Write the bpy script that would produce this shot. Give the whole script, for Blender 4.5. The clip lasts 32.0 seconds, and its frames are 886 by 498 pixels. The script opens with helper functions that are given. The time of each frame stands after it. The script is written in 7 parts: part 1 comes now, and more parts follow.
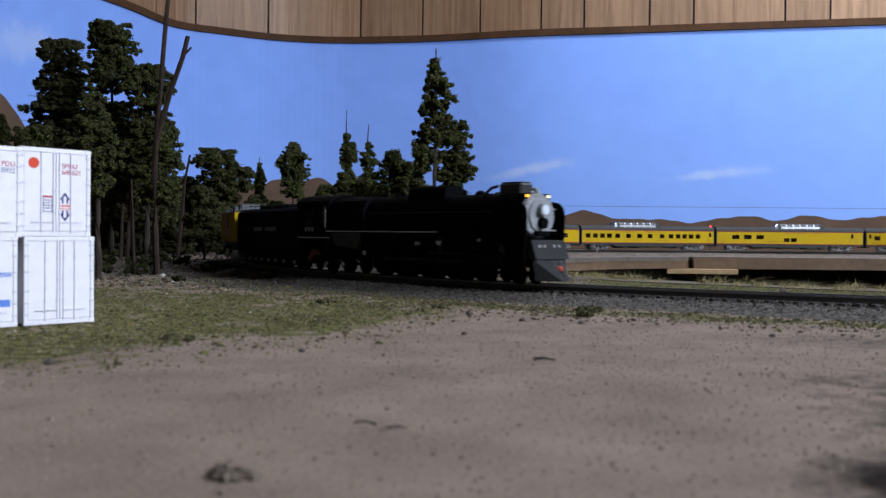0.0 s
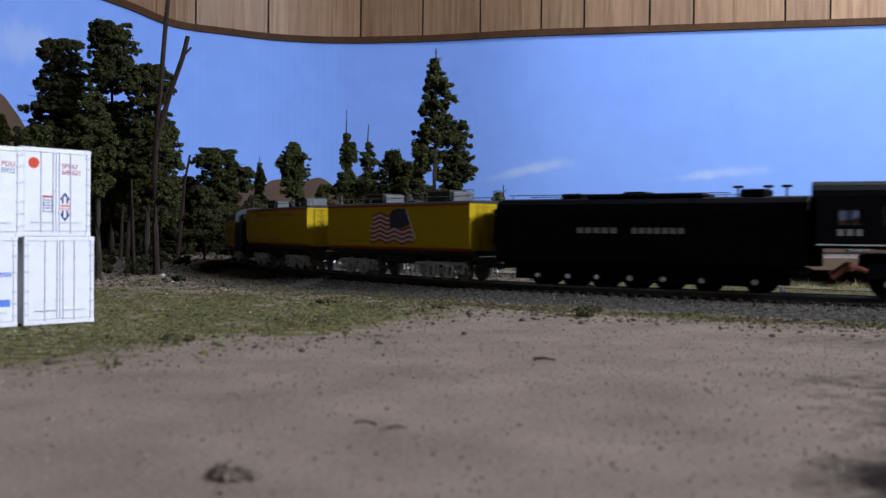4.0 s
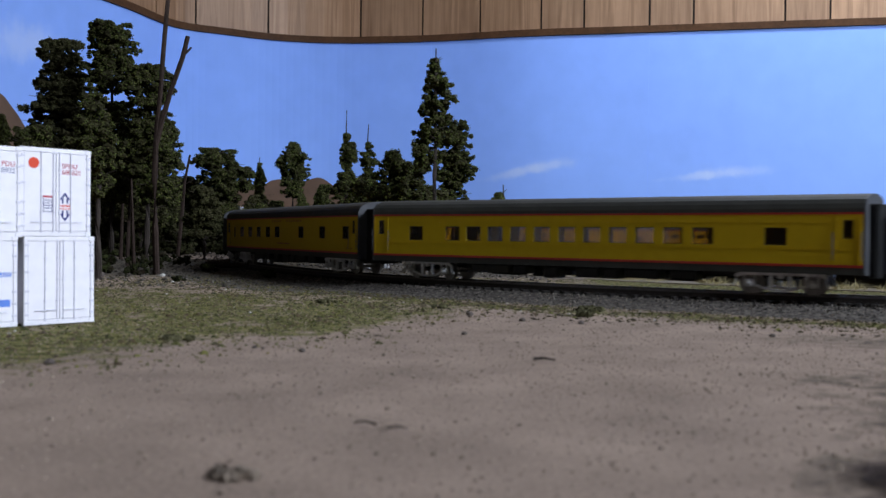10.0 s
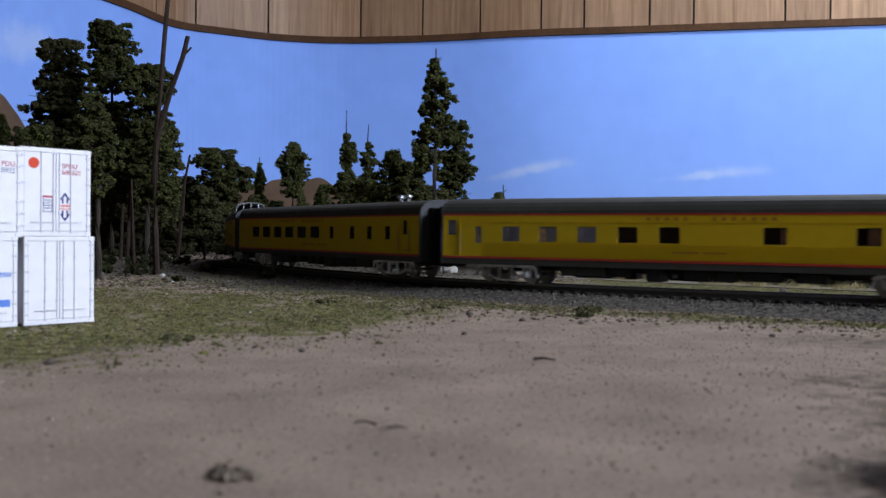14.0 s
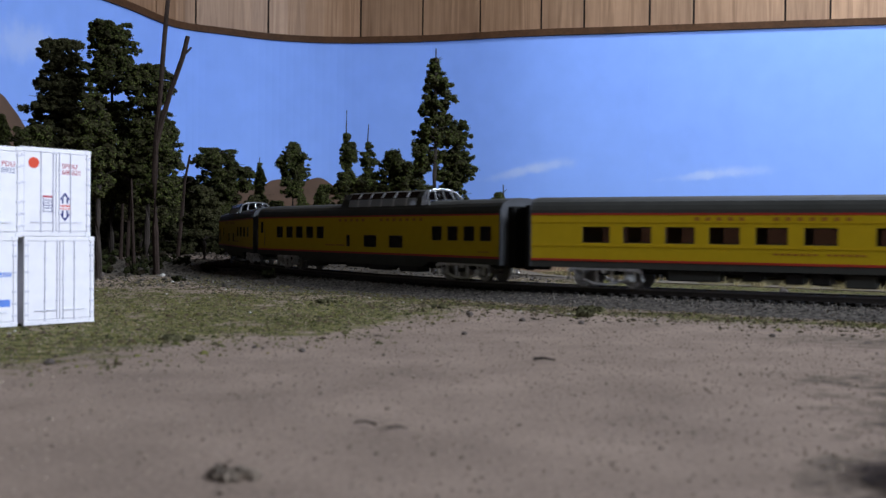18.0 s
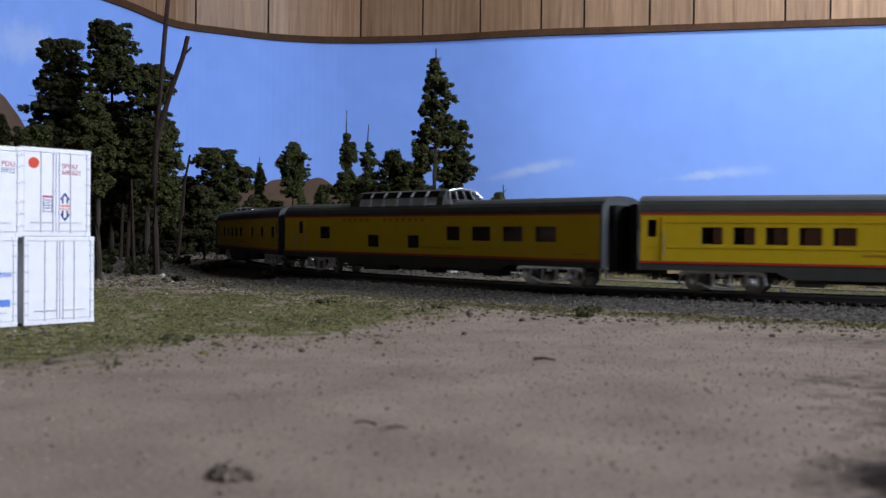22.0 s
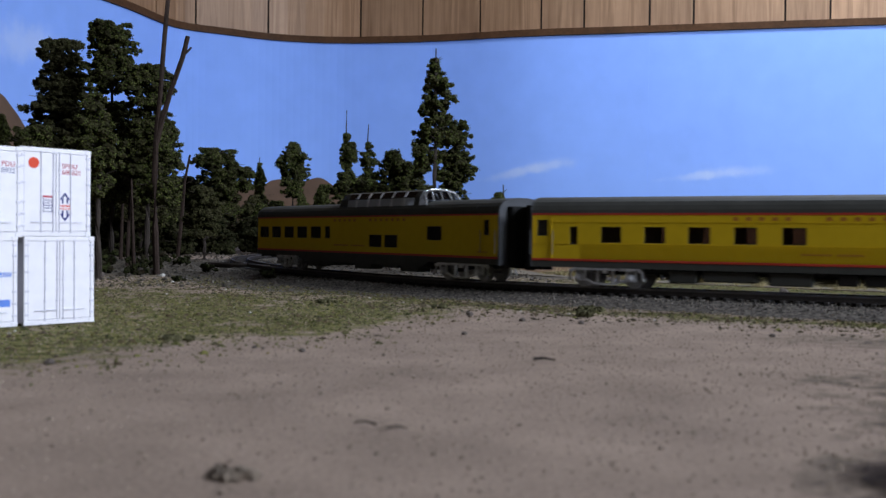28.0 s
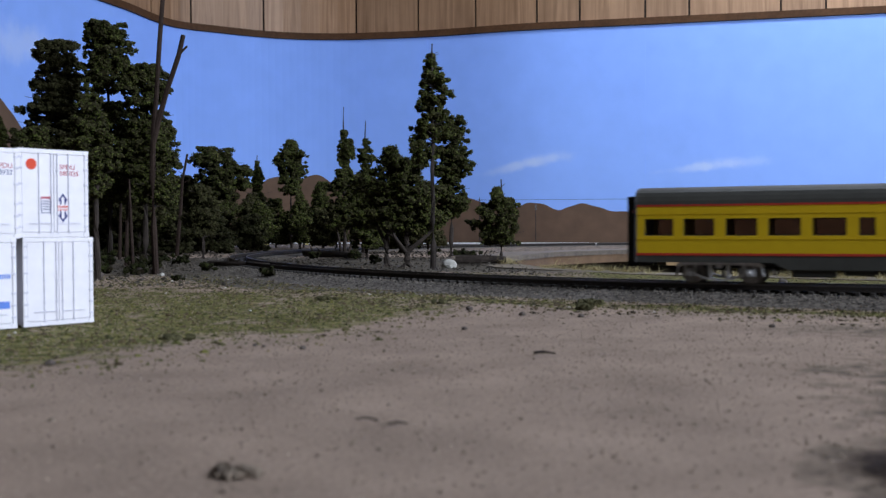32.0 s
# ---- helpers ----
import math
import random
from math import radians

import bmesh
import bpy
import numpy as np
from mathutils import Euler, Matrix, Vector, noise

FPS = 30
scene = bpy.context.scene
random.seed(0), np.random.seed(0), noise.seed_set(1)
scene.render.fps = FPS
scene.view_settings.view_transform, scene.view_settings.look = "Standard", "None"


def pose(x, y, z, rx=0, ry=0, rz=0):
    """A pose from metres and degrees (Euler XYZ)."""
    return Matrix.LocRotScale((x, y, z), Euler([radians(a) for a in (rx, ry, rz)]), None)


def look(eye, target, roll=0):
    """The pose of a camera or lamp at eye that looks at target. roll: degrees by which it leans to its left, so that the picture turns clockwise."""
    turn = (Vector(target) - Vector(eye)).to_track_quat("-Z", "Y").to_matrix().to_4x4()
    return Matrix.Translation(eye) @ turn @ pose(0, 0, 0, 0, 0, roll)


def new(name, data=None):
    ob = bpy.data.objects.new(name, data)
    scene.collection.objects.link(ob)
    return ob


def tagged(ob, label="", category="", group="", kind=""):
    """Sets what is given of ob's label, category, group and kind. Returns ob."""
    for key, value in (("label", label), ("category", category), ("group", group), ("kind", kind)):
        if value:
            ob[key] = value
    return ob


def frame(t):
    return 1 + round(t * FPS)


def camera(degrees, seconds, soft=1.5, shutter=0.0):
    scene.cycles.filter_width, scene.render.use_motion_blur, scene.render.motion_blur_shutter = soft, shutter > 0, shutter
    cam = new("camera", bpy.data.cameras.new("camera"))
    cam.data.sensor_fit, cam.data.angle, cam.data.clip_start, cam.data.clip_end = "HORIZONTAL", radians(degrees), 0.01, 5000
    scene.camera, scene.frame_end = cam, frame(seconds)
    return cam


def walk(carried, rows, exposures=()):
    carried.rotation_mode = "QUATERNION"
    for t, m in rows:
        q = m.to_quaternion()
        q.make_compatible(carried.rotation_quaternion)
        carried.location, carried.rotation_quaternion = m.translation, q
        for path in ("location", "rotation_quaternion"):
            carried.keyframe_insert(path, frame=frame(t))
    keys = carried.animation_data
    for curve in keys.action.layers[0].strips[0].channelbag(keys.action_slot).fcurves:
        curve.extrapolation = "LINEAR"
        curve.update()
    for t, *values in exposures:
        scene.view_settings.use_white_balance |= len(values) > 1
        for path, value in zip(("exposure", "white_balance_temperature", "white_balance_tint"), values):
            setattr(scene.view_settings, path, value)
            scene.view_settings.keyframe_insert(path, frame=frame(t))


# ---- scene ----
cam = camera(48.62, 32.0, soft=1.3, shutter=0.6)
cam.data.dof.use_dof, cam.data.dof.focus_distance, cam.data.dof.aperture_fstop = True, 1.1, 38.0
EYE = (0.0, 0.0, 0.0358)


def view(pitch, yaw, roll):
    a, b = radians(pitch), radians(yaw)
    aim = (EYE[0] + math.sin(b) * math.cos(a), EYE[1] + math.cos(b) * math.cos(a), EYE[2] + math.sin(a))
    return look(EYE, aim, roll)


before, after = view(-0.855, 0.0, 0.572), view(-1.13, 0.064, -0.28)
walk(cam, [(0, before), (30.45, before), (30.6, view(-0.93, 0.03, 0.25)), (30.85, after), (32, after)])

# ---- world and light ----
world = bpy.data.worlds.new("room_air")
world.use_nodes = True
world.node_tree.nodes["Background"].inputs[0].default_value = (0.75, 0.8, 1.0, 1)
world.node_tree.nodes["Background"].inputs[1].default_value = 0.05
scene.world = world
scene.view_settings.exposure = 0.0


def ceiling_lamp(x, y, z, sx, sy, watts, tint, target=None):
    data = bpy.data.lights.new("tube_light", "AREA")
    data.shape, data.size, data.size_y, data.energy, data.color = "RECTANGLE", sx, sy, watts, tint
    ob = new("tube_light", data)
    ob.matrix_world = look((x, y, z), target or (x, y, z - 1))
    return ob


COOL = (0.75, 0.84, 1.0)
ceiling_lamp(1.95, -0.92, 1.24, 1.2, 0.30, 108, COOL, (0.0, 0.5, 0.0))
ceiling_lamp(0.9, 1.65, 1.27, 1.2, 0.25, 25, COOL)

# ---- materials ----
MM = 0.001


def mat(name, colour, rough=0.6, metal=0.0, vary=0.25, scale=60.0, bump=0.0, bump_scale=None, fine=6.0, colour2=None, spec=0.4):
    """Base colour broken up by two scales of noise, with a little relief."""
    m = bpy.data.materials.new(name)
    m.use_nodes = True
    n, l = m.node_tree.nodes, m.node_tree.links
    b = n["Principled BSDF"]
    b.inputs["Roughness"].default_value, b.inputs["Metallic"].default_value = rough, metal
    b.inputs["Specular IOR Level"].default_value = spec
    co = n.new("ShaderNodeTexCoord")
    a = n.new("ShaderNodeTexNoise")
    a.inputs["Scale"].default_value, a.inputs["Detail"].default_value = scale, 6
    c = n.new("ShaderNodeTexNoise")
    c.inputs["Scale"].default_value, c.inputs["Detail"].default_value = scale * fine, 4
    l.new(co.outputs["Object"], a.inputs["Vector"]), l.new(co.outputs["Object"], c.inputs["Vector"])
    add = n.new("ShaderNodeMath")
    add.operation = "ADD"
    l.new(a.outputs["Fac"], add.inputs[0]), l.new(c.outputs["Fac"], add.inputs[1])
    ramp = n.new("ShaderNodeMapRange")
    ramp.inputs["From Min"].default_value, ramp.inputs["From Max"].default_value = 0.65, 1.35
    l.new(add.outputs[0], ramp.inputs["Value"])
    mix = n.new("ShaderNodeMix")
    mix.data_type = "RGBA"
    l.new(ramp.outputs[0], mix.inputs["Factor"])
    dark = colour2 or tuple(v * (1 - vary) for v in colour)
    light = colour if colour2 else tuple(min(1, v * (1 + vary)) for v in colour)
    mix.inputs["A"].default_value, mix.inputs["B"].default_value = (*dark, 1), (*light, 1)
    l.new(mix.outputs["Result"], b.inputs["Base Color"])
    if bump:
        k = n.new("ShaderNodeTexNoise")
        k.inputs["Scale"].default_value, k.inputs["Detail"].default_value = bump_scale or scale * 4, 5
        l.new(co.outputs["Object"], k.inputs["Vector"])
        bm_ = n.new("ShaderNodeBump")
        bm_.inputs["Strength"].default_value, bm_.inputs["Distance"].default_value = bump, 0.0006
        l.new(k.outputs["Fac"], bm_.inputs["Height"]), l.new(bm_.outputs[0], b.inputs["Normal"])
    return m


def glass(name, tint=(0.75, 0.78, 0.8), rough=0.05):
    m = bpy.data.materials.new(name)
    m.use_nodes = True
    n, l = m.node_tree.nodes, m.node_tree.links
    out = n["Material Output"]
    n.remove(n["Principled BSDF"])
    t, g, f, mx = n.new("ShaderNodeBsdfTransparent"), n.new("ShaderNodeBsdfGlossy"), n.new("ShaderNodeFresnel"), n.new("ShaderNodeMixShader")
    t.inputs[0].default_value = (*tint, 1)
    g.inputs["Roughness"].default_value = rough
    f.inputs[0].default_value = 1.5
    l.new(f.outputs[0], mx.inputs[0]), l.new(t.outputs[0], mx.inputs[1]), l.new(g.outputs[0], mx.inputs[2])
    l.new(mx.outputs[0], out.inputs[0])
    return m


def hazy(name, tint, film, share, rough=0.2):
    """Clear moulded plastic mixed with a share of flat film colour."""
    m = glass(name, tint, rough)
    n, l = m.node_tree.nodes, m.node_tree.links
    out = n["Material Output"]
    d, t, a, mx = n.new("ShaderNodeBsdfDiffuse"), n.new("ShaderNodeBsdfTranslucent"), n.new("ShaderNodeMixShader"), n.new("ShaderNodeMixShader")
    d.inputs[0].default_value = t.inputs[0].default_value = (*film, 1)
    ns, rp = n.new("ShaderNodeTexNoise"), n.new("ShaderNodeMapRange")
    ns.inputs["Scale"].default_value = 90
    rp.inputs["To Min"].default_value, rp.inputs["To Max"].default_value = share * 0.75, share * 1.25
    l.new(ns.outputs["Fac"], rp.inputs["Value"]), l.new(rp.outputs[0], mx.inputs[0])
    l.new(d.outputs[0], a.inputs[1]), l.new(t.outputs[0], a.inputs[2])
    l.new(out.inputs[0].links[0].from_socket, mx.inputs[1]), l.new(a.outputs[0], mx.inputs[2])
    l.new(mx.outputs[0], out.inputs[0])
    return m


def glow(name, colour, strength):
    m = bpy.data.materials.new(name)
    m.use_nodes = True
    b = m.node_tree.nodes["Principled BSDF"]
    b.inputs["Base Color"].default_value = (*colour, 1)
    b.inputs["Emission Color"].default_value, b.inputs["Emission Strength"].default_value = (*colour, 1), strength
    return m


YELLOW = mat("armour_yellow_paint", (0.54, 0.362, 0.015), 0.42, vary=0.06, scale=30, spec=0.05)
GREY_ROOF = mat("grey_roof_paint", (0.054, 0.053, 0.047), 0.6, vary=0.16, scale=25, spec=0.12)
GREY_TRIM = mat("light_grey_paint", (0.135, 0.138, 0.145), 0.5, vary=0.1, scale=30)
END_GREY = mat("grey_end_paint", (0.07, 0.072, 0.078), 0.6, vary=0.15, scale=40, spec=0.15)
RED = mat("red_stripe_paint", (0.40, 0.035, 0.018), 0.45, vary=0.08, scale=30)
BLACK = mat("black_locomotive_paint", (0.0030, 0.0030, 0.0035), 0.62, vary=0.3, scale=40, spec=0.03)
BLACK_RUBBER = mat("black_rubber", (0.004, 0.004, 0.004), 0.85, vary=0.3, scale=60)
DARK_METAL = mat("dark_weathered_metal", (0.016, 0.015, 0.015), 0.55, 0.4, vary=0.35, scale=80)
SILVER = mat("silver_truck_paint", (0.52, 0.52, 0.53), 0.28, 0.5, vary=0.3, scale=160)
SMOKEBOX = mat("silver_grey_smokebox_paint", (0.33, 0.34, 0.36), 0.45, 0.3, vary=0.2, scale=90)
STEEL = mat("worn_rail_steel", (0.12, 0.11, 0.10), 0.4, 0.7, vary=0.15, scale=60)
RAIL_SIDE = mat("browned_rail", (0.035, 0.028, 0.024), 0.6, 0.4, vary=0.3, scale=150)
TIE = mat("dark_plastic_tie", (0.022, 0.018, 0.015), 0.7, vary=0.4, scale=200, bump=0.4)
WHITE_PAINT = mat("white_container_paint", (0.88, 0.86, 0.91), 0.45, vary=0.05, scale=40)
WHITE_LINE = mat("white_line_paint", (0.62, 0.62, 0.6), 0.5, vary=0.05, scale=40)
ORANGE_RED = mat("orange_red_decal", (0.72, 0.06, 0.02), 0.5, vary=0.05, scale=40)
BLUE_DECAL = mat("blue_decal", (0.015, 0.025, 0.17), 0.5, vary=0.08, scale=40)
PALE_BLUE = mat("pale_blue_decal", (0.12, 0.25, 0.72), 0.5, vary=0.1, scale=40)
MAROON = mat("dark_red_decal", (0.45, 0.035, 0.06), 0.5, vary=0.1, scale=40)
WINDOW = glass("window_glass", (0.66, 0.60, 0.56), 0.12)
# pale film colour paints in the sheen of light reflected by the panes
DOME_GLASS = hazy("dome_glass", (0.88, 0.89, 0.9), (0.74, 0.76, 0.82), 0.55)
BARK = mat("brown_bark", (0.038, 0.028, 0.022), 0.9, vary=0.4, scale=90, bump=0.8, bump_scale=700)
BARK_GREY = mat("grey_dead_bark", (0.032, 0.024, 0.020), 0.9, vary=0.4, scale=90, bump=0.8, bump_scale=700)


def foam(name, colours, rough=0.9):
    """Leafy foliage: every leaf its own tone, in drifts of lighter and browner growth."""
    m = mat(name, (1.0, 1.0, 1.0), rough, vary=0.4, scale=48, bump=0.5, bump_scale=900, spec=0.12, colour2=(0.50, 0.47, 0.42))
    n, l = m.node_tree.nodes, m.node_tree.links
    b = n["Principled BSDF"]
    drift = b.inputs["Base Color"].links[0].from_socket
    g, r = n.new("ShaderNodeNewGeometry"), n.new("ShaderNodeValToRGB")
    while len(r.color_ramp.elements) < len(colours):
        r.color_ramp.elements.new(0.5)
    for i, (e, c) in enumerate(zip(r.color_ramp.elements, colours)):
        e.position, e.color = i / (len(colours) - 1), (*c, 1)
    l.new(g.outputs["Random Per Island"], r.inputs[0])
    mx = n.new("ShaderNodeMix")
    mx.data_type, mx.blend_type = "RGBA", "MULTIPLY"
    mx.inputs["Factor"].default_value = 1.0
    l.new(drift, mx.inputs["A"]), l.new(r.outputs[0], mx.inputs["B"])
    l.new(mx.outputs["Result"], b.inputs["Base Color"])
    return m


FOLIAGE = foam("dark_green_leaf_foliage", [(0.034, 0.043, 0.013), (0.078, 0.100, 0.024), (0.116, 0.144, 0.034), (0.064, 0.078, 0.021), (0.105, 0.094, 0.042), (0.170, 0.192, 0.050)])
FOLIAGE_DULL = foam("dull_green_leaf_foliage", [(0.038, 0.040, 0.016), (0.080, 0.086, 0.030), (0.100, 0.082, 0.044), (0.062, 0.066, 0.025), (0.122, 0.118, 0.046)])
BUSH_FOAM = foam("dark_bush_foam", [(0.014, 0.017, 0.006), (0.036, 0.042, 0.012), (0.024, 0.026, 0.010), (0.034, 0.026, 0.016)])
# foam inside the crowns, darkened in colour for the shade between leaves
CORE = mat("shade_dark_foam_core", (0.036, 0.034, 0.016), 0.95, vary=0.4, scale=90, bump=1.0, bump_scale=1500, spec=0.05)
BARK_DEAD = mat("dark_dead_bark", (0.040, 0.027, 0.022), 0.9, vary=0.4, scale=90, bump=0.8, bump_scale=700, spec=0.1)
OLIVE = mat("olive_ground_foam", (0.095, 0.088, 0.045), 0.95, vary=0.4, scale=60, bump=1.0, bump_scale=900, spec=0.1)
STRAW = mat("dry_straw_grass", (0.40, 0.33, 0.16), 0.85, vary=0.35, scale=90)
STONE = mat("pale_stone", (0.42, 0.40, 0.36), 0.85, vary=0.25, scale=200, bump=0.8)
PEBBLE = mat("dark_pebble", (0.085, 0.068, 0.058), 0.9, vary=0.5, scale=300)
ROOM_WALL = mat("dark_shell_wall", (0.05, 0.032, 0.02), 0.6, vary=0.25, scale=6)
PLYWOOD = mat("brown_plywood_edge", (0.165, 0.100, 0.056), 0.7, vary=0.25, scale=14, bump=0.2)
PINE = mat("raw_pine", (0.42, 0.27, 0.13), 0.65, vary=0.15, scale=14)
TRIM_WOOD = mat("stained_wood_trim", (0.075, 0.036, 0.017), 0.65, vary=0.3, scale=20, spec=0.1)
CEILING = mat("grey_ceiling", (0.12, 0.115, 0.11), 0.9, vary=0.03, scale=3)
FLOOR_DARK = mat("dark_carpet", (0.03, 0.028, 0.026), 0.95, vary=0.3, scale=20)

# ---- building blocks (sizes in millimetres) ----


def mesh_of(name, bm, material, smooth=False):
    me = bpy.data.meshes.new(name)
    bm.normal_update()
    bm.to_mesh(me)
    bm.free()
    for m in material if isinstance(material, (list, tuple)) else [material]:
        me.materials.append(m)
    if smooth:
        me.shade_smooth()
    return me


def part(name, bm, material, parent=None, label="", smooth=False):
    me = bm if isinstance(bm, bpy.types.Mesh) else mesh_of(name, bm, material, smooth)
    ob = new(name, me)
    if parent:
        ob.parent = parent
    if label:
        tagged(ob, label)
    return ob


def box(bm, x0, x1, y0, y1, z0, z1, bevel=0.0):
    r = bmesh.ops.create_cube(bm, size=1.0)
    vs = r["verts"]
    for v in vs:
        v.co = Vector(((x0 if v.co.x < 0 else x1) * MM, (y0 if v.co.y < 0 else y1) * MM, (z0 if v.co.z < 0 else z1) * MM))
    if bevel:
        es = list({e for v in vs for e in v.link_edges})
        bmesh.ops.bevel(bm, geom=es, offset=bevel * MM, segments=1, affect="EDGES", clamp_overlap=True)
    return bm


def rod(bm, a, b, r0, r1=None, n=10):
    a, b = Vector(a) * MM, Vector(b) * MM
    r1 = r0 if r1 is None else r1
    d = b - a
    m = Matrix.Translation((a + b) / 2) @ d.to_track_quat("Z", "Y").to_matrix().to_4x4()
    bmesh.ops.create_cone(bm, cap_ends=True, segments=n, radius1=r0 * MM, radius2=max(r1, 0.001) * MM, depth=d.length, matrix=m)
    return bm


def ball(bm, c, r, squash=(1, 1, 1), sub=2):
    m = Matrix.Translation(Vector(c) * MM) @ Matrix.Diagonal((*squash, 1))
    bmesh.ops.create_icosphere(bm, subdivisions=sub, radius=r * MM, matrix=m)
    return bm


def prism(bm, profile, x0, x1, axis="x"):
    """A closed outline (a, b) swept along an axis: x: (y, z), y: (x, z), z: (x, y)."""
    def p(u, a, b):
        q = {"x": (u, a, b), "y": (a, u, b), "z": (a, b, u)}[axis]
        return bm.verts.new(Vector(q) * MM)
    r0, r1 = [p(x0, *q) for q in profile], [p(x1, *q) for q in profile]
    n = len(profile)
    bm.faces.new(r0), bm.faces.new(r1[::-1])
    for i in range(n):
        bm.faces.new((r0[i], r1[i], r1[(i + 1) % n], r0[(i + 1) % n]))
    bmesh.ops.recalc_face_normals(bm, faces=bm.faces[:])
    return bm


def B():
    return bmesh.new()


def thing(name, label, category, group="", m=None):
    ob = tagged(new(name), label, category, group)
    ob.empty_display_size = 0.01
    if m:
        ob.matrix_world = m
    return ob


# ---- the line of the railway ----
RAIL_Z = 0.0086
START, HEAD = (-0.0849, 0.7161), radians(-57.72)
AHEAD = ((0.150, 1.417), (0.150, 1.651), (0.35, 1.103), (9.0, 0.4))
BEHIND = ((0.300, 1.011), (0.600, 1.335), (1.55, 1.087), (9.0, 0.05))
SPEED = 0.0913


def line(s):
    """Place and heading s metres along the track centre."""
    x, y, th = START[0], START[1], HEAD
    sign, rest = (1 if s >= 0 else -1), abs(s)
    for length, k in AHEAD if s >= 0 else BEHIND:
        q = min(rest, length) * sign
        x += (math.sin(th + k * q) - math.sin(th)) / k
        y -= (math.cos(th + k * q) - math.cos(th)) / k
        th += k * q
        rest -= abs(q)
        if rest <= 0:
            break
    return x, y, th


def on_line(s, half):
    """Pose of a vehicle whose trucks stand half metres before and behind s."""
    a, b = line(s - half), line(s + half)
    th = math.atan2(b[1] - a[1], b[0] - a[0])
    return Matrix.Translation(((a[0] + b[0]) / 2, (a[1] + b[1]) / 2, RAIL_Z)) @ Matrix.Rotation(th, 4, "Z"), th


MOVERS = []   # (thing, s at 0 s, half wheelbase, [(truck, offset)], [(wheel, radius, x, y, z)])

# ---- ground, shelf, backdrop, room ----
VOID = [(62, 1085), (90, 930), (167, 800), (253, 722), (330, 680), (700, 575), (1700, 520), (1700, 1560), (424, 1585), (404, 1600), (262, 1500), (157, 1380), (100, 1230)]


def in_void(x, y):
    inside, n = False, len(VOID)
    for i in range(n):
        (x0, y0), (x1, y1) = VOID[i], VOID[i - 1]
        if (y0 > y * 1000) != (y1 > y * 1000) and x * 1000 < (x1 - x0) * (y * 1000 - y0) / (y1 - y0) + x0:
            inside = not inside
    return inside


TRACK_PTS = np.array([line(s)[:2] for s in np.arange(-2.6, 1.6, 0.02)])
GRID_X, GRID_Y, CELL = -1.8, -0.5, 0.005
GRID = np.stack(np.meshgrid(GRID_X + CELL * np.arange(720), GRID_Y + CELL * np.arange(680), indexing="ij"), -1)
GRID_D = np.concatenate([np.sqrt(((row[:, None, :] - TRACK_PTS[None]) ** 2).sum(-1)).min(1)[None] for row in GRID])


def track_d(x, y):
    """Distance to the track's centre line."""
    u, v = (x - GRID_X) / CELL, (y - GRID_Y) / CELL
    i, j = min(718, max(0, int(u))), min(678, max(0, int(v)))
    a, b = u - i, v - j
    return float((GRID_D[i, j] * (1 - a) + GRID_D[i + 1, j] * a) * (1 - b) + (GRID_D[i, j + 1] * (1 - a) + GRID_D[i + 1, j + 1] * a) * b)


SIDING_PTS = np.array([(0.335 - s * 0.9063, 1.925 + s * 0.4226) for s in np.arange(0.0, 0.92, 0.02)])


def ground_z(x, y):
    v = Vector((x, y, 0))
    d = track_d(x, y)
    if y > 1.8:
        d = min(d, float(np.sqrt(((SIDING_PTS - (x, y)) ** 2).sum(1).min())))
    near = min(1.0, max(0.25, (y - 0.15) / 0.25))
    z = near * (0.0004 * noise.noise(v * 30) + 0.00012 * noise.noise(v * 80)) + 0.0009 * near * noise.noise(v * 7)
    bed = max(0.0, min(1.0, (0.036 - d) / 0.016))
    z = z * (1 - bed) + bed * (0.0040 + 0.0003 * noise.noise(v * 200))
    far = max(0.0, min(1.0, (y - 0.95) / 0.4))
    return z + far * 0.003 * (1 - bed)


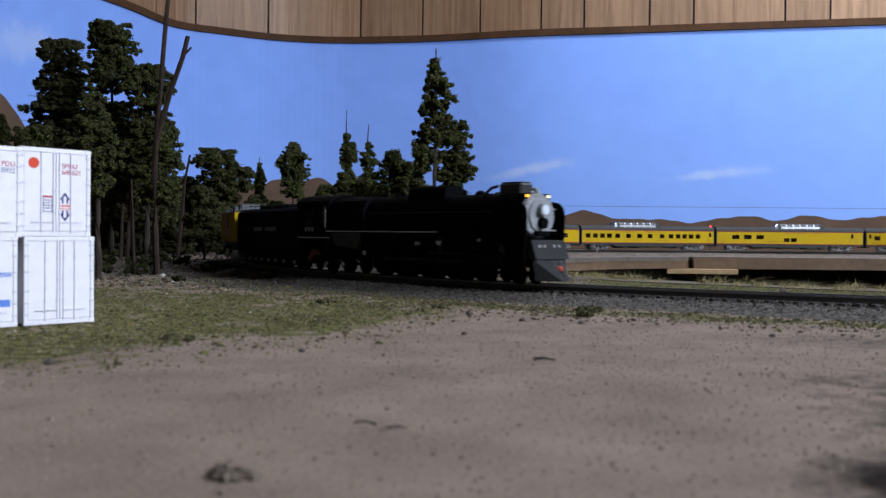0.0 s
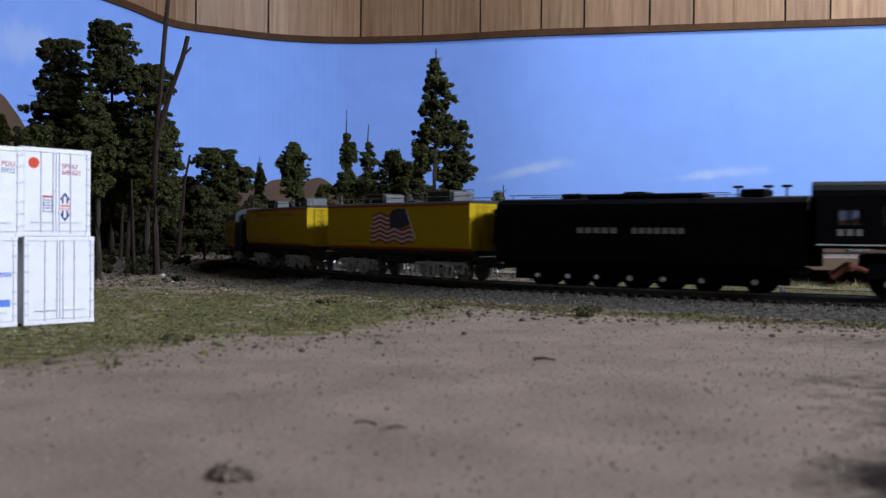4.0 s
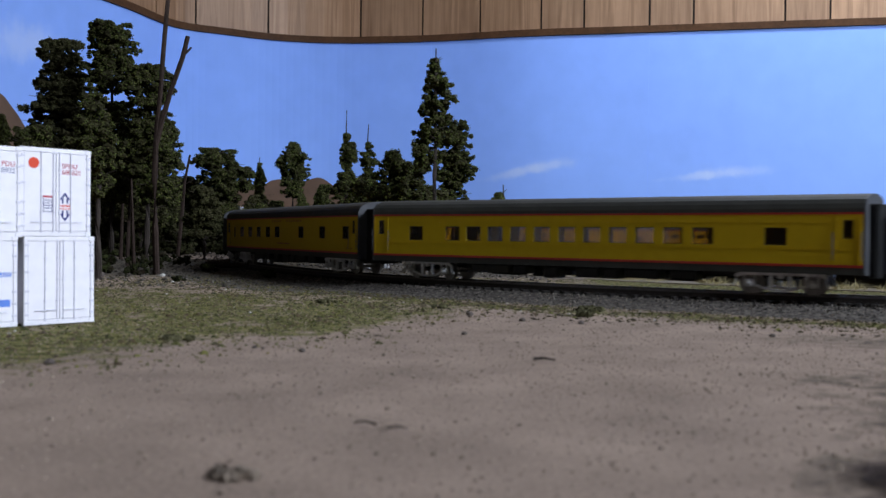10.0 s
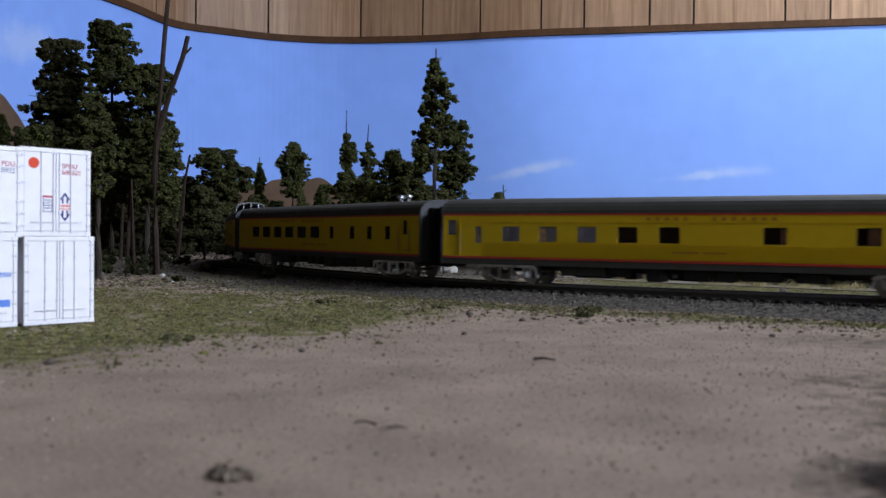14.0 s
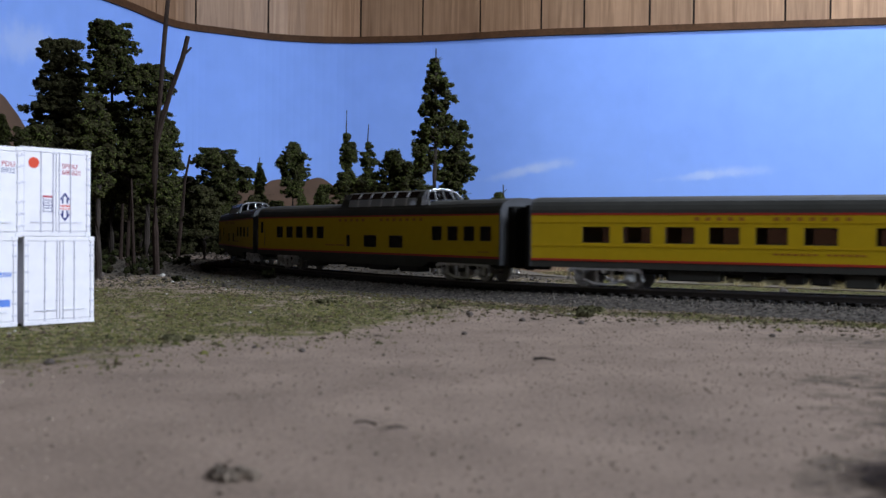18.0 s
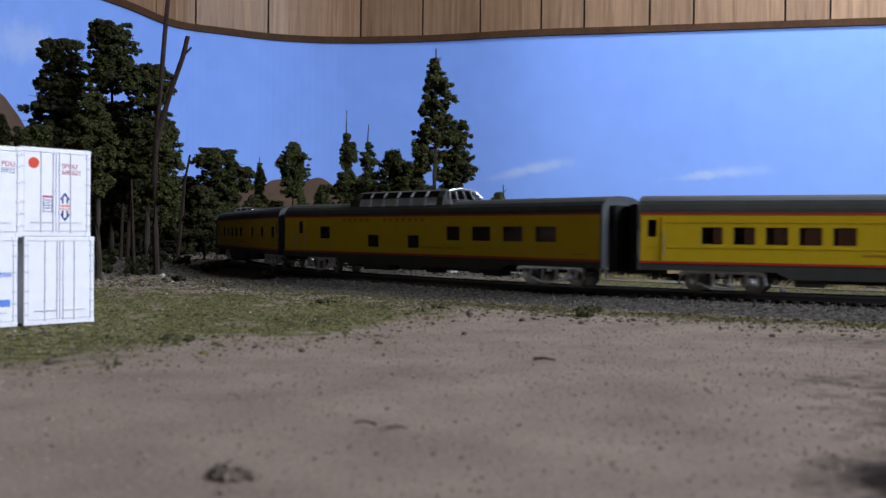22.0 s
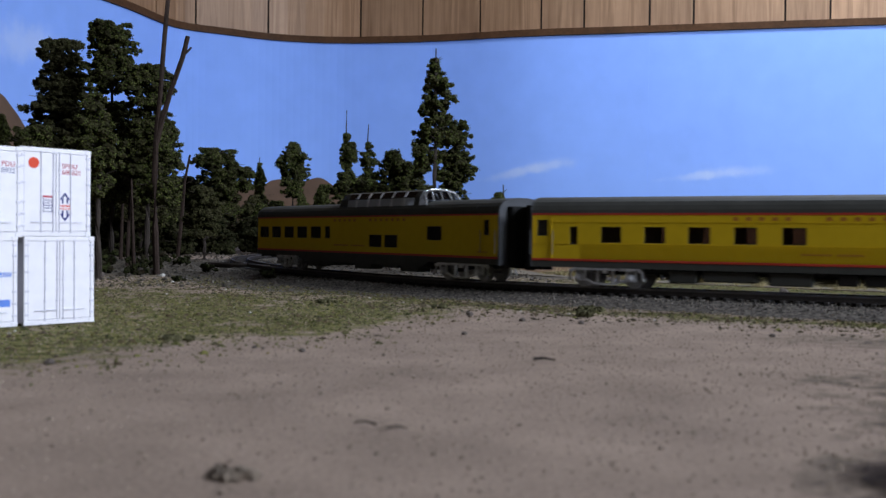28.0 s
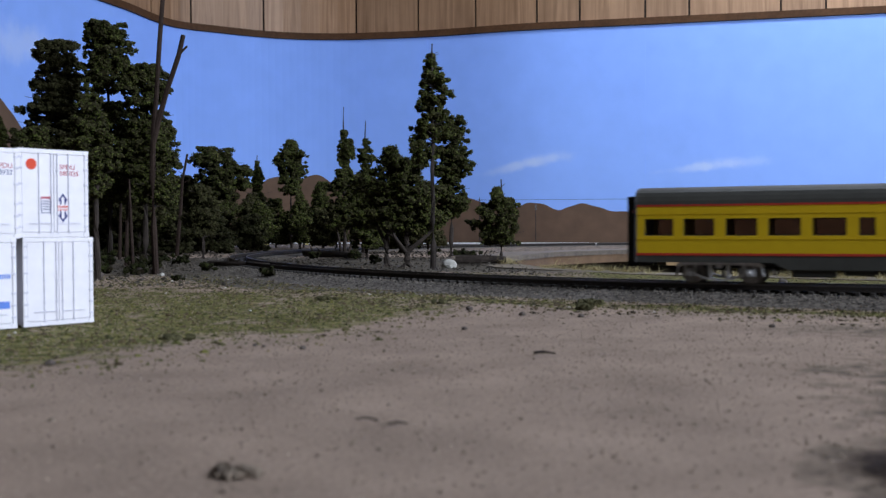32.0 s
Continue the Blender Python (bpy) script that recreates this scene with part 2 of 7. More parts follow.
def soil_material():
    """Tan soil, green and straw turf at its edge, grey ballast along the track."""
    m = mat("tan_soil", (0.288, 0.215, 0.168), 0.95, vary=0.34, scale=34, bump=0.42, bump_scale=1300, fine=26)
    n, l = m.node_tree.nodes, m.node_tree.links
    b = n["Principled BSDF"]
    b.inputs["Specular IOR Level"].default_value = 0.1
    base = b.inputs["Base Color"].links[0].from_socket
    for layer, c0, c1, sc in (("turf", (0.050, 0.058, 0.014), (0.21, 0.185, 0.068), 200), ("ballast", (0.042, 0.037, 0.033), (0.18, 0.158, 0.138), 420), ("duff", (0.035, 0.030, 0.024), (0.13, 0.11, 0.085), 160), ("earth", (0.085, 0.066, 0.050), (0.20, 0.152, 0.118), 300)):
        at = n.new("ShaderNodeAttribute")
        at.attribute_name = layer
        ns = n.new("ShaderNodeTexNoise")
        ns.inputs["Scale"].default_value, ns.inputs["Detail"].default_value = sc, 5
        co = n.new("ShaderNodeTexCoord")
        l.new(co.outputs["Object"], ns.inputs["Vector"])
        ramp = n.new("ShaderNodeMapRange")
        ramp.inputs["From Min"].default_value, ramp.inputs["From Max"].default_value = 0.35, 0.65
        l.new(ns.outputs["Fac"], ramp.inputs["Value"])
        cm = n.new("ShaderNodeMix")
        cm.data_type = "RGBA"
        cm.inputs["A"].default_value, cm.inputs["B"].default_value = (*c0, 1), (*c1, 1)
        l.new(ramp.outputs[0], cm.inputs["Factor"])
        # broken edge: the weight is compared with noise
        e = n.new("ShaderNodeTexNoise")
        e.inputs["Scale"].default_value, e.inputs["Detail"].default_value = 120, 6
        l.new(co.outputs["Object"], e.inputs["Vector"])
        s1 = n.new("ShaderNodeMath")
        s1.operation = "SUBTRACT"
        l.new(at.outputs["Fac"], s1.inputs[0]), l.new(e.outputs["Fac"], s1.inputs[1])
        s2 = n.new("ShaderNodeMapRange")
        s2.inputs["From Min"].default_value, s2.inputs["From Max"].default_value = -0.12, 0.12
        l.new(s1.outputs[0], s2.inputs["Value"])
        mx = n.new("ShaderNodeMix")
        mx.data_type = "RGBA"
        l.new(s2.outputs[0], mx.inputs["Factor"]), l.new(base, mx.inputs["A"]), l.new(cm.outputs["Result"], mx.inputs["B"])
        base = mx.outputs["Result"]
    l.new(base, b.inputs["Base Color"])
    return m


TRACK_LEFT = np.array([(-math.sin(line(s)[2]), math.cos(line(s)[2])) for s in np.arange(-2.6, 1.6, 0.02)])


def beyond_track(x, y):
    """On the far side of the near track."""
    i = int(((TRACK_PTS - (x, y)) ** 2).sum(1).argmin())
    v = np.array((x, y)) - TRACK_PTS[i]
    return float(v @ TRACK_LEFT[i]) > 0.03


def turf_at(x, y, d):
    """How grassy the soil is: a strip along the foot of the ballast and a patch round the containers."""
    strip = max(0.0, 1 - abs(d - 0.068) / 0.045) if y < 1.0 else 0.3
    edge = 0.24 + 1.5 * max(-0.05, x + 0.108) + 0.035 * noise.noise(Vector((x * 18, y * 18, 3)))
    left = max(0.0, min(1.0, (y - edge) / 0.12 + 0.42)) if x < 0.06 else 0.0
    left *= max(0.0, min(1.0, (0.10 - x) / 0.12)) * (1 - 0.45 * max(0.0, min(1.0, (y - 0.42) / 0.2)))
    left *= 1 + 0.6 * noise.noise(Vector((x * 32, y * 26, 9))) + 0.4 * noise.noise(Vector((x * 90, y * 80, 5)))
    if x > -0.02 and y < 1.1 and beyond_track(x, y):
        return 0.8
    return max(strip * (0.66 + 0.4 * noise.noise(Vector((x * 30, y * 30, 2)))), left * 0.78)


def earth_shade(x, y):
    """Drifts of dark earth on the tan soil; those at right also paint in shade."""
    w = 0.0
    for cx, cy, a, b, turn, k in ((0.122, 0.215, 0.030, 0.085, -0.42, 0.74), (0.074, 0.138, 0.018, 0.022, 0.0, 0.9), (0.10, 0.245, 0.010, 0.007, 0.2, 0.7), (-0.01, 0.178, 0.010, 0.003, 0.1, 0.55), (-0.10, 0.30, 0.03, 0.006, 0.3, 0.5), (0.16, 0.34, 0.05, 0.03, 0.1, 0.56)):
        c, s = math.cos(turn), math.sin(turn)
        u, v = ((x - cx) * c + (y - cy) * s) / a, (-(x - cx) * s + (y - cy) * c) / b
        w = max(w, k * math.exp(-0.5 * (u * u + v * v)))
    return w


def build_ground():
    xs = np.concatenate([np.arange(-1.6, -0.5, 0.05), np.arange(-0.5, 0.62, 0.005), np.arange(0.62, 1.7, 0.04)])
    ys = np.concatenate([np.arange(-0.1, 0.06, 0.02), np.arange(0.06, 0.66, 0.005), np.arange(0.66, 1.2, 0.012), np.arange(1.2, 2.75, 0.03)])
    vid, verts, w = {}, [], []
    faces = []

    def vert(i, j):
        if (i, j) not in vid:
            x, y = float(xs[i]), float(ys[j])
            vid[(i, j)] = len(verts)
            verts.append((x, y, ground_z(x, y)))
            d = track_d(x, y)
            bal = max(0.0, min(1.0, (0.052 + 0.045 * max(0.0, min(1.0, (0.02 - x) / 0.14)) * (y > 0.5) * (y < 1.1) - d) / 0.014))
            # duff widens over unseen ground at left to cut light bounced onto the cars
            duff = max(0.0, min(1.0, (y - 0.62 + 0.9 * max(0, -x - 0.25)) / 0.25)) * (0.75 if x < 0.12 else 0.15)
            far = max(0.0, min(1.0, (y - 1.15) / 0.2))
            w.append((turf_at(x, y, d) * (1 - duff), max(bal, 0.45 * far), max(duff * (1 - far), 0.52 * far), earth_shade(x, y)))
        return vid[(i, j)]
    for i in range(len(xs) - 1):
        for j in range(len(ys) - 1):
            if not any(in_void(xs[i + a], ys[j + b]) for a in (0, 1) for b in (0, 1)):
                faces.append((vert(i, j), vert(i + 1, j), vert(i + 1, j + 1), vert(i, j + 1)))
    me = bpy.data.meshes.new("ground")
    me.from_pydata(verts, [], faces)
    for k, layer in enumerate(("turf", "ballast", "duff", "earth")):
        a = me.attributes.new(layer, "FLOAT", "POINT")
        a.data.foreach_set("value", [q[k] for q in w])
    me.materials.append(soil_material())
    me.shade_smooth()
    return tagged(new("ground", me), "tan sandy model railway ground with turf and ballast", "ground", kind="structure")


build_ground()


def wall_curve():
    """Foot of the painted backdrop: along the left, round a coved corner, along the back."""
    pts = [(-0.98, 0.2), (-0.93, 0.7), (-0.88, 1.2), (-0.80, 1.7)]
    pts += [(-0.765, 1.9), (-0.735, 2.03), (-0.694, 2.163), (-0.645, 2.34), (-0.542, 2.424), (-0.42, 2.493), (-0.276, 2.519), (-0.122, 2.502), (0.0, 2.475)]
    pts += [(x, 2.452 - 0.215 * x) for x in (0.2, 0.4, 0.6, 0.9, 1.2, 1.6, 2.2)]
    return pts


def smooth_curve(pts, per=8):
    out = []
    for i in range(len(pts) - 1):
        p0, p1, p2, p3 = [np.array(pts[max(0, min(len(pts) - 1, i + k))]) for k in (-1, 0, 1, 2)]
        for q in range(per):
            t = q / per
            out.append(0.5 * (2 * p1 + (p2 - p0) * t + (2 * p0 - 5 * p1 + 4 * p2 - p3) * t * t + (3 * p1 - p0 - 3 * p2 + p3) * t ** 3))
    out.append(np.array(pts[-1]))
    return out


CURVE = smooth_curve(wall_curve())
WALL_FROM = 1.46   # the backdrop begins here; before it the layout is open to the room
SKY_TOP = 0.0358 + 0.4863


def band(name, z0, z1, inset, thick, material, uv=True):
    """An upright sheet along the backdrop curve; inset moves it into the room."""
    v, f, us = [], [], []
    run = 0.0
    n = len(CURVE)
    for i, p in enumerate(CURVE):
        a, b = CURVE[max(0, i - 1)], CURVE[min(n - 1, i + 1)]
        t = (b - a) / np.linalg.norm(b - a)
        nrm = np.array((t[1], -t[0]))
        if i:
            run += float(np.linalg.norm(p - CURVE[i - 1]))
        q, r = p + nrm * inset, p + nrm * (inset - thick)
        v += [(q[0], q[1], z0), (q[0], q[1], z1), (r[0], r[1], z1), (r[0], r[1], z0)]
        us += [(run, z0), (run, z1), (run, z1), (run, z0)]
    first = next(i for i, p in enumerate(CURVE) if p[1] > WALL_FROM)
    for i in range(first, n - 1):
        for k in range(4):
            f.append((4 * i + k, 4 * i + 4 + k, 4 * i + 4 + (k + 1) % 4, 4 * i + (k + 1) % 4))
    me = bpy.data.meshes.new(name)
    me.from_pydata(v, [], f)
    u = me.uv_layers.new(name="UVMap")
    for lp in me.loops:
        u.data[lp.index].uv = us[lp.vertex_index]
    me.materials.append(material)
    return new(name, me)


def sky_material():
    """Flat sky-blue house paint with thin white clouds and pale brush bands."""
    m = mat("painted_sky", (0.247, 0.408, 0.885), 0.8, vary=0.05, scale=2.2, fine=9)
    n, l = m.node_tree.nodes, m.node_tree.links
    b = n["Principled BSDF"]
    b.inputs["Specular IOR Level"].default_value = 0.15
    base = b.inputs["Base Color"].links[0].from_socket
    uv = n.new("ShaderNodeUVMap")
    sep = n.new("ShaderNodeSeparateXYZ")
    l.new(uv.outputs[0], sep.inputs[0])

    def math_(op, *a):
        q = n.new("ShaderNodeMath")
        q.operation = op
        for i, x in enumerate(a):
            if isinstance(x, (int, float)):
                q.inputs[i].default_value = x
            else:
                l.new(x, q.inputs[i])
        return q.outputs[0]
    # paler towards the horizon
    up = n.new("ShaderNodeMapRange")
    up.inputs["From Min"].default_value, up.inputs["From Max"].default_value = 0.05, 0.45
    up.inputs["To Min"].default_value, up.inputs["To Max"].default_value = 0.28, 0.0
    l.new(sep.outputs["Y"], up.inputs["Value"])
    pale = n.new("ShaderNodeMix")
    pale.data_type = "RGBA"
    pale.inputs["B"].default_value = (0.33, 0.51, 0.92, 1)
    l.new(up.outputs[0], pale.inputs["Factor"]), l.new(base, pale.inputs["A"])
    base = pale.outputs["Result"]
    wob = n.new("ShaderNodeTexNoise")
    wob.inputs["Scale"].default_value, wob.inputs["Detail"].default_value = 24, 7
    l.new(uv.outputs[0], wob.inputs["Vector"])
    for cu, cv, wu, wv, tilt in CLOUDS:
        du = math_("DIVIDE", math_("SUBTRACT", sep.outputs["X"], cu), wu)
        dv = math_("DIVIDE", math_("SUBTRACT", math_("SUBTRACT", sep.outputs["Y"], cv), math_("MULTIPLY", math_("SUBTRACT", sep.outputs["X"], cu), tilt)), wv)
        r = math_("SQRT", math_("ADD", math_("MULTIPLY", du, du), math_("MULTIPLY", dv, dv)))
        soft = n.new("ShaderNodeMapRange")
        soft.interpolation_type = "SMOOTHSTEP"
        soft.inputs["From Min"].default_value, soft.inputs["From Max"].default_value = 1.15, 0.15
        l.new(math_("ADD", r, math_("MULTIPLY", math_("SUBTRACT", wob.outputs["Fac"], 0.5), 1.3)), soft.inputs["Value"])
        mx = n.new("ShaderNodeMix")
        mx.data_type = "RGBA"
        mx.inputs["B"].default_value = (0.66, 0.74, 0.88, 1)
        l.new(math_("MULTIPLY", soft.outputs[0], 0.34), mx.inputs["Factor"]), l.new(base, mx.inputs["A"])
        base = mx.outputs["Result"]
    l.new(base, b.inputs["Base Color"])
    return m


CLOUDS = [(3.135, 0.205, 0.095, 0.017, 0.16), (3.065, 0.190, 0.10, 0.014, 0.20), (3.575, 0.189, 0.10, 0.016, 0.04), (3.50, 0.180, 0.10, 0.012, 0.08), (1.64, 0.385, 0.14, 0.045, 0.10)]
tagged(band("backdrop", -0.02, SKY_TOP, 0.0, 0.006, sky_material()), "sky-blue painted backdrop sheet with white clouds", "backdrop", kind="structure")
tagged(band("trim", SKY_TOP, SKY_TOP + 0.016, 0.006, 0.014, TRIM_WOOD), "dark stained wooden moulding along the backdrop's top", "trim", kind="structure")


def panel_material():
    """Printed wood-grain wall panelling with dark grooves at uneven steps."""
    m = mat("wood_grain_panelling", (0.375, 0.220, 0.122), 0.5, vary=0.12, scale=5)
    n, l = m.node_tree.nodes, m.node_tree.links
    b = n["Principled BSDF"]
    base = b.inputs["Base Color"].links[0].from_socket
    uv = n.new("ShaderNodeUVMap")
    mp = n.new("ShaderNodeMapping")
    mp.inputs["Scale"].default_value = (55, 2.4, 1)
    l.new(uv.outputs[0], mp.inputs[0])
    wv = n.new("ShaderNodeTexNoise")
    wv.inputs["Scale"].default_value, wv.inputs["Detail"].default_value, wv.inputs["Distortion"].default_value = 1.0, 7, 1.6
    l.new(mp.outputs[0], wv.inputs["Vector"])
    rp = n.new("ShaderNodeMapRange")
    rp.inputs["From Min"].default_value, rp.inputs["From Max"].default_value = 0.30, 0.66
    l.new(wv.outputs["Fac"], rp.inputs["Value"])
    mx = n.new("ShaderNodeMix")
    mx.data_type = "RGBA"
    mx.inputs["A"].default_value = (0.215, 0.116, 0.058, 1)
    l.new(rp.outputs[0], mx.inputs["Factor"]), l.new(base, mx.inputs["B"])
    # boards differ a little in tone
    oi, tone, hs = n.new("ShaderNodeObjectInfo"), n.new("ShaderNodeMapRange"), n.new("ShaderNodeHueSaturation")
    tone.inputs["To Min"].default_value, tone.inputs["To Max"].default_value = 0.8, 1.2
    l.new(oi.outputs["Random"], tone.inputs["Value"]), l.new(tone.outputs[0], hs.inputs["Value"])
    l.new(mx.outputs["Result"], hs.inputs["Color"])
    l.new(hs.outputs[0], b.inputs["Base Color"])
    return m


PANEL = panel_material()
wall_back = tagged(band("wall_back", SKY_TOP + 0.002, 1.34, -0.006, 0.010, mat("dark_groove", (0.02, 0.012, 0.008), 0.8)), "wood-grain panelled wall above the backdrop", "wall", kind="structure")
GROOVES = [0.06, 0.19, 0.30, 0.46, 0.60, 0.71, 0.86, 0.99, 1.15, 1.27, 1.42, 1.55, 1.68, 1.82, 1.96, 2.104, 2.232, 2.418, 2.653, 2.814, 2.964, 3.119, 3.223, 3.378, 3.48, 3.686, 3.785, 3.93, 4.08, 4.2, 4.36, 4.5, 4.65]


def plank(u0, u1):
    """One face board of the panelling, bent along the curve."""
    run, pts = 0.0, []
    for i, p in enumerate(CURVE):
        q = CURVE[min(len(CURVE) - 1, i + 1)]
        step = float(np.linalg.norm(q - p))
        if u0 - step < run < u1 + step:
            t = (q - CURVE[max(0, i - 1)])
            t = t / np.linalg.norm(t)
            pts.append((run, p, np.array((t[1], -t[0]))))
        run += step
    def at(u):
        for (ra, pa, na), (rb, pb, nb) in zip(pts, pts[1:]):
            if ra <= u <= rb + 1e-6:
                f = (u - ra) / max(1e-6, rb - ra)
                return pa + (pb - pa) * f, na
        return (pts[0][1], pts[0][2]) if u < pts[0][0] else (pts[-1][1], pts[-1][2])
    v, f, uv = [], [], []
    n = 5
    for i in range(n + 1):
        u = u0 + (u1 - u0) * i / n
        p, nr = at(u)
        for d, z in ((-0.001, SKY_TOP + 0.002), (-0.001, 1.338), (-0.008, 1.338), (-0.008, SKY_TOP + 0.002)):
            q = p + nr * d
            v.append((q[0], q[1], z))
            uv.append((u, z))
    for i in range(n):
        for k in range(4):
            f.append((4 * i + k, 4 * i + 4 + k, 4 * i + 4 + (k + 1) % 4, 4 * i + (k + 1) % 4))
    f += [(0, 1, 2, 3), (4 * n + 3, 4 * n + 2, 4 * n + 1, 4 * n)]
    me = bpy.data.meshes.new("plank")
    me.from_pydata(v, [], f)
    lay = me.uv_layers.new(name="UVMap")
    for lp in me.loops:
        lay.data[lp.index].uv = uv[lp.vertex_index]
    me.materials.append(PANEL)
    part("plank", me, None, wall_back)


for a_, b_ in [q for q in zip(GROOVES, GROOVES[1:]) if q[0] > 1.2]:
    plank(a_ + 0.0024, b_ - 0.0024)


def room():
    # added room shell out of view, coloured dark to hold down bounced light
    for name, lab, dims, m in (("wall_front", "unseen dark wall closing the room", (-2.6, 3.2, -2.62, -2.5, -1.0, 1.34), ROOM_WALL), ("wall_east", "unseen dark side wall", (3.2, 3.3, -2.62, 3.2, -1.0, 1.34), ROOM_WALL),
                               ("wall_west", "unseen dark side wall", (-2.7, -2.6, -2.62, 3.2, -1.0, 1.34), ROOM_WALL), ("wall_north", "plain wall under the layout", (-2.6, 3.2, 2.9, 3.0, -1.0, 1.34), ROOM_WALL),
                               ("floor", "dark carpeted floor", (-2.7, 3.3, -2.62, 3.2, -1.06, -1.0), FLOOR_DARK), ("ceiling", "grey room ceiling", (-2.7, 3.3, -2.62, 3.2, 1.34, 1.40), CEILING)):
        bm = B()
        box(bm, *[v * 1000 for v in dims])
        tagged(part(name, bm, m), lab, name.split("_")[0], kind="structure")


room()


def bench():
    """Plain boards that close the layout's bench down to the floor."""
    for dims in ((-1600, 1660, -112, -100, -1000, -2), (-1612, -1600, -112, 2700, -1000, -2), (1660, 1672, -112, 560, -1000, -2), (1690, 1702, 1563, 2100, -1000, -2)):
        bm = B()
        box(bm, *dims)
        tagged(part("wall_bench", bm, ROOM_WALL), "plain dark board closing the layout bench", "wall", kind="structure")


bench()


def ceiling_fixture(x, y):
    t = thing("ceiling_light", "white enamel shop light fixture on the ceiling", "light", "ceiling lights")
    t.location = (x, y, 1.34)
    bm = B()
    prism(bm, [(-140, -25), (-60, 0), (60, 0), (140, -25), (138, -27), (60, -4), (-60, -4), (-138, -27)], -610, 610)
    part("reflector", bm, CEILING, t)
    for q in (-70, 70):
        bm = B()
        rod(bm, (-600, q, -20), (600, q, -20), 13)
        part("tube", bm, glow("tube_glow" , (0.9, 0.93, 1.0), 2.0), t)


for q in ((1.95, -0.92), (0.9, 1.65)):
    ceiling_fixture(*q)


def shelf():
    """Far plywood deck: its edge along the open gap, a batten under the joint."""
    edge = [(62, 1085), (100, 1230), (157, 1380), (262, 1500), (404, 1600)]
    bm = B()
    out = [(x, y) for x, y in edge] + [(x - 12, y + 9) for x, y in edge[::-1]]
    prism(bm, out, -15, 3.2, "z")
    tagged(part("trim_shelf", bm, PLYWOOD), "brown plywood edge of the far deck", "edge", kind="structure")
    bm = B()
    prism(bm, [(406, 1587), (1690, 1562), (1690, 1576), (406, 1601)], -15.5, 3.4, "z")
    tagged(part("trim_shelf", bm, PLYWOOD), "brown plywood edge of the far deck", "edge", kind="structure")
    bm = B()
    box(bm, 360, 475, 1575, 1640, -24, -16, 0.8)
    tagged(part("wooden_batten", bm, PINE), "raw pine batten under the deck joint", "batten")
    bm = B()
    prism(bm, [(x, y) for x, y in [(90, 930), (167, 800), (253, 722), (330, 680), (700, 575), (1690, 520), (1690, 532), (704, 585), (336, 690), (260, 730), (176, 806), (100, 934)]], -30, -0.5, "z")
    tagged(part("trim_near", bm, PLYWOOD), "brown plywood edge of the near deck", "edge", kind="structure")


shelf()


def deck_strip(name, edge, inward, top, material, label):
    """A band of deck surface along its sawn edge."""
    bm = B()
    prism(bm, list(edge) + [(x + dx, y + dy) for (x, y), (dx, dy) in list(zip(edge, inward))[::-1]], -3.0, top, "z")
    tagged(part(name, bm, material), label, "deck", kind="structure")


DECK_GREY = mat("grey_deck_ballast", (0.150, 0.122, 0.098), 0.95, vary=0.4, scale=60, bump=0.5, bump_scale=500, fine=8)
deck_strip("ground_far_edge", [(64, 1086), (101, 1229), (158, 1379), (262, 1499), (404, 1599)], [(-60, 10), (-60, 30), (-60, 40), (-40, 60), (-20, 60)], 3.4, DECK_GREY, "grey ballasted edge of the far deck")
deck_strip("ground_far_edge", [(404, 1588), (1690, 1563)], [(0, 70), (0, 70)], 3.6, DECK_GREY, "grey ballasted edge of the far deck")
deck_strip("ground_near_edge", [(64, 1084), (91, 930), (168, 801), (254, 723), (331, 681), (701, 576), (1690, 521)], [(-40, -8), (-40, -10), (-25, -30), (-12, -30), (-10, -45), (-5, -60), (0, -60)], 0.5, mat("straw_brown_deck_soil", (0.165, 0.132, 0.092), 0.95, vary=0.45, scale=60, bump=0.8, bump_scale=600, fine=10), "tan soil along the near deck edge")


def seams():
    """Faint joints between the backdrop's sheets."""
    for u in (2.838, 3.378):
        run = 0.0
        for p, q in zip(CURVE, CURVE[1:]):
            step = float(np.linalg.norm(q - p))
            if run <= u < run + step:
                c = p + (q - p) * (u - run) / step
                t = (q - p) / step
                bm = B()
                m = Matrix(((t[0], t[1], 0, c[0]), (t[1], -t[0], 0, c[1]), (0, 0, 1, 0), (0, 0, 0, 1)))
                box(bm, -0.7, 0.7, -0.1, 0.2, 60, SKY_TOP * 1000 - 1)
                bm.transform(m)
                tagged(part("trim_seam", bm, mat("pale_sky_joint", (0.245, 0.41, 0.905), 0.8, vary=0.06, scale=9)), "faint joint between backdrop sheets", "joint", kind="structure")
            run += step


seams()


def hills():
    """Brown cut-out hills painted along the foot of the backdrop, one sheet."""
    v, f, run = [], [], 0.0
    n = len(CURVE)
    for i, p in enumerate(CURVE):
        a, b = CURVE[max(0, i - 1)], CURVE[min(n - 1, i + 1)]
        t = (b - a) / np.linalg.norm(b - a)
        q = p + np.array((t[1], -t[0])) * 0.003
        if i:
            run += float(np.linalg.norm(p - CURVE[i - 1]))
        h = HILL(run, float(p[0]), float(p[1]))
        v += [(q[0], q[1], -0.01), (q[0], q[1], h)]
        if i and p[1] > WALL_FROM:
            f.append((2 * i - 2, 2 * i, 2 * i + 1, 2 * i - 1))
    me = bpy.data.meshes.new("hills")
    me.from_pydata(v, [], f)
    me.materials.append(mat("brown_hill_paint", (0.115, 0.068, 0.042), 0.9, vary=0.25, scale=5))
    tagged(new("backdrop_hills", me), "brown hills painted on the backdrop", "hills", kind="structure")


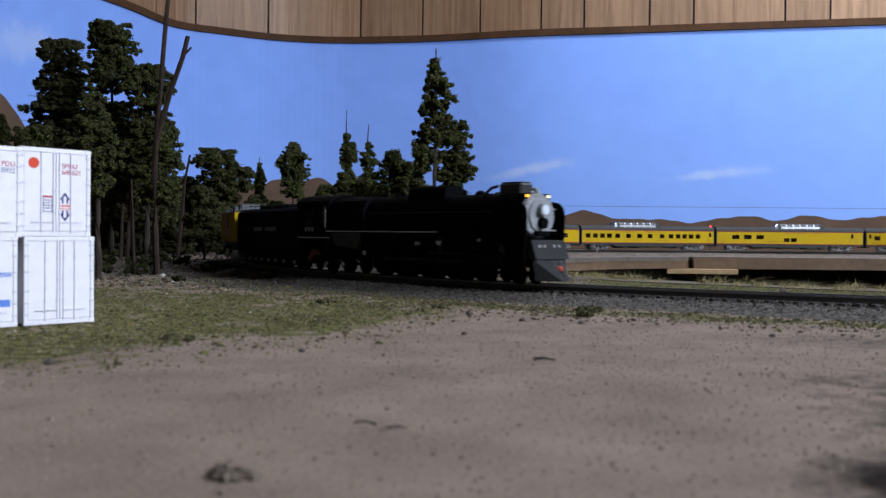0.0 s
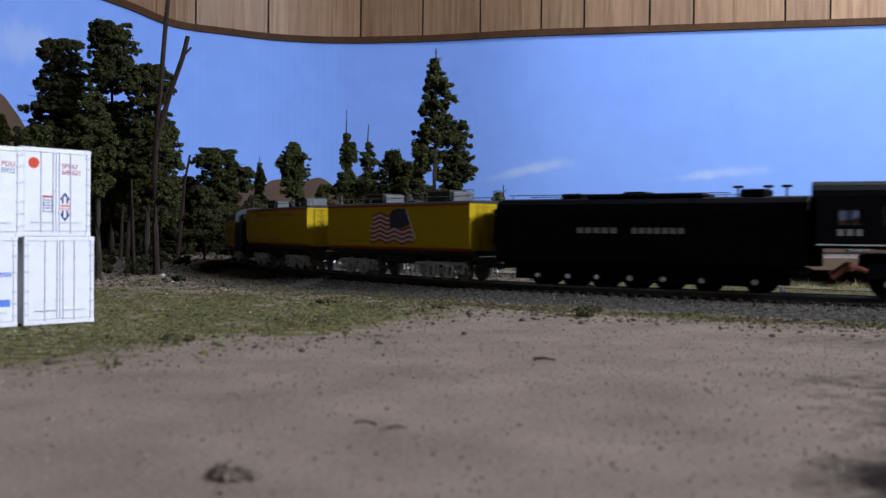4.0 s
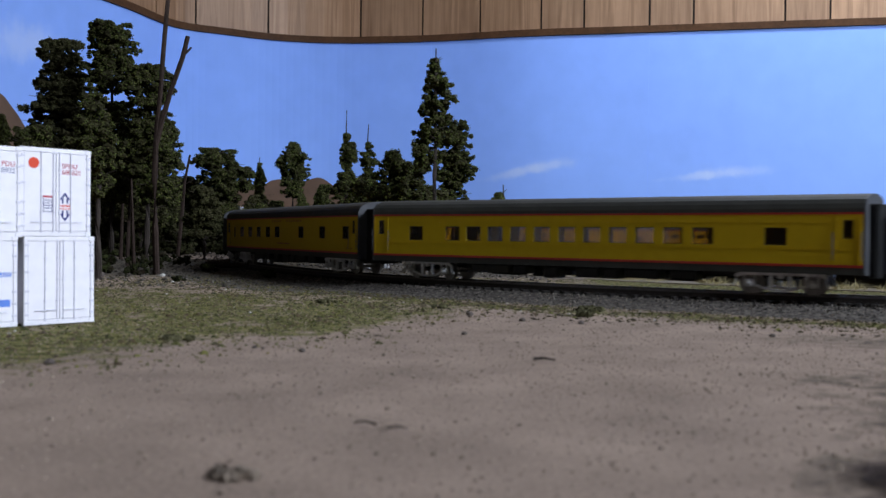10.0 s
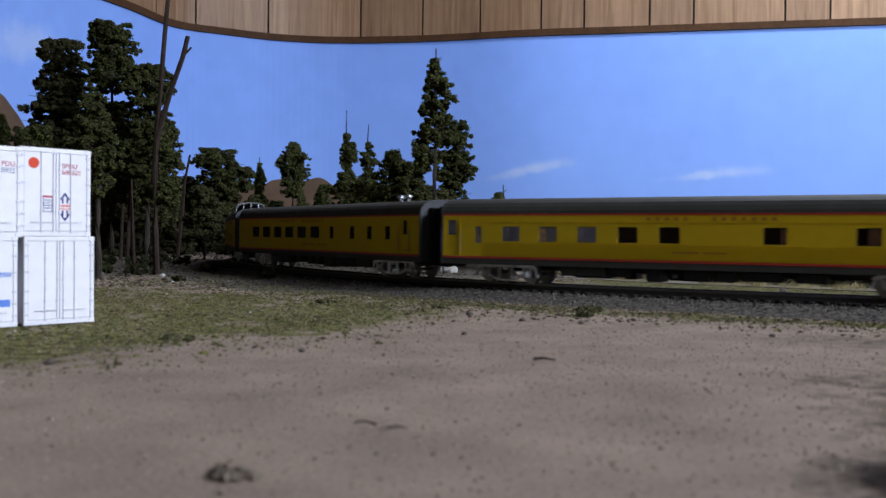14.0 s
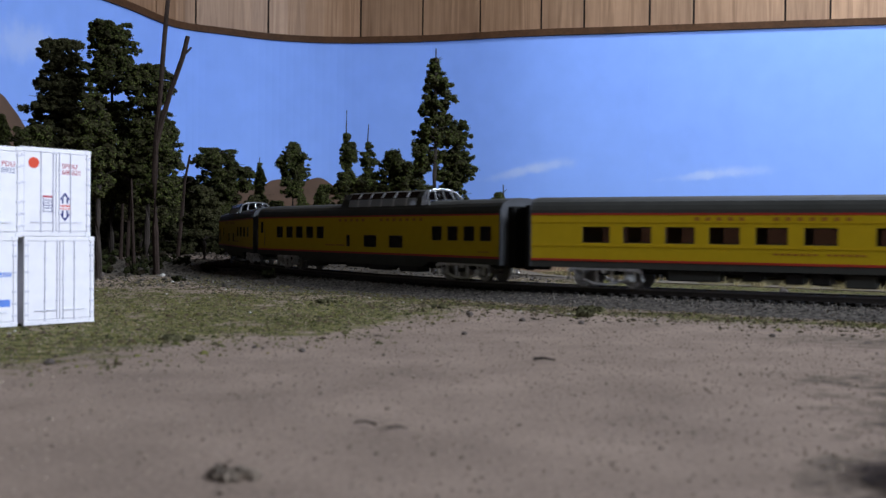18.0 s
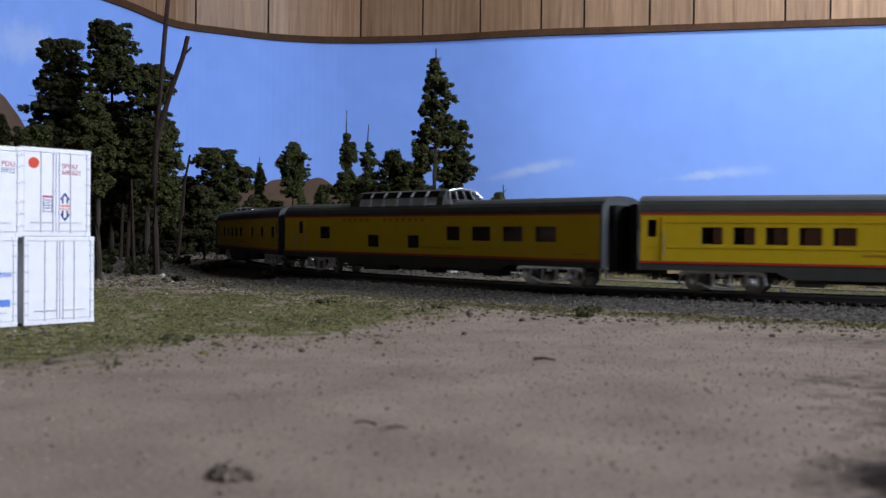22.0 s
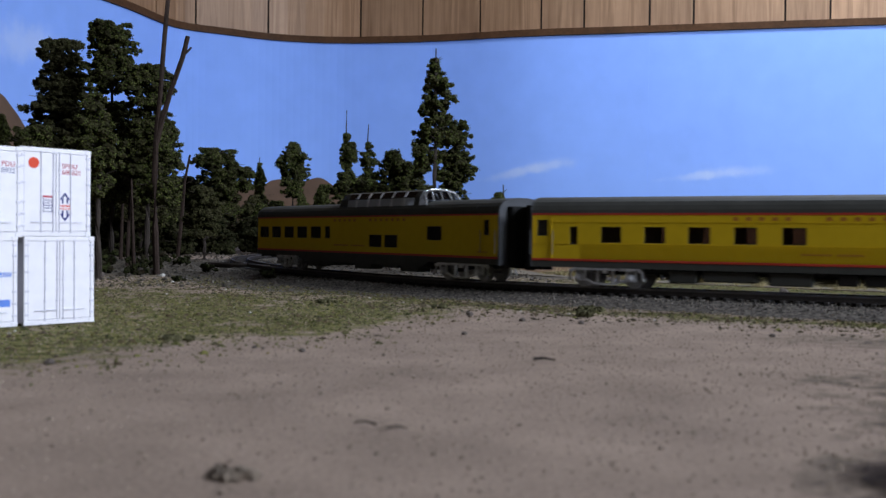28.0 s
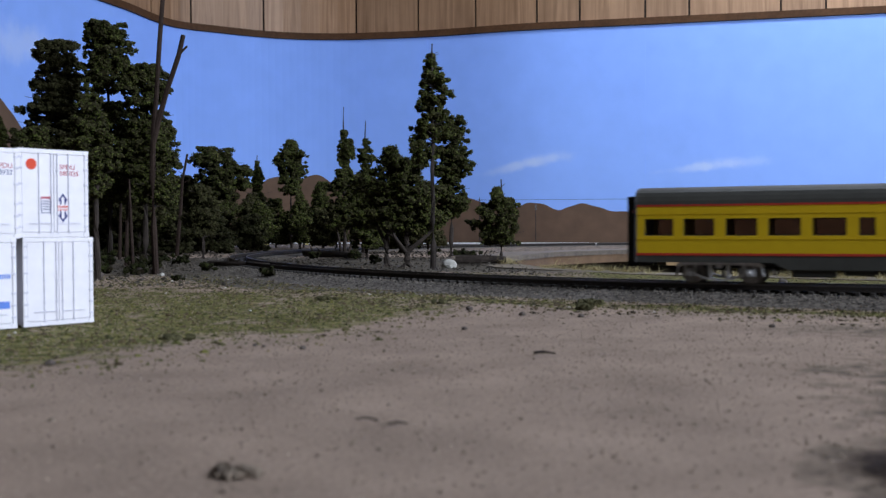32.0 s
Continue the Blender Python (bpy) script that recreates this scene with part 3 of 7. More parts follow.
BUMPS = ((1.52, 0.284, 0.17), (2.45, 0.174, 0.07), (1.99, 0.178, 0.22), (2.36, 0.157, 0.12), (2.545, 0.179, 0.07), (2.73, 0.136, 0.10), (2.915, 0.119, 0.09), (3.107, 0.0995, 0.06), (3.232, 0.096, 0.055), (3.367, 0.078, 0.07), (3.597, 0.0857, 0.06), (3.747, 0.087, 0.06), (3.907, 0.088, 0.07), (4.13, 0.095, 0.10))


def HILL(run, x, y):
    z = max(0.068 + (h - 0.068) * math.exp(-((run - c) / (1.25 * w)) ** 2) for c, h, w in BUMPS)
    return z + 0.0016 * math.sin(run * 61) + 0.001 * math.sin(run * 140 + 2)


CURVE = smooth_curve(wall_curve(), 24)
hills()


# ---- track ----
def ribbon(name, offset, width, z0, z1, s0, s1, material, step=0.012, path=line, bev=0.0):
    v, f = [], []
    n = int((s1 - s0) / step)
    for i in range(n + 1):
        x, y, th = path(s0 + (s1 - s0) * i / n)
        for o, z in ((offset - width / 2, z0), (offset + width / 2, z0), (offset + width / 2 - bev, z1), (offset - width / 2 + bev, z1)):
            v.append((x - math.sin(th) * o, y + math.cos(th) * o, z))
    for i in range(n):
        for k in range(4):
            f.append((4 * i + k, 4 * i + (k + 1) % 4, 4 * i + 4 + (k + 1) % 4, 4 * i + 4 + k))
    f += [(0, 3, 2, 1), (4 * n, 4 * n + 1, 4 * n + 2, 4 * n + 3)]
    me = bpy.data.meshes.new(name)
    me.from_pydata(v, [], f)
    me.materials.append(material)
    return me


def siding(s):
    return 0.335 - s * 0.9063, 1.925 + s * 0.4226, math.pi - 0.4363


def track(path, s0, s1, ties0, ties1, label, side=RAIL_SIDE, head=STEEL, sleeper=TIE):
    t = thing("railway_track", label, "track")
    for o in (-0.00825 - 0.0004, 0.00825 + 0.0004):
        part("rail", ribbon("rail", o, 0.0022, RAIL_Z - 0.0030, RAIL_Z - 0.0024, s0, s1, side, path=path), None, t)
        part("rail_web", ribbon("rail_web", o, 0.0007, RAIL_Z - 0.0024, RAIL_Z - 0.0008, s0, s1, side, path=path), None, t)
        part("rail_head", ribbon("rail_head", o, 0.0011, RAIL_Z - 0.0008, RAIL_Z, s0, s1, head, path=path), None, t, "steel rail head with a bright top")
    bm = B()
    box(bm, -1.15, 1.15, -14.5, 14.5, 0, 1.8, 0.25)
    me = mesh_of("tie", bm, sleeper)
    s = ties0
    rnd = random.Random(4)
    rest_v, rest_f = [], []
    while s < ties1:
        x, y, th = path(s)
        if -0.45 < s < 0.75 and path is line:
            ob = part("tie", me, None, t)
            ob.matrix_local = Matrix.Translation((x, y, RAIL_Z - 0.0048)) @ Matrix.Rotation(th + rnd.uniform(-.02, .02), 4, "Z")
        else:
            c, d = math.cos(th), math.sin(th)
            k = len(rest_v)
            for z in (RAIL_Z - 0.0048, RAIL_Z - 0.003):
                for a, b in ((-.00115, -.0145), (.00115, -.0145), (.00115, .0145), (-.00115, .0145)):
                    rest_v.append((x + c * a - d * b, y + d * a + c * b, z))
            rest_f += [(k + 3, k + 2, k + 1, k), (k + 4, k + 5, k + 6, k + 7)] + [(k + i, k + (i + 1) % 4, k + 4 + (i + 1) % 4, k + 4 + i) for i in range(4)]
        s += 0.0066
    me2 = bpy.data.meshes.new("tie_rest")
    me2.from_pydata(rest_v, [], rest_f)
    me2.materials.append(sleeper)
    tagged(part("tie_rest", me2, None, t), kind="stuff")
    return t


track(line, -2.6, 1.6, -2.6, 1.6, "curved dark railway track on grey ballast")
# near-white matt colour paints in the light glinting off the siding's rails
GLINT_RAIL = mat("pale_glint_rail", (0.88, 0.88, 0.88), 0.45, 0.0, vary=0.1, scale=30)
track(siding, 0.03, 0.89, 0.03, 0.89, "straight siding on the far deck, rail glint painted pale", GLINT_RAIL, GLINT_RAIL, DECK_GREY)

# ---- the train ----
PALE_SEAT = mat("pale_seat_cloth", (0.30, 0.28, 0.27), 0.8, vary=0.3, scale=60)
TINTED = hazy("tinted_dome_glass", (0.10, 0.06, 0.06), (0.03, 0.016, 0.016), 0.5)
RIB_SILVER = mat("pale_silver_rib_paint", (0.56, 0.56, 0.58), 0.4, 0.1, vary=0.1, scale=50)
# pilot's black raised to grey for the light falling on its front
PILOT_GREY = mat("lit_grey_pilot_paint", (0.0075, 0.008, 0.0095), 0.5, vary=0.35, scale=120)
RUST = mat("red_brown_pipe_paint", (0.16, 0.045, 0.02), 0.6, vary=0.3, scale=120)
DIM_SEAT = mat("brown_interior_plastic", (0.13, 0.10, 0.085), 0.8, vary=0.3, scale=60)
CHROME = mat("bright_silver_trim", (0.62, 0.63, 0.65), 0.25, 0.85, vary=0.1, scale=50)
LETTER = mat("dark_red_lettering", (0.33, 0.13, 0.01), 0.5, vary=0.1, scale=40)
CREAM = mat("cream_lettering", (0.17, 0.165, 0.155), 0.5, vary=0.1, scale=40)
FLAG_RED = mat("flag_red", (0.42, 0.035, 0.04), 0.5, vary=0.1, scale=40)
FLAG_BLUE = mat("flag_blue", (0.035, 0.04, 0.09), 0.5, vary=0.1, scale=40)
AMBER = glow("amber_lamp", (1.0, 0.42, 0.04), 1.3)
CREAM_LAMP = glow("cream_lamp", (0.95, 0.85, 0.55), 0.5)
# unlit lens; weak emission stands in for its pale glint
WARM_LENS = glow("headlight_lens", (0.6, 0.65, 0.75), 0.12)
FIREBOX = mat("grey_firebox_panel", (0.030, 0.030, 0.030), 0.6, vary=0.3, scale=60)
CACHE = {}
DEFLECTOR = [(74, 28.4), (80, 27.6), (86, 22), (90, 15), (92, 8.6), (103, 8.6), (104.4, 38), (103.4, 42.4), (100.4, 45.4), (95, 46.4), (80, 46.4)]


def holed(bm, u0, u1, v0, v1, holes, yo, yi):
    """A wall in the x-z plane with thickness yo..yi and rectangular openings through it."""
    us = sorted({u0, u1, *[h[0] for h in holes], *[h[1] for h in holes]})
    vs = sorted({v0, v1, *[h[2] for h in holes], *[h[3] for h in holes]})
    made = {}

    def p(u, y, v):
        k = (u, y, v)
        if k not in made:
            made[k] = bm.verts.new((u * MM, y * MM, v * MM))
        return made[k]

    def solid(i, j):
        if not (0 <= i < len(us) - 1 and 0 <= j < len(vs) - 1):
            return False
        u, v = (us[i] + us[i + 1]) / 2, (vs[j] + vs[j + 1]) / 2
        return not any(h[0] < u < h[1] and h[2] < v < h[3] for h in holes)
    for i in range(len(us) - 1):
        for j in range(len(vs) - 1):
            if not solid(i, j):
                continue
            a, b, c, d = us[i], us[i + 1], vs[j], vs[j + 1]
            bm.faces.new((p(a, yo, c), p(b, yo, c), p(b, yo, d), p(a, yo, d)))
            bm.faces.new((p(a, yi, c), p(a, yi, d), p(b, yi, d), p(b, yi, c)))
            for di, dj, e in ((-1, 0, ((a, c), (a, d))), (1, 0, ((b, c), (b, d))), (0, -1, ((a, c), (b, c))), (0, 1, ((a, d), (b, d)))):
                if not solid(i + di, j + dj):
                    (s, t), (q, r) = e
                    bm.faces.new((p(s, yo, t), p(q, yo, r), p(q, yi, r), p(s, yi, t)))
    bmesh.ops.recalc_face_normals(bm, faces=bm.faces[:])
    return bm


def cached(key, make, material, smooth=False):
    if key not in CACHE:
        bm = B()
        make(bm)
        CACHE[key] = mesh_of(key if isinstance(key, str) else key[0], bm, material, smooth)
    return CACHE[key]


WHEEL_STEEL = mat("greyed_wheel_steel", (0.26, 0.25, 0.245), 0.32, 0.55, vary=0.3, scale=200)


def wheelset(parent, x, r, wheels, track_half=7.6, material=None):
    def make(bm):
        rod(bm, (0, -11, 0), (0, 11, 0), 0.9, n=8)
        for s in (-1, 1):
            rod(bm, (0, s * (track_half - 0.7), 0), (0, s * (track_half + 1.1), 0), r, n=28)
            rod(bm, (0, s * (track_half - 1.2), 0), (0, s * (track_half - 0.7), 0), r + 0.7, n=28)
            rod(bm, (0, s * (track_half + 1.1), 0), (0, s * (track_half + 1.35), 0), r * 0.78, r * 0.72, n=20)
            for k in range(4):
                a = k * math.pi / 2
                rod(bm, (math.cos(a) * r * 0.45, s * (track_half + 1.1), math.sin(a) * r * 0.45), (math.cos(a) * r * 0.45, s * (track_half + 1.7), math.sin(a) * r * 0.45), r * 0.14, n=6)
    ob = part("wheelset", cached(("wheelset", r), make, material or WHEEL_STEEL), None, parent)
    ob.location = (x * MM, 0, r * MM)
    wheels.append((ob, r * MM, Vector((x * MM, 0, r * MM))))
    return ob


def truck(car, x, axles, wheels, trucks, r=5.2, material=SILVER, kind="four"):
    """A passenger truck: two cast side frames with equaliser, springs and journals, a bolster, wheelsets."""
    t = tagged(new("truck"), "silver-painted cast truck with sprung side frames" if material == SILVER else "dark truck")
    t.parent, t.empty_display_size = car, 0.01
    t.location = (x * MM, 0, 0)
    lo, hi = min(axles) - 7, max(axles) + 7

    def frame_mesh(bm):
        y = 12.3
        prism(bm, [(lo, 8.4), (lo + 0.6, 9.6), (lo + 4, 10.7), (hi - 4, 10.7), (hi - 0.6, 9.6), (hi, 8.4), (hi - 1.2, 7.8), (hi - 4, 9.0), (lo + 4, 9.0), (lo + 1.2, 7.8)], y - 0.9, y + 0.9, "y")
        for a in axles:
            for q in (-2.9, 2.1):
                box(bm, a + q, a + q + 0.8, y - 0.7, y + 1.0, 3.4, 9.2, 0.2)
            box(bm, a - 2.0, a + 2.0, y - 0.4, y + 1.1, 3.4, 7.4, 0.7)
            rod(bm, (a, y + 1.0, r), (a, y + 2.2, r), 2.0, 1.6, n=14)
            rod(bm, (a, y + 2.2, r), (a, y + 2.7, r), 1.1, 0.6, n=10)
        for a, b in zip(axles, axles[1:]):
            m, g = (a + b) / 2, (b - a) / 2
            low = [(a + 2.4, 5.0), (m - g * 0.45, 2.9), (m, 2.3), (m + g * 0.45, 2.9), (b - 2.4, 5.0)]
            prism(bm, low + [(u, w - 1.1) for u, w in low[::-1]], y - 0.2, y + 0.9, "y")
            for q in (-g * 0.3, g * 0.3):
                for z in range(5):
                    rod(bm, (m + q, y + 0.4, 3.2 + z * 1.15), (m + q, y + 0.4, 3.8 + z * 1.15), 1.25, n=8)
                rod(bm, (m + q, y + 0.4, 2.6), (m + q, y + 0.4, 9.2), 0.7, n=6)
            rod(bm, (m - g * 0.5, y + 1.1, 9.9), (m + g * 0.5, y + 1.1, 9.9), 0.5, n=6)
            box(bm, m - 1.6, m + 1.6, y - 0.4, y + 1.5, 7.4, 9.6, 0.5)
        for e, d in ((lo, 1), (hi, -1)):
            rod(bm, (e + d, y, 8.6), (e + d * 0.4, y + 0.4, 4.6), 0.5, n=6)
            box(bm, e - 0.6, e + 0.6, y - 1, y + 0.8, 3.6, 5.2, 0.2)
    key = ("side_frame", tuple(axles), material.name)
    a = part("side_frame", cached(key, frame_mesh, material), None, t)
    b = part("side_frame", CACHE[key], None, t)
    b.matrix_local = Matrix.Rotation(math.pi, 4, "Z")
    bm = lambda q: (box(q, -4, 4, -11.8, 11.8, 6.6, 9.0, 0.5), rod(q, (0, 0, 8.8), (0, 0, 12.6), 3, n=12))
    part("bolster", cached(("bolster", material.name), bm, DARK_METAL), None, t)
    for a in axles:
        wheelset(t, a, r, wheels)
    trucks.append((t, x * MM))
    return t


def coupler(car, x, z=9.4):
    s = 1 if x > 0 else -1
    ob = part("coupler", cached("coupler", lambda q: (box(q, -7, 3.5, -1.1, 1.1, -1.2, 1.2, 0.3), box(q, 3, 6.2, -2.0, 1.6, -1.8, 1.8, 0.5)), DARK_METAL), None, car)
    ob.matrix_local = pose(x * MM, 0, z * MM, rz=0 if s > 0 else 180)


def pane(car, x0, x1, z0, z1, y, material=None):
    w, h = round(x1 - x0, 1), round(z1 - z0, 1)
    ob = part("window", cached(("window", w, h, (material or WINDOW).name), lambda q: box(q, -w / 2, w / 2, -0.12, 0.12, -h / 2, h / 2), material or WINDOW), None, car)
    ob.location = ((x0 + x1) / 2 * MM, y * MM, (z0 + z1) / 2 * MM)
    ob.visible_shadow = False
    fr = lambda q: [box(q, a, b, -0.25, 0.25, c, d) for a, b, c, d in ((-w / 2, -w / 2 + 0.25, -h / 2, h / 2), (w / 2 - 0.25, w / 2, -h / 2, h / 2), (-w / 2 + 0.25, w / 2 - 0.25, -h / 2, -h / 2 + 0.25), (-w / 2 + 0.25, w / 2 - 0.25, h / 2 - 0.25, h / 2))]
    part("window_frame", cached(("window_frame", w, h), fr, GREY_ROOF), None, ob)


ROOF = [(17.3, 39.0), (17.2, 40.9), (16.4, 43.2), (14.6, 45.2), (11.6, 46.7), (7.6, 47.7), (3.0, 48.15)]
ROOF = ROOF + [(-y, z) for y, z in ROOF[::-1]]
HALF = 147.0


def letters(parent, x0, x1, z0, z1, y, n, material, gap=(), fill=0.62, name="letter", label=""):
    """A row of plain letter-sized bars, each a part of its own."""
    w = (x1 - x0) / n
    wide, high = round(fill * w, 2), round(z1 - z0, 2)
    me = cached(("letter", wide, high, material.name), lambda q: box(q, -wide / 2, wide / 2, -0.06, 0.06, -high / 2, high / 2), material)
    for i in range(n):
        if i not in gap:
            ob = part(name, me, None, parent, label)
            ob.location = ((x0 + (i + fill / 2) * w) * MM, y * MM, (z0 + z1) / 2 * MM)


def seats(bm, x0, x1, rnd, top=27.0):
    x = x0
    while x < x1:
        for y in (-11, 11):
            box(bm, x, x + 6.0, y - 4.5, y + 4.5, 12.4, 18, 0.6)
            box(bm, x, x + 1.8, y - 4.5, y + 4.5, 18, top + rnd.uniform(-1, 1.5), 0.6)
        x += 13.2


def coach(label, right, left, dome=None, fluted=False, skirt_mid=False, sign=(-22, 46), name_at=None, vents=(), tail=False, s_mid=0.0, doors=()):
    """A streamlined passenger car. right, left: openings (x0, x1, z0, z1) in its two sides."""
    car = thing("passenger_car", label, "passenger car", "train cars")
    rnd = random.Random(round(s_mid * 1000))
    trucks, wheels = [], []
    for side, holes in ((-1, right), (1, left)):
        bm = B()
        holed(bm, -HALF + 1.2, HALF - 1.2, 13.8, 39.0, holes, side * 17.3, side * 16.4)
        part("side_panel", bm, YELLOW, car)
        for h in holes:
            pane(car, *h, side * 16.75)
        for z0, z1 in ((13.8, 15.0), (38.15, 39.1)):
            bm = B()
            a, b = sorted((side * 17.28, side * 17.5))
            box(bm, -HALF + 1.2, HALF - 1.2, a, b, z0, z1)
            part("stripe", bm, RED, car, "red stripe")
        for z in (34.4, 21.9 if not fluted else 22.9):
            bm = B()
            a, b = sorted((side * 17.28, side * 17.55))
            xs = sorted([-HALF + 1.2, HALF - 1.2] + [q for h in holes if h[2] < z < h[3] for q in h[:2]])
            for i in range(0, len(xs), 2):
                box(bm, xs[i], xs[i + 1], a, b, z - 0.22, z + 0.22)
            part("belt_rail", bm, YELLOW, car)
        if fluted:
            a, b = sorted((side * 17.28, side * 17.65))
            for k in range(6):
                bm = B()
                box(bm, -117, 128, a, b, 15.9 + k * 1.12, 16.5 + k * 1.12)
                part("flute", bm, YELLOW, car)
        bm = B()
        a, b = sorted((side * 17.2, side * 16.0))
        box(bm, -HALF + 1, HALF - 1, a, b, 10.4, 13.8)
        if skirt_mid:
            prism(bm, [(-80, 10.4), (-74, 7.2), (74, 7.2), (80, 10.4)], a, b, "y")
        part("skirt", bm, GREY_ROOF, car, "grey skirt")
        if sign:
            letters(car, sign[0], sign[1], 35.3, 37.1, side * 17.36, 14, LETTER, gap=(5, 6), fill=0.42)
            if name_at:
                letters(car, name_at[0], name_at[1], 18.6, 19.6, side * 17.36 if not fluted else side * 17.7, 14, LETTER, gap=(7,), fill=0.7)
            letters(car, 128, 138, 17.0, 17.8, side * 17.36, 4, LETTER)
        for dx in doors:
            bm = B()
            a, b = sorted((side * 17.3, side * 17.62))
            for q in (dx - 5.4, dx + 5.0):
                box(bm, q, q + 0.4, a, b, 15.4, 37.6)
            part("door_frame", bm, YELLOW, car)
            bm = B()
            for q in (dx - 6.6, dx + 6.2):
                rod(bm, (q, side * 18.1, 17), (q, side * 18.1, 30), 0.22, n=6)
            part("grab_rail", bm, GREY_TRIM, car)
    bm = B()
    prism(bm, ROOF, -HALF + 1.2, HALF - 1.2)
    part("roof", bm, GREY_ROOF, car, "grey arched roof")
    for q in range(7):
        bm = B()
        x = -126 + q * 42
        prism(bm, [(y * 1.004, z + 0.1) for y, z in ROOF], x, x + 0.35)
        part("roof_seam", bm, GREY_ROOF, car)
    for s in (-1, 1):
        bm = B()
        prof = [(y, z) for y, z in ROOF] + [(-17.3, 10.4), (17.3, 10.4)]
        prism(bm, prof, s * (HALF - 1.2), s * HALF)
        for sy in (-1, 1):
            rod(bm, (s * (HALF - 0.7), sy * 16.4, 10.6), (s * (HALF - 0.7), sy * 16.4, 40), 1.0, n=10)
        part("end_wall", bm, END_GREY, car, "grey end wall")
        for k in range(4):
            bm = B()
            box(bm, s * (HALF + k * 1.15), s * (HALF + 0.9 + k * 1.15), -11.5 + (k % 2) * 0.4, 11.5 - (k % 2) * 0.4, 8.8, 43.2, 1.2)
            part("diaphragm", bm, BLACK_RUBBER, car)
        if tail and s < 0:
            bm = B()
            for y in (-14.5, 14.5):
                ball(bm, (-HALF - 0.8, y, 36), 0.9, sub=2)
            part("marker_lamp", bm, mat("dull_red_lens", (0.2, 0.02, 0.02), 0.3), car)
        coupler(car, s * (HALF + 1.0))
    bm = B()
    box(bm, -HALF + 2, HALF - 2, -16, 16, 10.6, 12.4)
    box(bm, -125, 125, -5.5, 5.5, 7.4, 10.6, 0.6)
    for k in range(9):
        box(bm, -84 + k * 21, -82 + k * 21, -15, 15, 9.2, 10.6)
    part("underframe", bm, DARK_METAL, car)
    x = -72
    while x < 66:
        w = rnd.choice((9, 14, 20, 26))
        bm = B()
        box(bm, x, x + w, -15.4, -5, rnd.choice((3.6, 4.6, 5.4)), 10.2, 0.7)
        box(bm, x, x + w * 0.8, 5, 15.4, rnd.choice((3.6, 4.6, 5.4)), 10.2, 0.7)
        part("equipment_box", bm, GREY_ROOF if rnd.random() < 0.45 else DARK_METAL, car)
        x += w + rnd.choice((3, 6, 11))
    bm = B()
    seats(bm, -118, 112, rnd, 22.0)
    box(bm, -HALF + 2, -HALF + 3, -16, 16, 12.4, 38.6)
    box(bm, HALF - 3, HALF - 2, -16, 16, 12.4, 38.6)
    part("interior", bm, DIM_SEAT, car)
    for k in range(rnd.randint(2, 4)):
        bm = B()
        x = -110 + k * 70 + rnd.uniform(-12, 12)
        box(bm, x, x + 9, -13.6, -11, 42.6, 45.4, 0.4)
        part("roof_vent", bm, GREY_ROOF, car)
    for x in vents:
        bm = B()
        rod(bm, (x, -3, 46), (x, -3, 50.5), 1.3, n=12)
        rod(bm, (x, -3, 50.5), (x, -3, 52.0), 2.9, 2.4, n=16)
        part("smoke_jack", bm, CHROME, car, "silver mushroom-capped smoke jack")
    if dome:
        build_dome(car, *dome)
    axles = (-14.5, 14.5)
    truck(car, 105.5, axles, wheels, trucks)
    truck(car, -104.5, axles, wheels, trucks)
    MOVERS.append((car, s_mid - 9 * SPEED, 0.105, trucks, wheels))
    return car


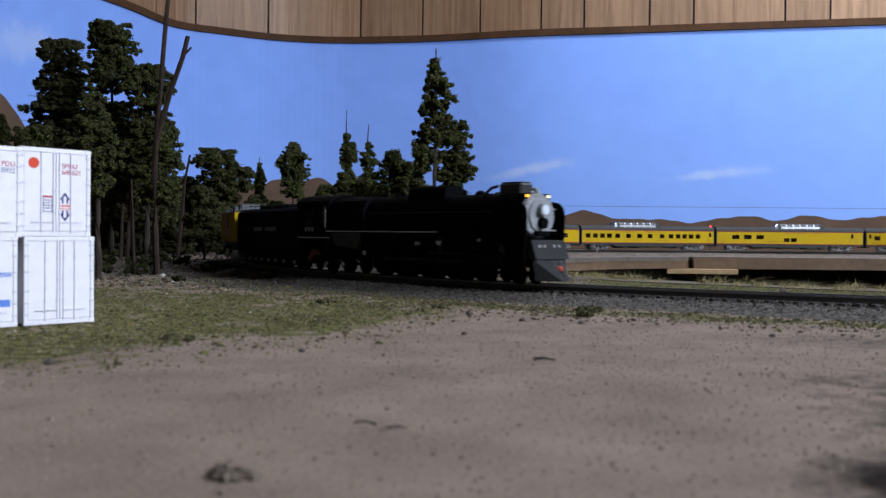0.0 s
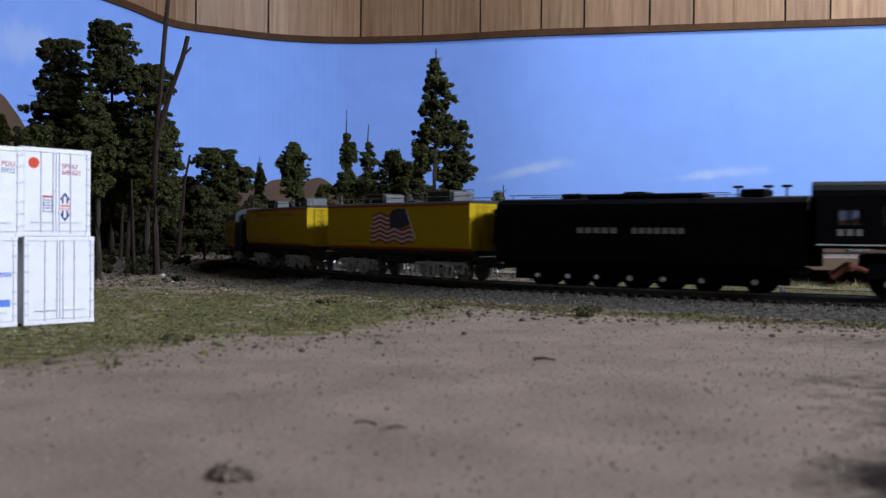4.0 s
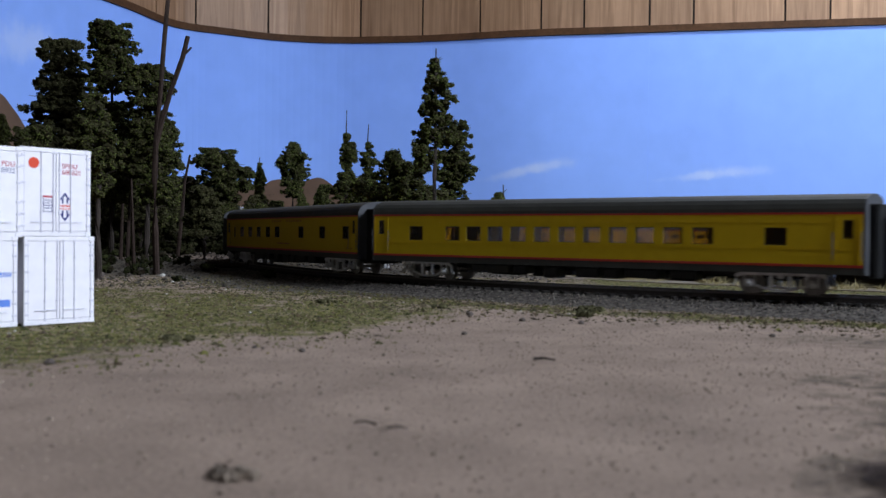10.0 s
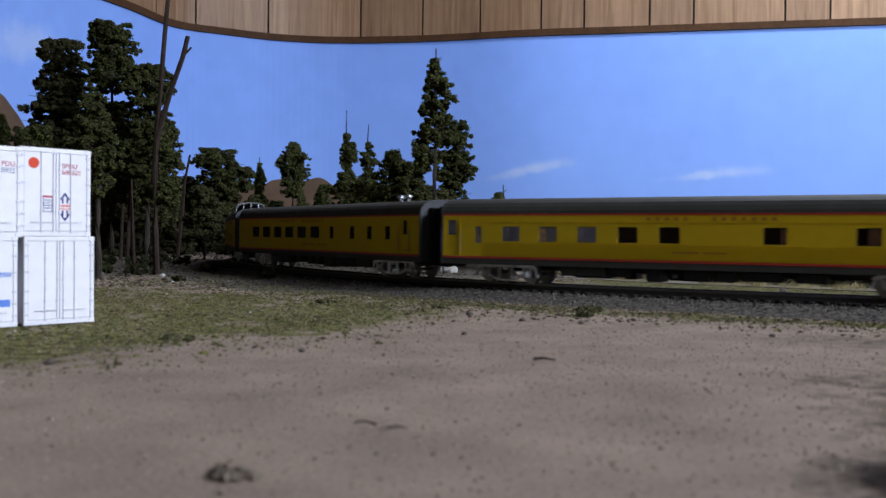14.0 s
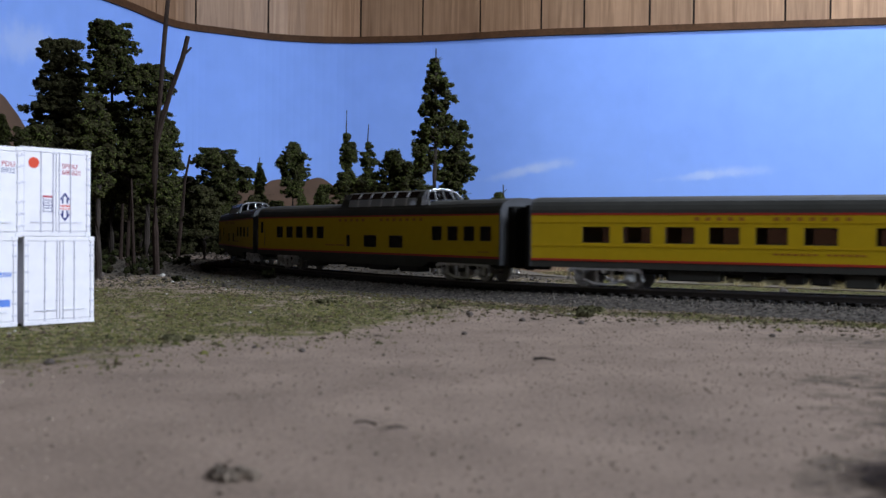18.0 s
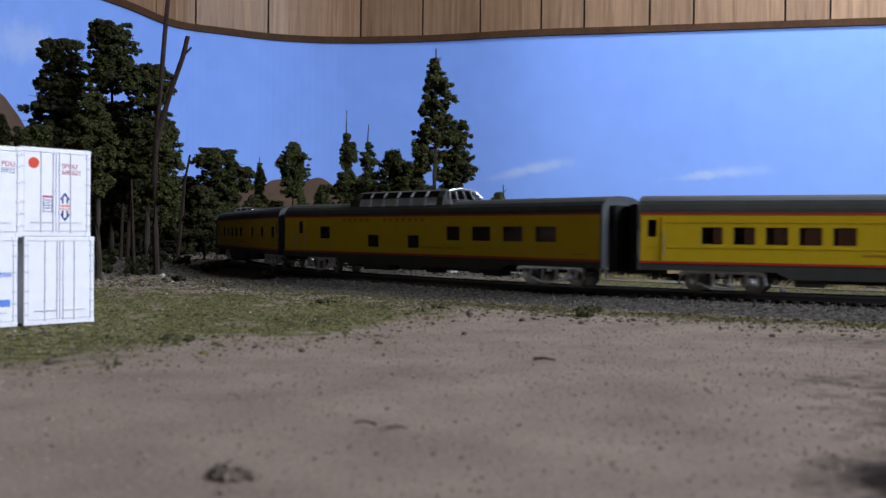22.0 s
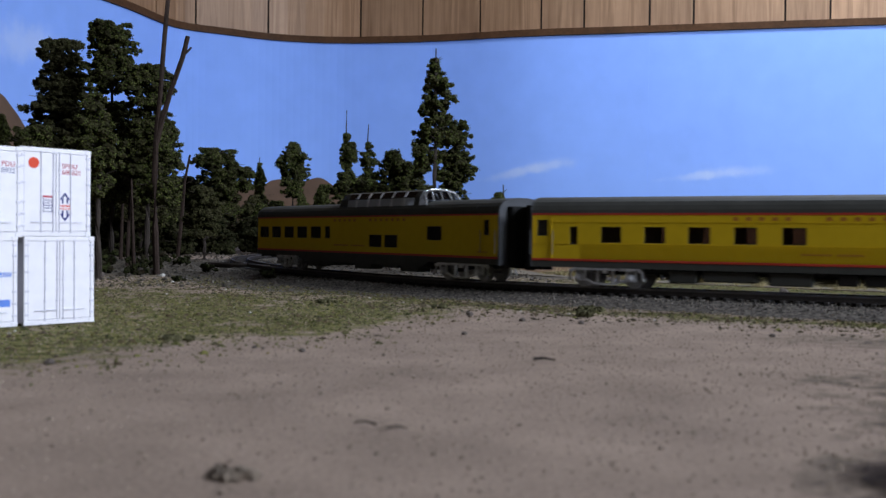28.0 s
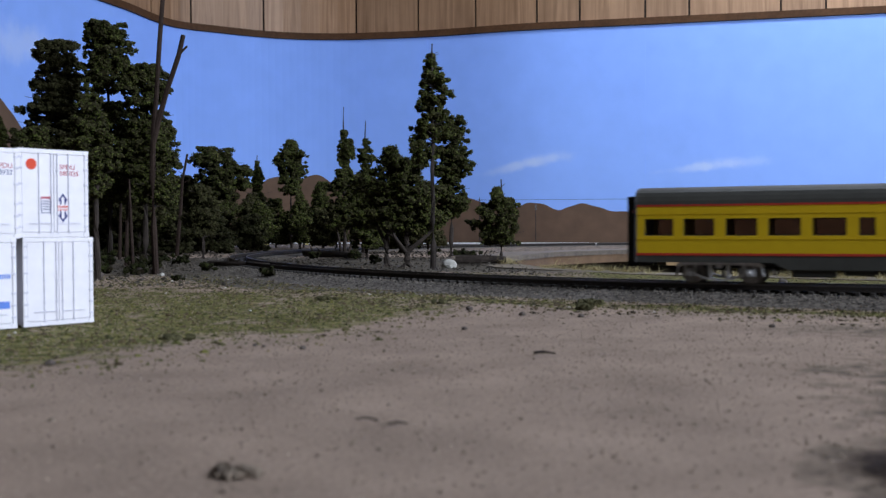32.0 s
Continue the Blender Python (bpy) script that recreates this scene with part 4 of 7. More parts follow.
def build_dome(car, x0, xm, x1):
    """A glazed dome: grey base and ends, pale ribs, lower panes paled by a painted sheen, dark tinted upper panes,
    bright slanted windscreen.
    """
    za, zb, zc, top = 44.6, 50.2, 54.0, 55.6
    ya, yb, yc = 14.6, 13.7, 11.0
    xr = x0 + 6.0
    bm = B()
    prism(bm, [(16.9, 41.6), (15.4, za), (-15.4, za), (-16.9, 41.6)], x0 - 1, x1 - 2)
    part("dome_base", bm, GREY_ROOF, car)
    bm = B()
    prism(bm, [(yc, zc), (7, top - 0.6), (0, top), (-7, top - 0.6), (-yc, zc), (-7, top - 1.2), (7, top - 1.2)], xr, xm)
    part("dome_roof", bm, GREY_ROOF, car)
    n = 6
    step = (xm - xr - 6) / n
    first = xr + 3
    for i in range(n + 1):
        x = first + i * step
        w = 1.05 if 0 < i < n else 2.6
        for s in (-1, 1):
            bm = B()
            pts = [(ya + 0.25, za), (yb + 0.25, zb), (yc + 0.25, zc)]
            for (a, b), (c, d) in zip(pts, pts[1:]):
                prism(bm, [(s * a, b), (s * c, d), (s * (c - 0.8), d - 0.2), (s * (a - 0.8), b)], x - w, x + w)
            part("dome_rib", bm, RIB_SILVER if 0 < i < n else GREY_ROOF, car, "pale silver dome rib" if 0 < i < n else "")
    for i in range(n):
        a, b = first + i * step + 1.0, first + (i + 1) * step - 1.0
        for s in (-1, 1):
            for (p, u), (q, v), m in (((ya, za), (yb, zb), DOME_GLASS), ((yb, zb), (yc, zc), TINTED)):
                bm = B()
                prism(bm, [(s * p, u), (s * q, v), (s * (q - 0.25), v), (s * (p - 0.25), u)], a, b)
                ob = part("dome_pane", bm, m, car)
                ob.visible_shadow = False
    for s in (-1, 1):
        bm = B()
        prism(bm, [(s * (yb + 0.3), zb - 0.25), (s * (yb + 0.2), zb + 0.3), (s * (yb - 0.9), zb + 0.3), (s * (yb - 0.8), zb - 0.25)], first, xm - 3)
        part("dome_rail", bm, GREY_ROOF, car)
    ring = [(ya + 0.25, za), (yb + 0.25, zb), (yc + 0.25, zc), (7, top - 0.5), (0, top)]
    ring = ring + [(-y, z) for y, z in ring[-2::-1]]

    def end(xa, xb):
        """Points of an end's outer ring, leaning back towards the top."""
        return [(xa + (xb - xa) * (1 - ((z - za) / (top - za)) ** 1.3), y * 0.96, z - (0.5 if z > za + 1 else 0)) for y, z in ring]
    bm = B()
    a = [bm.verts.new((xr * MM, y * MM, z * MM)) for y, z in ring]
    b = [bm.verts.new(Vector(q) * MM) for q in end(xr - 1.0, x0)]
    for i in range(len(ring) - 1):
        bm.faces.new((a[i], a[i + 1], b[i + 1], b[i]))
    bm.faces.new(b)
    bmesh.ops.recalc_face_normals(bm, faces=bm.faces[:])
    part("rear_fairing", bm, GREY_ROOF, car)
    bm = B()
    a = [bm.verts.new((xm * MM, y * MM, z * MM)) for y, z in ring]
    b = [bm.verts.new(Vector(q) * MM) for q in end(xm + 1.0, x1)]
    for i in range(len(ring) - 1):
        bm.faces.new((a[i], a[i + 1], b[i + 1], b[i]))
    bmesh.ops.recalc_face_normals(bm, faces=bm.faces[:])
    ob = part("windscreen_side", bm, DOME_GLASS, car)
    ob.visible_shadow = False
    # bright arch and mullions of the windscreen, with its panes between them
    arch = [Vector(q) for q in end(xm + 1.0, x1)]
    bm = B()
    for p, q in zip(arch, arch[1:]):
        rod(bm, p, q, 0.75, n=6)
    part("windscreen_frame", bm, CHROME, car, "bright chrome windscreen arch")
    for p, q in ((-8, -5.2), (0, 0), (8, 5.2)):
        bm = B()
        hi = top - 0.9 if p == 0 else top - 1.6
        rod(bm, (x1, p, za), (xm + 1.0 + (x1 - xm - 1) * (1 - ((hi - za) / (top - za)) ** 1.3), q * 1.2, hi), 0.6, n=6)
        part("mullion", bm, CHROME, car)
    bm = B()
    v = [bm.verts.new(p * MM) for p in arch]
    w = [bm.verts.new((p + Vector((-0.4, 0, 0))) * MM) for p in arch]
    bm.faces.new(v), bm.faces.new(w[::-1])
    bmesh.ops.recalc_face_normals(bm, faces=bm.faces[:])
    ob = part("windscreen", bm, glass("windscreen_glass", (0.55, 0.57, 0.6), 0.08), car)
    ob.visible_shadow = False
    x = first + 4
    while x < xm - 6:
        for y in (-7.5, 7.5):
            bm = B()
            box(bm, x, x + 1.6, y - 4, y + 4, za, za + 3.2, 0.5)
            part("dome_seat", bm, PALE_SEAT, car)
        x += 11


def wins(xs, z0=23.6, z1=32.0):
    return [(a, b, z0, z1) for a, b in xs]


def S_CAR(k):
    return (147 + 5 - k * 304.1 - (1.5 if k == 6 else 0)) * MM


DOOR_W = (27.0, 35.6)
w1 = wins([(101, 111.5), (64.5, 75.5), (49, 59.5), (33.5, 44), (18.2, 28.8), (2.8, 13.3), (-12.5, -2), (-28.3, -17.8), (-44, -33.5), (-59.5, -49), (-74.7, -64.2), (-90, -79.5), (-117.5, -107)]) + wins([(137, 141.5), (-142, -137.5)], *DOOR_W)
w2 = wins([(-106.8, -95.8), (-84, -73), (-61, -50), (-38, -27), (-15.5, -4.5), (37, 48), (79, 90), (120.5, 131.5)]) + wins([(-124.3, -120)], 22.6, 32) + wins([(-142.5, -136.8), (137.2, 141.4)], *DOOR_W)
w3 = wins([(-117, -102), (-95, -80), (-73, -58), (-51, -36), (-28.6, -13.6), (-6.2, 8.8), (25.3, 31.7), (56, 62.4), (80.3, 86.7), (104.3, 110.7)]) + wins([(127, 131.5)], *DOOR_W)
w4 = wins([(-115.5, -105.3), (-100.2, -90), (-85.2, -75), (-70, -59.8), (-55, -44.8), (83.2, 93.4), (98.6, 108.8), (114, 124.2), (129, 139.2)]) + wins([(-14.5, -10), (7.2, 22.8), (37.2, 52.8)], 18.4, 26.2) + wins([(-142, -137.4)], *DOOR_W)
w4l = wins([(a, a + 10.4) for a in (127.6, 112, 97, 82, 64, 40.5, 16, -7.3, -33.8, -54, -69.8, -84.4, -99.2, -114.8)]) + wins([(-140.3, -135.4)], *DOOR_W)
w5 = wins([(-102, -90.4), (29, 40.6), (51, 66.2), (76.2, 91.4), (100.9, 116.1)]) + wins([(-47.6, -36.2), (-7.6, 3.8)], 18.5, 26.5) + wins([(-128, -123)], *DOOR_W)
w5l = wins([(101.2, 116), (76.6, 91.8), (52, 67.2)]) + wins([(0, 11.5), (-14, -2.5)], 18.5, 26.5) + wins([(-126.8, -122.2)], *DOOR_W)
w6 = wins([(-107.5, -96.5), (-84.5, -73.5), (-62, -51), (-39.5, -28.5), (-16.8, -5.8), (37, 48), (79, 90), (120.5, 131.5)]) + wins([(-124.6, -120.3)], 22.6, 32) + wins([(-143.2, -137.2), (137.2, 141.4)], *DOOR_W)
w7 = wins([(-142, -127.6), (-122.6, -107.8), (-102.4, -87.6), (-82.6, -67.8), (-62.6, -47.8), (-42.4, -35.4), (79.2, 94.2)]) + wins([(14.8, 29.8), (33.0, 47.8)], 18.5, 26.5) + wins([(133.6, 138.4)], *DOOR_W)
LAB = "yellow passenger car, grey roof, red stripes"
coach(LAB + ", many square windows", w1, w1, s_mid=S_CAR(0), sign=None, doors=(139.2, -139.8))
coach(LAB + ", fluted lower sides", w2, w2, fluted=True, s_mid=S_CAR(1), name_at=(-8, 20), doors=(139.2, -139.6))
coach(LAB + ", wide windows", w3, w3, s_mid=S_CAR(2), sign=(-58, 18), name_at=(-20, 22), vents=(99.5, 109.5), doors=(129.2,))
coach(LAB + ", glazed dome", w4, w4l, dome=(-27.5, 69, 76.5), skirt_mid=True, s_mid=S_CAR(3), sign=(-24, 78), name_at=(-42, -16), doors=(-139.7,))
coach(LAB + ", glazed dome, small low windows", w5, w5l, dome=(-72, 22.5, 30), skirt_mid=True, s_mid=S_CAR(4), sign=(-75, 12), name_at=(6, 44), doors=(-125.5,))
coach(LAB + ", fluted lower sides", w6, w6, fluted=True, s_mid=S_CAR(5), sign=(-40, 46), name_at=(-8, 20), doors=(139.2, -140.2))
coach(LAB + ", dome, tail of the train", w7, w7, dome=(-28.5, 67.5, 75), skirt_mid=True, tail=True, s_mid=S_CAR(6), sign=(-30, 60), name_at=(-30, 10), doors=(138,))


def water_tender(label, s_mid, flag):
    t = thing("water_tender", label, "tender car", "train cars")
    trucks, wheels = [], []
    h = 71.8
    side = [(13.2, 17.6), (15.4, 19.4), (16.4, 22.5), (16.6, 27), (16.6, 44.2), (16.0, 45.6)]
    body = side + [(8, 46.4), (-8, 46.4)] + [(-y, z) for y, z in side[::-1]]
    bm = B()
    prism(bm, body, -h, h)
    part("tank", bm, YELLOW, t, "armour-yellow tank with tucked-in lower sides")
    bm = B()
    prism(bm, [(16.75, 45.4), (15.2, 46.6), (8, 47.3), (-8, 47.3), (-15.2, 46.6), (-16.75, 45.4)], -h - 0.3, h + 0.3)
    part("roof", bm, GREY_ROOF, t, "grey tank deck")
    for s in (-1, 1):
        bm = B()
        a, b = sorted((s * 16.58, s * 16.85))
        box(bm, -h, h, a, b, 44.2, 45.4)
        part("stripe", bm, RED, t, "red stripe")
        bm = B()
        prism(bm, [(s * 13.1, 17.5), (s * 13.9, 17.4), (s * 15.3, 18.6), (s * 14.6, 18.8)], -h, h)
        part("stripe", bm, RED, t, "red stripe")
        bm = B()
        for i in range(8):
            rod(bm, (-66 + i * 19, s * 13, 46.6), (-66 + i * 19, s * 13, 49.8), 0.22, n=6)
        rod(bm, (-68, s * 13, 49.8), (68, s * 13, 49.8), 0.25, n=6)
        part("handrail", bm, GREY_TRIM, t)
        for x in (-66, 66):
            bm = B()
            for q in (-3, 3):
                rod(bm, (x + q, s * 11, 46.8), (x + q, s * 11, 53.5), 0.25, n=6)
            rod(bm, (x - 3, s * 11, 53.5), (x + 3, s * 11, 53.5), 0.25, n=6)
            rod(bm, (x - 3, s * 11, 50.5), (x + 3, s * 11, 50.5), 0.2, n=6)
            part("grab_hoop", bm, GREY_TRIM, t)
    for x0, x1, z in ((-39.5, -20, 53.3), (24.5, 46, 53.8)):
        bm = B()
        box(bm, x0, x1, -9, 9, 47.2, z, 0.6)
        part("hatch_box", bm, GREY_ROOF, t)
        bm = B()
        box(bm, x0 + 1, x1 + 2.4, -8, 8, 47.2, z - 1.0, 0.4)
        part("hatch_plate", bm, GREY_TRIM, t)
    bm = B()
    rod(bm, (-4.5, 0, 47), (-4.5, 0, 51.2), 3, n=16)
    rod(bm, (-4.5, 0, 51.2), (-4.5, 0, 52.8), 2.4, 1.4, n=16)
    box(bm, -2, 6, -4, 4, 47.2, 48.6, 0.3)
    part("vent_hatch", bm, GREY_ROOF, t)
    bm = B()
    box(bm, -h, h, -12.5, 12.5, 14.6, 17.8, 0.5)
    box(bm, -h + 14, h - 14, -5, 5, 9, 14.6, 0.6)
    box(bm, -16, 16, -11, 11, 8.6, 14.6, 1)
    part("underframe", bm, DARK_METAL, t)
    for s in (-1, 1):
        bm = B()
        for y in (-11, -4):
            for q in (0, 5):
                rod(bm, (s * (h + 1.2), y + q, 18), (s * (h + 1.2), y + q, 45), 0.25, n=6)
            for k in range(7):
                rod(bm, (s * (h + 1.2), y, 20 + k * 4), (s * (h + 1.2), y + 5, 20 + k * 4), 0.22, n=6)
        part("ladder", bm, YELLOW, t)
        bm = B()
        box(bm, s * h, s * (h + 6), -14, 14, 12.6, 14.4, 0.3)
        box(bm, s * (h + 5), s * (h + 6), -14, 14, 8, 13, 0.3)
        part("end_platform", bm, GREY_ROOF, t)
        bm = B()
        rod(bm, (s * (h + 1.5), 2.5, 22), (s * (h + 1.5), 2.5, 38), 0.8, n=8)
        ball(bm, (s * (h + 2), 3.0, 41), 1.8, sub=2)
        box(bm, s * (h + 0.2), s * (h + 2.6), 4, 9, 18, 27, 0.6)
        part("brake_stand", bm, DARK_METAL, t)
        coupler(t, s * (h + 4))
    y = -16.72
    if flag:
        n = 13
        for i in range(n):
            bm = B()
            z_top = 40.0 - i * 1.42
            x_end = 17.0 + 0.35 * i
            x_start = -21.5 + 1.4 * math.sin(i * 0.8) - (1.5 if i > 6 else 0)
            if i < 6:
                x_end = -2.0 - 0.1 * i
            steps = 26
            up, dn = [], []
            for k in range(steps + 1):
                x = x_start + (x_end - x_start) * k / steps
                wave = 0.9 * math.sin(x * 0.42 + 0.6) - 0.02 * (x + 3)
                up.append(bm.verts.new((x * MM, y * MM, (z_top + wave) * MM)))
                dn.append(bm.verts.new((x * MM, y * MM, (z_top - 1.42 + wave) * MM)))
            for k in range(steps):
                bm.faces.new((up[k], dn[k], dn[k + 1], up[k + 1]))
            r = bmesh.ops.extrude_face_region(bm, geom=bm.faces[:])
            for v in r["geom"]:
                if isinstance(v, bmesh.types.BMVert):
                    v.co.y -= 0.0001
            bmesh.ops.recalc_face_normals(bm, faces=bm.faces[:])
            part("flag_stripe", bm, FLAG_RED if i % 2 == 0 else WHITE_LINE, t, "painted flag stripe")
        bm = B()
        prism(bm, [(-3.0, 39.4), (0.5, 42.2), (7, 43.2), (13.4, 42.4), (17.6, 33.2), (9, 30.8), (3, 31.4), (-2.2, 30.8)], y - 0.16, y, "y")
        part("flag_canton", bm, FLAG_BLUE, t, "dark blue flag canton")
        bm = B()
        prism(bm, [(13.2, 42.6), (14.4, 42.6), (23.6, 24.6), (22.0, 24.2)], y - 0.2, y, "y")
        part("flag_pole", bm, WHITE_LINE, t)
        letters(t, -46, -34, 21.9, 22.7, -16.5, 7, LETTER)
    else:
        letters(t, -44, 44, 39.8, 42.0, -16.72, 14, LETTER, gap=(5, 6), fill=0.4)
        letters(t, -46, -34, 21.9, 22.7, -16.5, 6, LETTER)
        letters(t, -8, 14, 21.9, 22.7, -16.5, 10, LETTER)
    for x in (-42, 41.5):
        truck(t, x, (-16.3, 0, 16.3), wheels, trucks, r=5.4, kind="six")
    MOVERS.append((t, s_mid - 9 * SPEED, 0.042, trucks, wheels))
    return t


water_tender("yellow tank tender with a painted waving flag", 0.5645, True)
water_tender("yellow tank tender with grey hatches and lettering bars", 0.391, False)


def coal_tender():
    t = thing("locomotive_tender", "long black locomotive tender on many axles", "tender", "train cars")
    wheels, trucks = [], []
    h = 82.0
    side = [(15.0, 12.4), (16.9, 14.0), (17.0, 40.0), (16.2, 44.0), (13.0, 46.4), (6, 47.4)]
    bm = B()
    prism(bm, side + [(-y, z) for y, z in side[::-1]], -h, h - 4)
    part("tank", bm, BLACK, t)
    bm = B()
    ring = [(17.0, 14), (17.0, 40), (16.2, 44), (13, 46.4), (6, 47.4)]
    for s in (-1, 1):
        prism(bm, [(s * a, b) for a, b in ring] + [(s * (a - 1.2), b - 0.8) for a, b in ring[::-1]], h - 4, h + 4)
    part("bulkhead", bm, BLACK, t)
    bm = B()
    for s in (-1, 1):
        prism(bm, [(s * 16.6, 40.2), (s * 15.8, 44.2), (s * 12.6, 46.7), (s * 11.8, 46.2), (s * 15.0, 43.6), (s * 15.8, 40.2)], h + 3.8, h + 4.6)
    part("edge_trim", bm, SMOKEBOX, t)
    bm = B()
    box(bm, -30, 34, -11, 11, 47, 49.4, 1.2)
    part("fuel_bunker", bm, BLACK, t)
    for x, z in ((-46, 50), (-10, 50.6), (52, 51)):
        bm = B()
        box(bm, x, x + 12, -8, 8, 46.8, z, 0.8)
        part("hatch_box", bm, BLACK, t)
    for x in (48, 63, 72):
        bm = B()
        rod(bm, (x, 2, 47), (x, 2, 52.4), 0.5, n=8)
        rod(bm, (x - 2.4, 2, 52.6), (x + 2.4, 2, 52.6), 0.7, n=8)
        part("valve_post", bm, DARK_METAL, t)
    for s in (-1, 1):
        bm = B()
        for i in range(9):
            rod(bm, (-74 + i * 15, s * 12, 46.4), (-74 + i * 15, s * 12, 49.2), 0.2, n=6)
        rod(bm, (-76, s * 12, 49.2), (48, s * 12, 49.2), 0.22, n=6)
        part("handrail", bm, DARK_METAL, t)
        letters(t, -32, -8, 28.6, 31.6, s * 17.08, 5, CREAM, fill=0.75, label="pale cream letter bar")
        letters(t, -1, 28, 28.6, 31.6, s * 17.08, 7, CREAM, fill=0.75, label="pale cream letter bar")
        bm = B()
        box(bm, -72, 72, *sorted((s * 10.6, s * 12.2)), 3.2, 9.6, 0.6)
        part("frame_rail", bm, BLACK, t)
        for x in (-57.5, -39, -22, -3.5, 14.5, 34.8, 61):
            bm = B()
            rod(bm, (x, s * 12.2, 5.4), (x, s * 13.8, 5.4), 1.5, 1.1, n=12)
            part("journal_cap", bm, SILVER, t, "bright journal cap")
    bm = B()
    box(bm, -h + 2, h, -12, 12, 9.6, 12.6, 0.5)
    part("underframe", bm, BLACK, t)
    for x in (-57.5, -39, -22, -3.5, 14.5, 34.8, 61):
        wheelset(t, x, 5.6, wheels, material=BLACK)
    coupler(t, -h - 2)
    MOVERS.append((t, 0.734 - 9 * SPEED, 0.05, trucks, wheels))


coal_tender()
RODS = []


def locomotive():
    t = thing("steam_locomotive", "black steam locomotive with silver smokebox and smoke deflectors", "locomotive", "train cars")
    wheels, trucks = [], []
    bm = B()
    rod(bm, (-46, 0, 38.2), (97, 0, 38.2), 13.2, 12.8, n=40)
    part("boiler", bm, BLACK, t)
    for x in (-20, 6, 34, 60, 84):
        bm = B()
        rod(bm, (x, 0, 38.2), (x + 1, 0, 38.2), 13.45, n=40)
        part("boiler_band", bm, BLACK, t)
    bm = B()
    prism(bm, [(12, 20), (15.2, 26), (15.2, 42), (12, 49), (6, 51.6), (0, 52.2), (-6, 51.6), (-12, 49), (-15.2, 42), (-15.2, 26), (-12, 20)], -84, -44)
    part("firebox", bm, BLACK, t)
    for s in (-1, 1):
        bm = B()
        prism(bm, [(-74, 18.4), (-50, 17.0), (-46, 27.6), (-80, 27.6)], *sorted((s * 13.0, s * 15.3)), "y")
        part("ash_pan", bm, FIREBOX, t, "grey ash pan side")
    # smokebox front
    bm = B()
    rod(bm, (97, 0, 38.2), (99.4, 0, 38.2), 12.9, 12.2, n=40)
    rod(bm, (99.4, 0, 38.2), (100.6, 0, 38.2), 9.6, 9.0, n=36)
    part("smokebox_front", bm, SMOKEBOX, t, "silver-grey smokebox front")
    bm = B()
    for k in range(20):
        a = k * math.tau / 20
        rod(bm, (99, math.cos(a) * 11.2, 38.2 + math.sin(a) * 11.2), (100, math.cos(a) * 11.2, 38.2 + math.sin(a) * 11.2), 0.55, n=6)
    part("bolt_ring", bm, SMOKEBOX, t)
    bm = B()
    rod(bm, (100.4, 0, 41.5), (104.2, 0, 41.5), 3.7, n=24)
    part("headlight", bm, SMOKEBOX, t)
    bm = B()
    rod(bm, (104.2, 0, 41.5), (104.6, 0, 41.5), 2.9, 2.4, n=24)
    part("headlight_lens", bm, WARM_LENS, t, "headlight lens with a faint glow for its glint")
    bm = B()
    rod(bm, (100.4, 0, 34), (103.6, 0, 34), 3.0, n=20)
    box(bm, 100.4, 103, -5.5, 5.5, 26.6, 29.6, 0.4)
    part("bell_and_plate", bm, BLACK, t)
    # lamps on top of the smokebox
    for y in (-8.6, 8.6):
        bm = B()
        box(bm, 93, 98, y - 2.1, y + 2.1, 47.4, 50.6, 0.5)
        part("number_board", bm, BLACK, t)
        bm = B()
        box(bm, 98.0, 98.2, y - 1.7, y + 1.7, 48.4, 50.0)
        part("indicator_lamp", bm, AMBER if y < 0 else CREAM_LAMP, t, "amber lit indicator lamp" if y < 0 else "cream lit indicator lamp")
    bm = B()
    ball(bm, (96, 0, 52.6), 1.8, (1.3, 0.9, 0.9))
    rod(bm, (96, -4, 51.4), (96, 4, 51.4), 0.7, n=8)
    part("train_lamp", bm, SMOKEBOX, t)
    # smoke deflectors
    for s in (-1, 1):
        bm = B()
        prism(bm, DEFLECTOR, *sorted((s * 15.2, s * 16.1)), "y")
        part("smoke_deflector", bm, BLACK, t)
        for z in (30, 42):
            bm = B()
            rod(bm, (96, s * 11, z), (98, s * 15.4, z), 0.5, n=6)
            part("deflector_stay", bm, SILVER, t)
    bm = B()
    box(bm, 72, 90, -5.2, 5.2, 49.5, 57.0, 1.2)
    part("stack_casing", bm, FIREBOX, t, "dark grey smoke stack casing")
    bm = B()
    box(bm, 73.5, 88.5, -4, 4, 57.0, 57.6, 0.2)
    part("stack_rim", bm, BLACK, t)
    bm = B()
    rod(bm, (60, -5, 50.4), (66, -5, 54.4), 0.9, n=10)
    rod(bm, (66, -5, 54.4), (71, -5, 55.4), 0.9, n=10)
    part("steam_pipe", bm, FIREBOX, t)
    bm = B()
    prism(bm, [(8.5, 48), (7.6, 55.2), (5.6, 56.9), (-5.6, 56.9), (-7.6, 55.2), (-8.5, 48)], -6, 29)
    part("sand_dome", bm, BLACK, t)
    for x in (38.5, -38, -20, -26):
        bm = B()
        rod(bm, (x, 0, 50), (x, 0, 53.6 if x > 0 else 53), 1.3, n=10)
        rod(bm, (x - 1.6, 0, 53.2), (x + 1.6, 0, 53.2), 0.7, n=8)
        part("safety_valve", bm, BLACK, t)
    bm = B()
    ball(bm, (52, 0, 50.4), 3.6, (1.2, 1, 0.9))
    part("steam_dome", bm, BLACK, t)
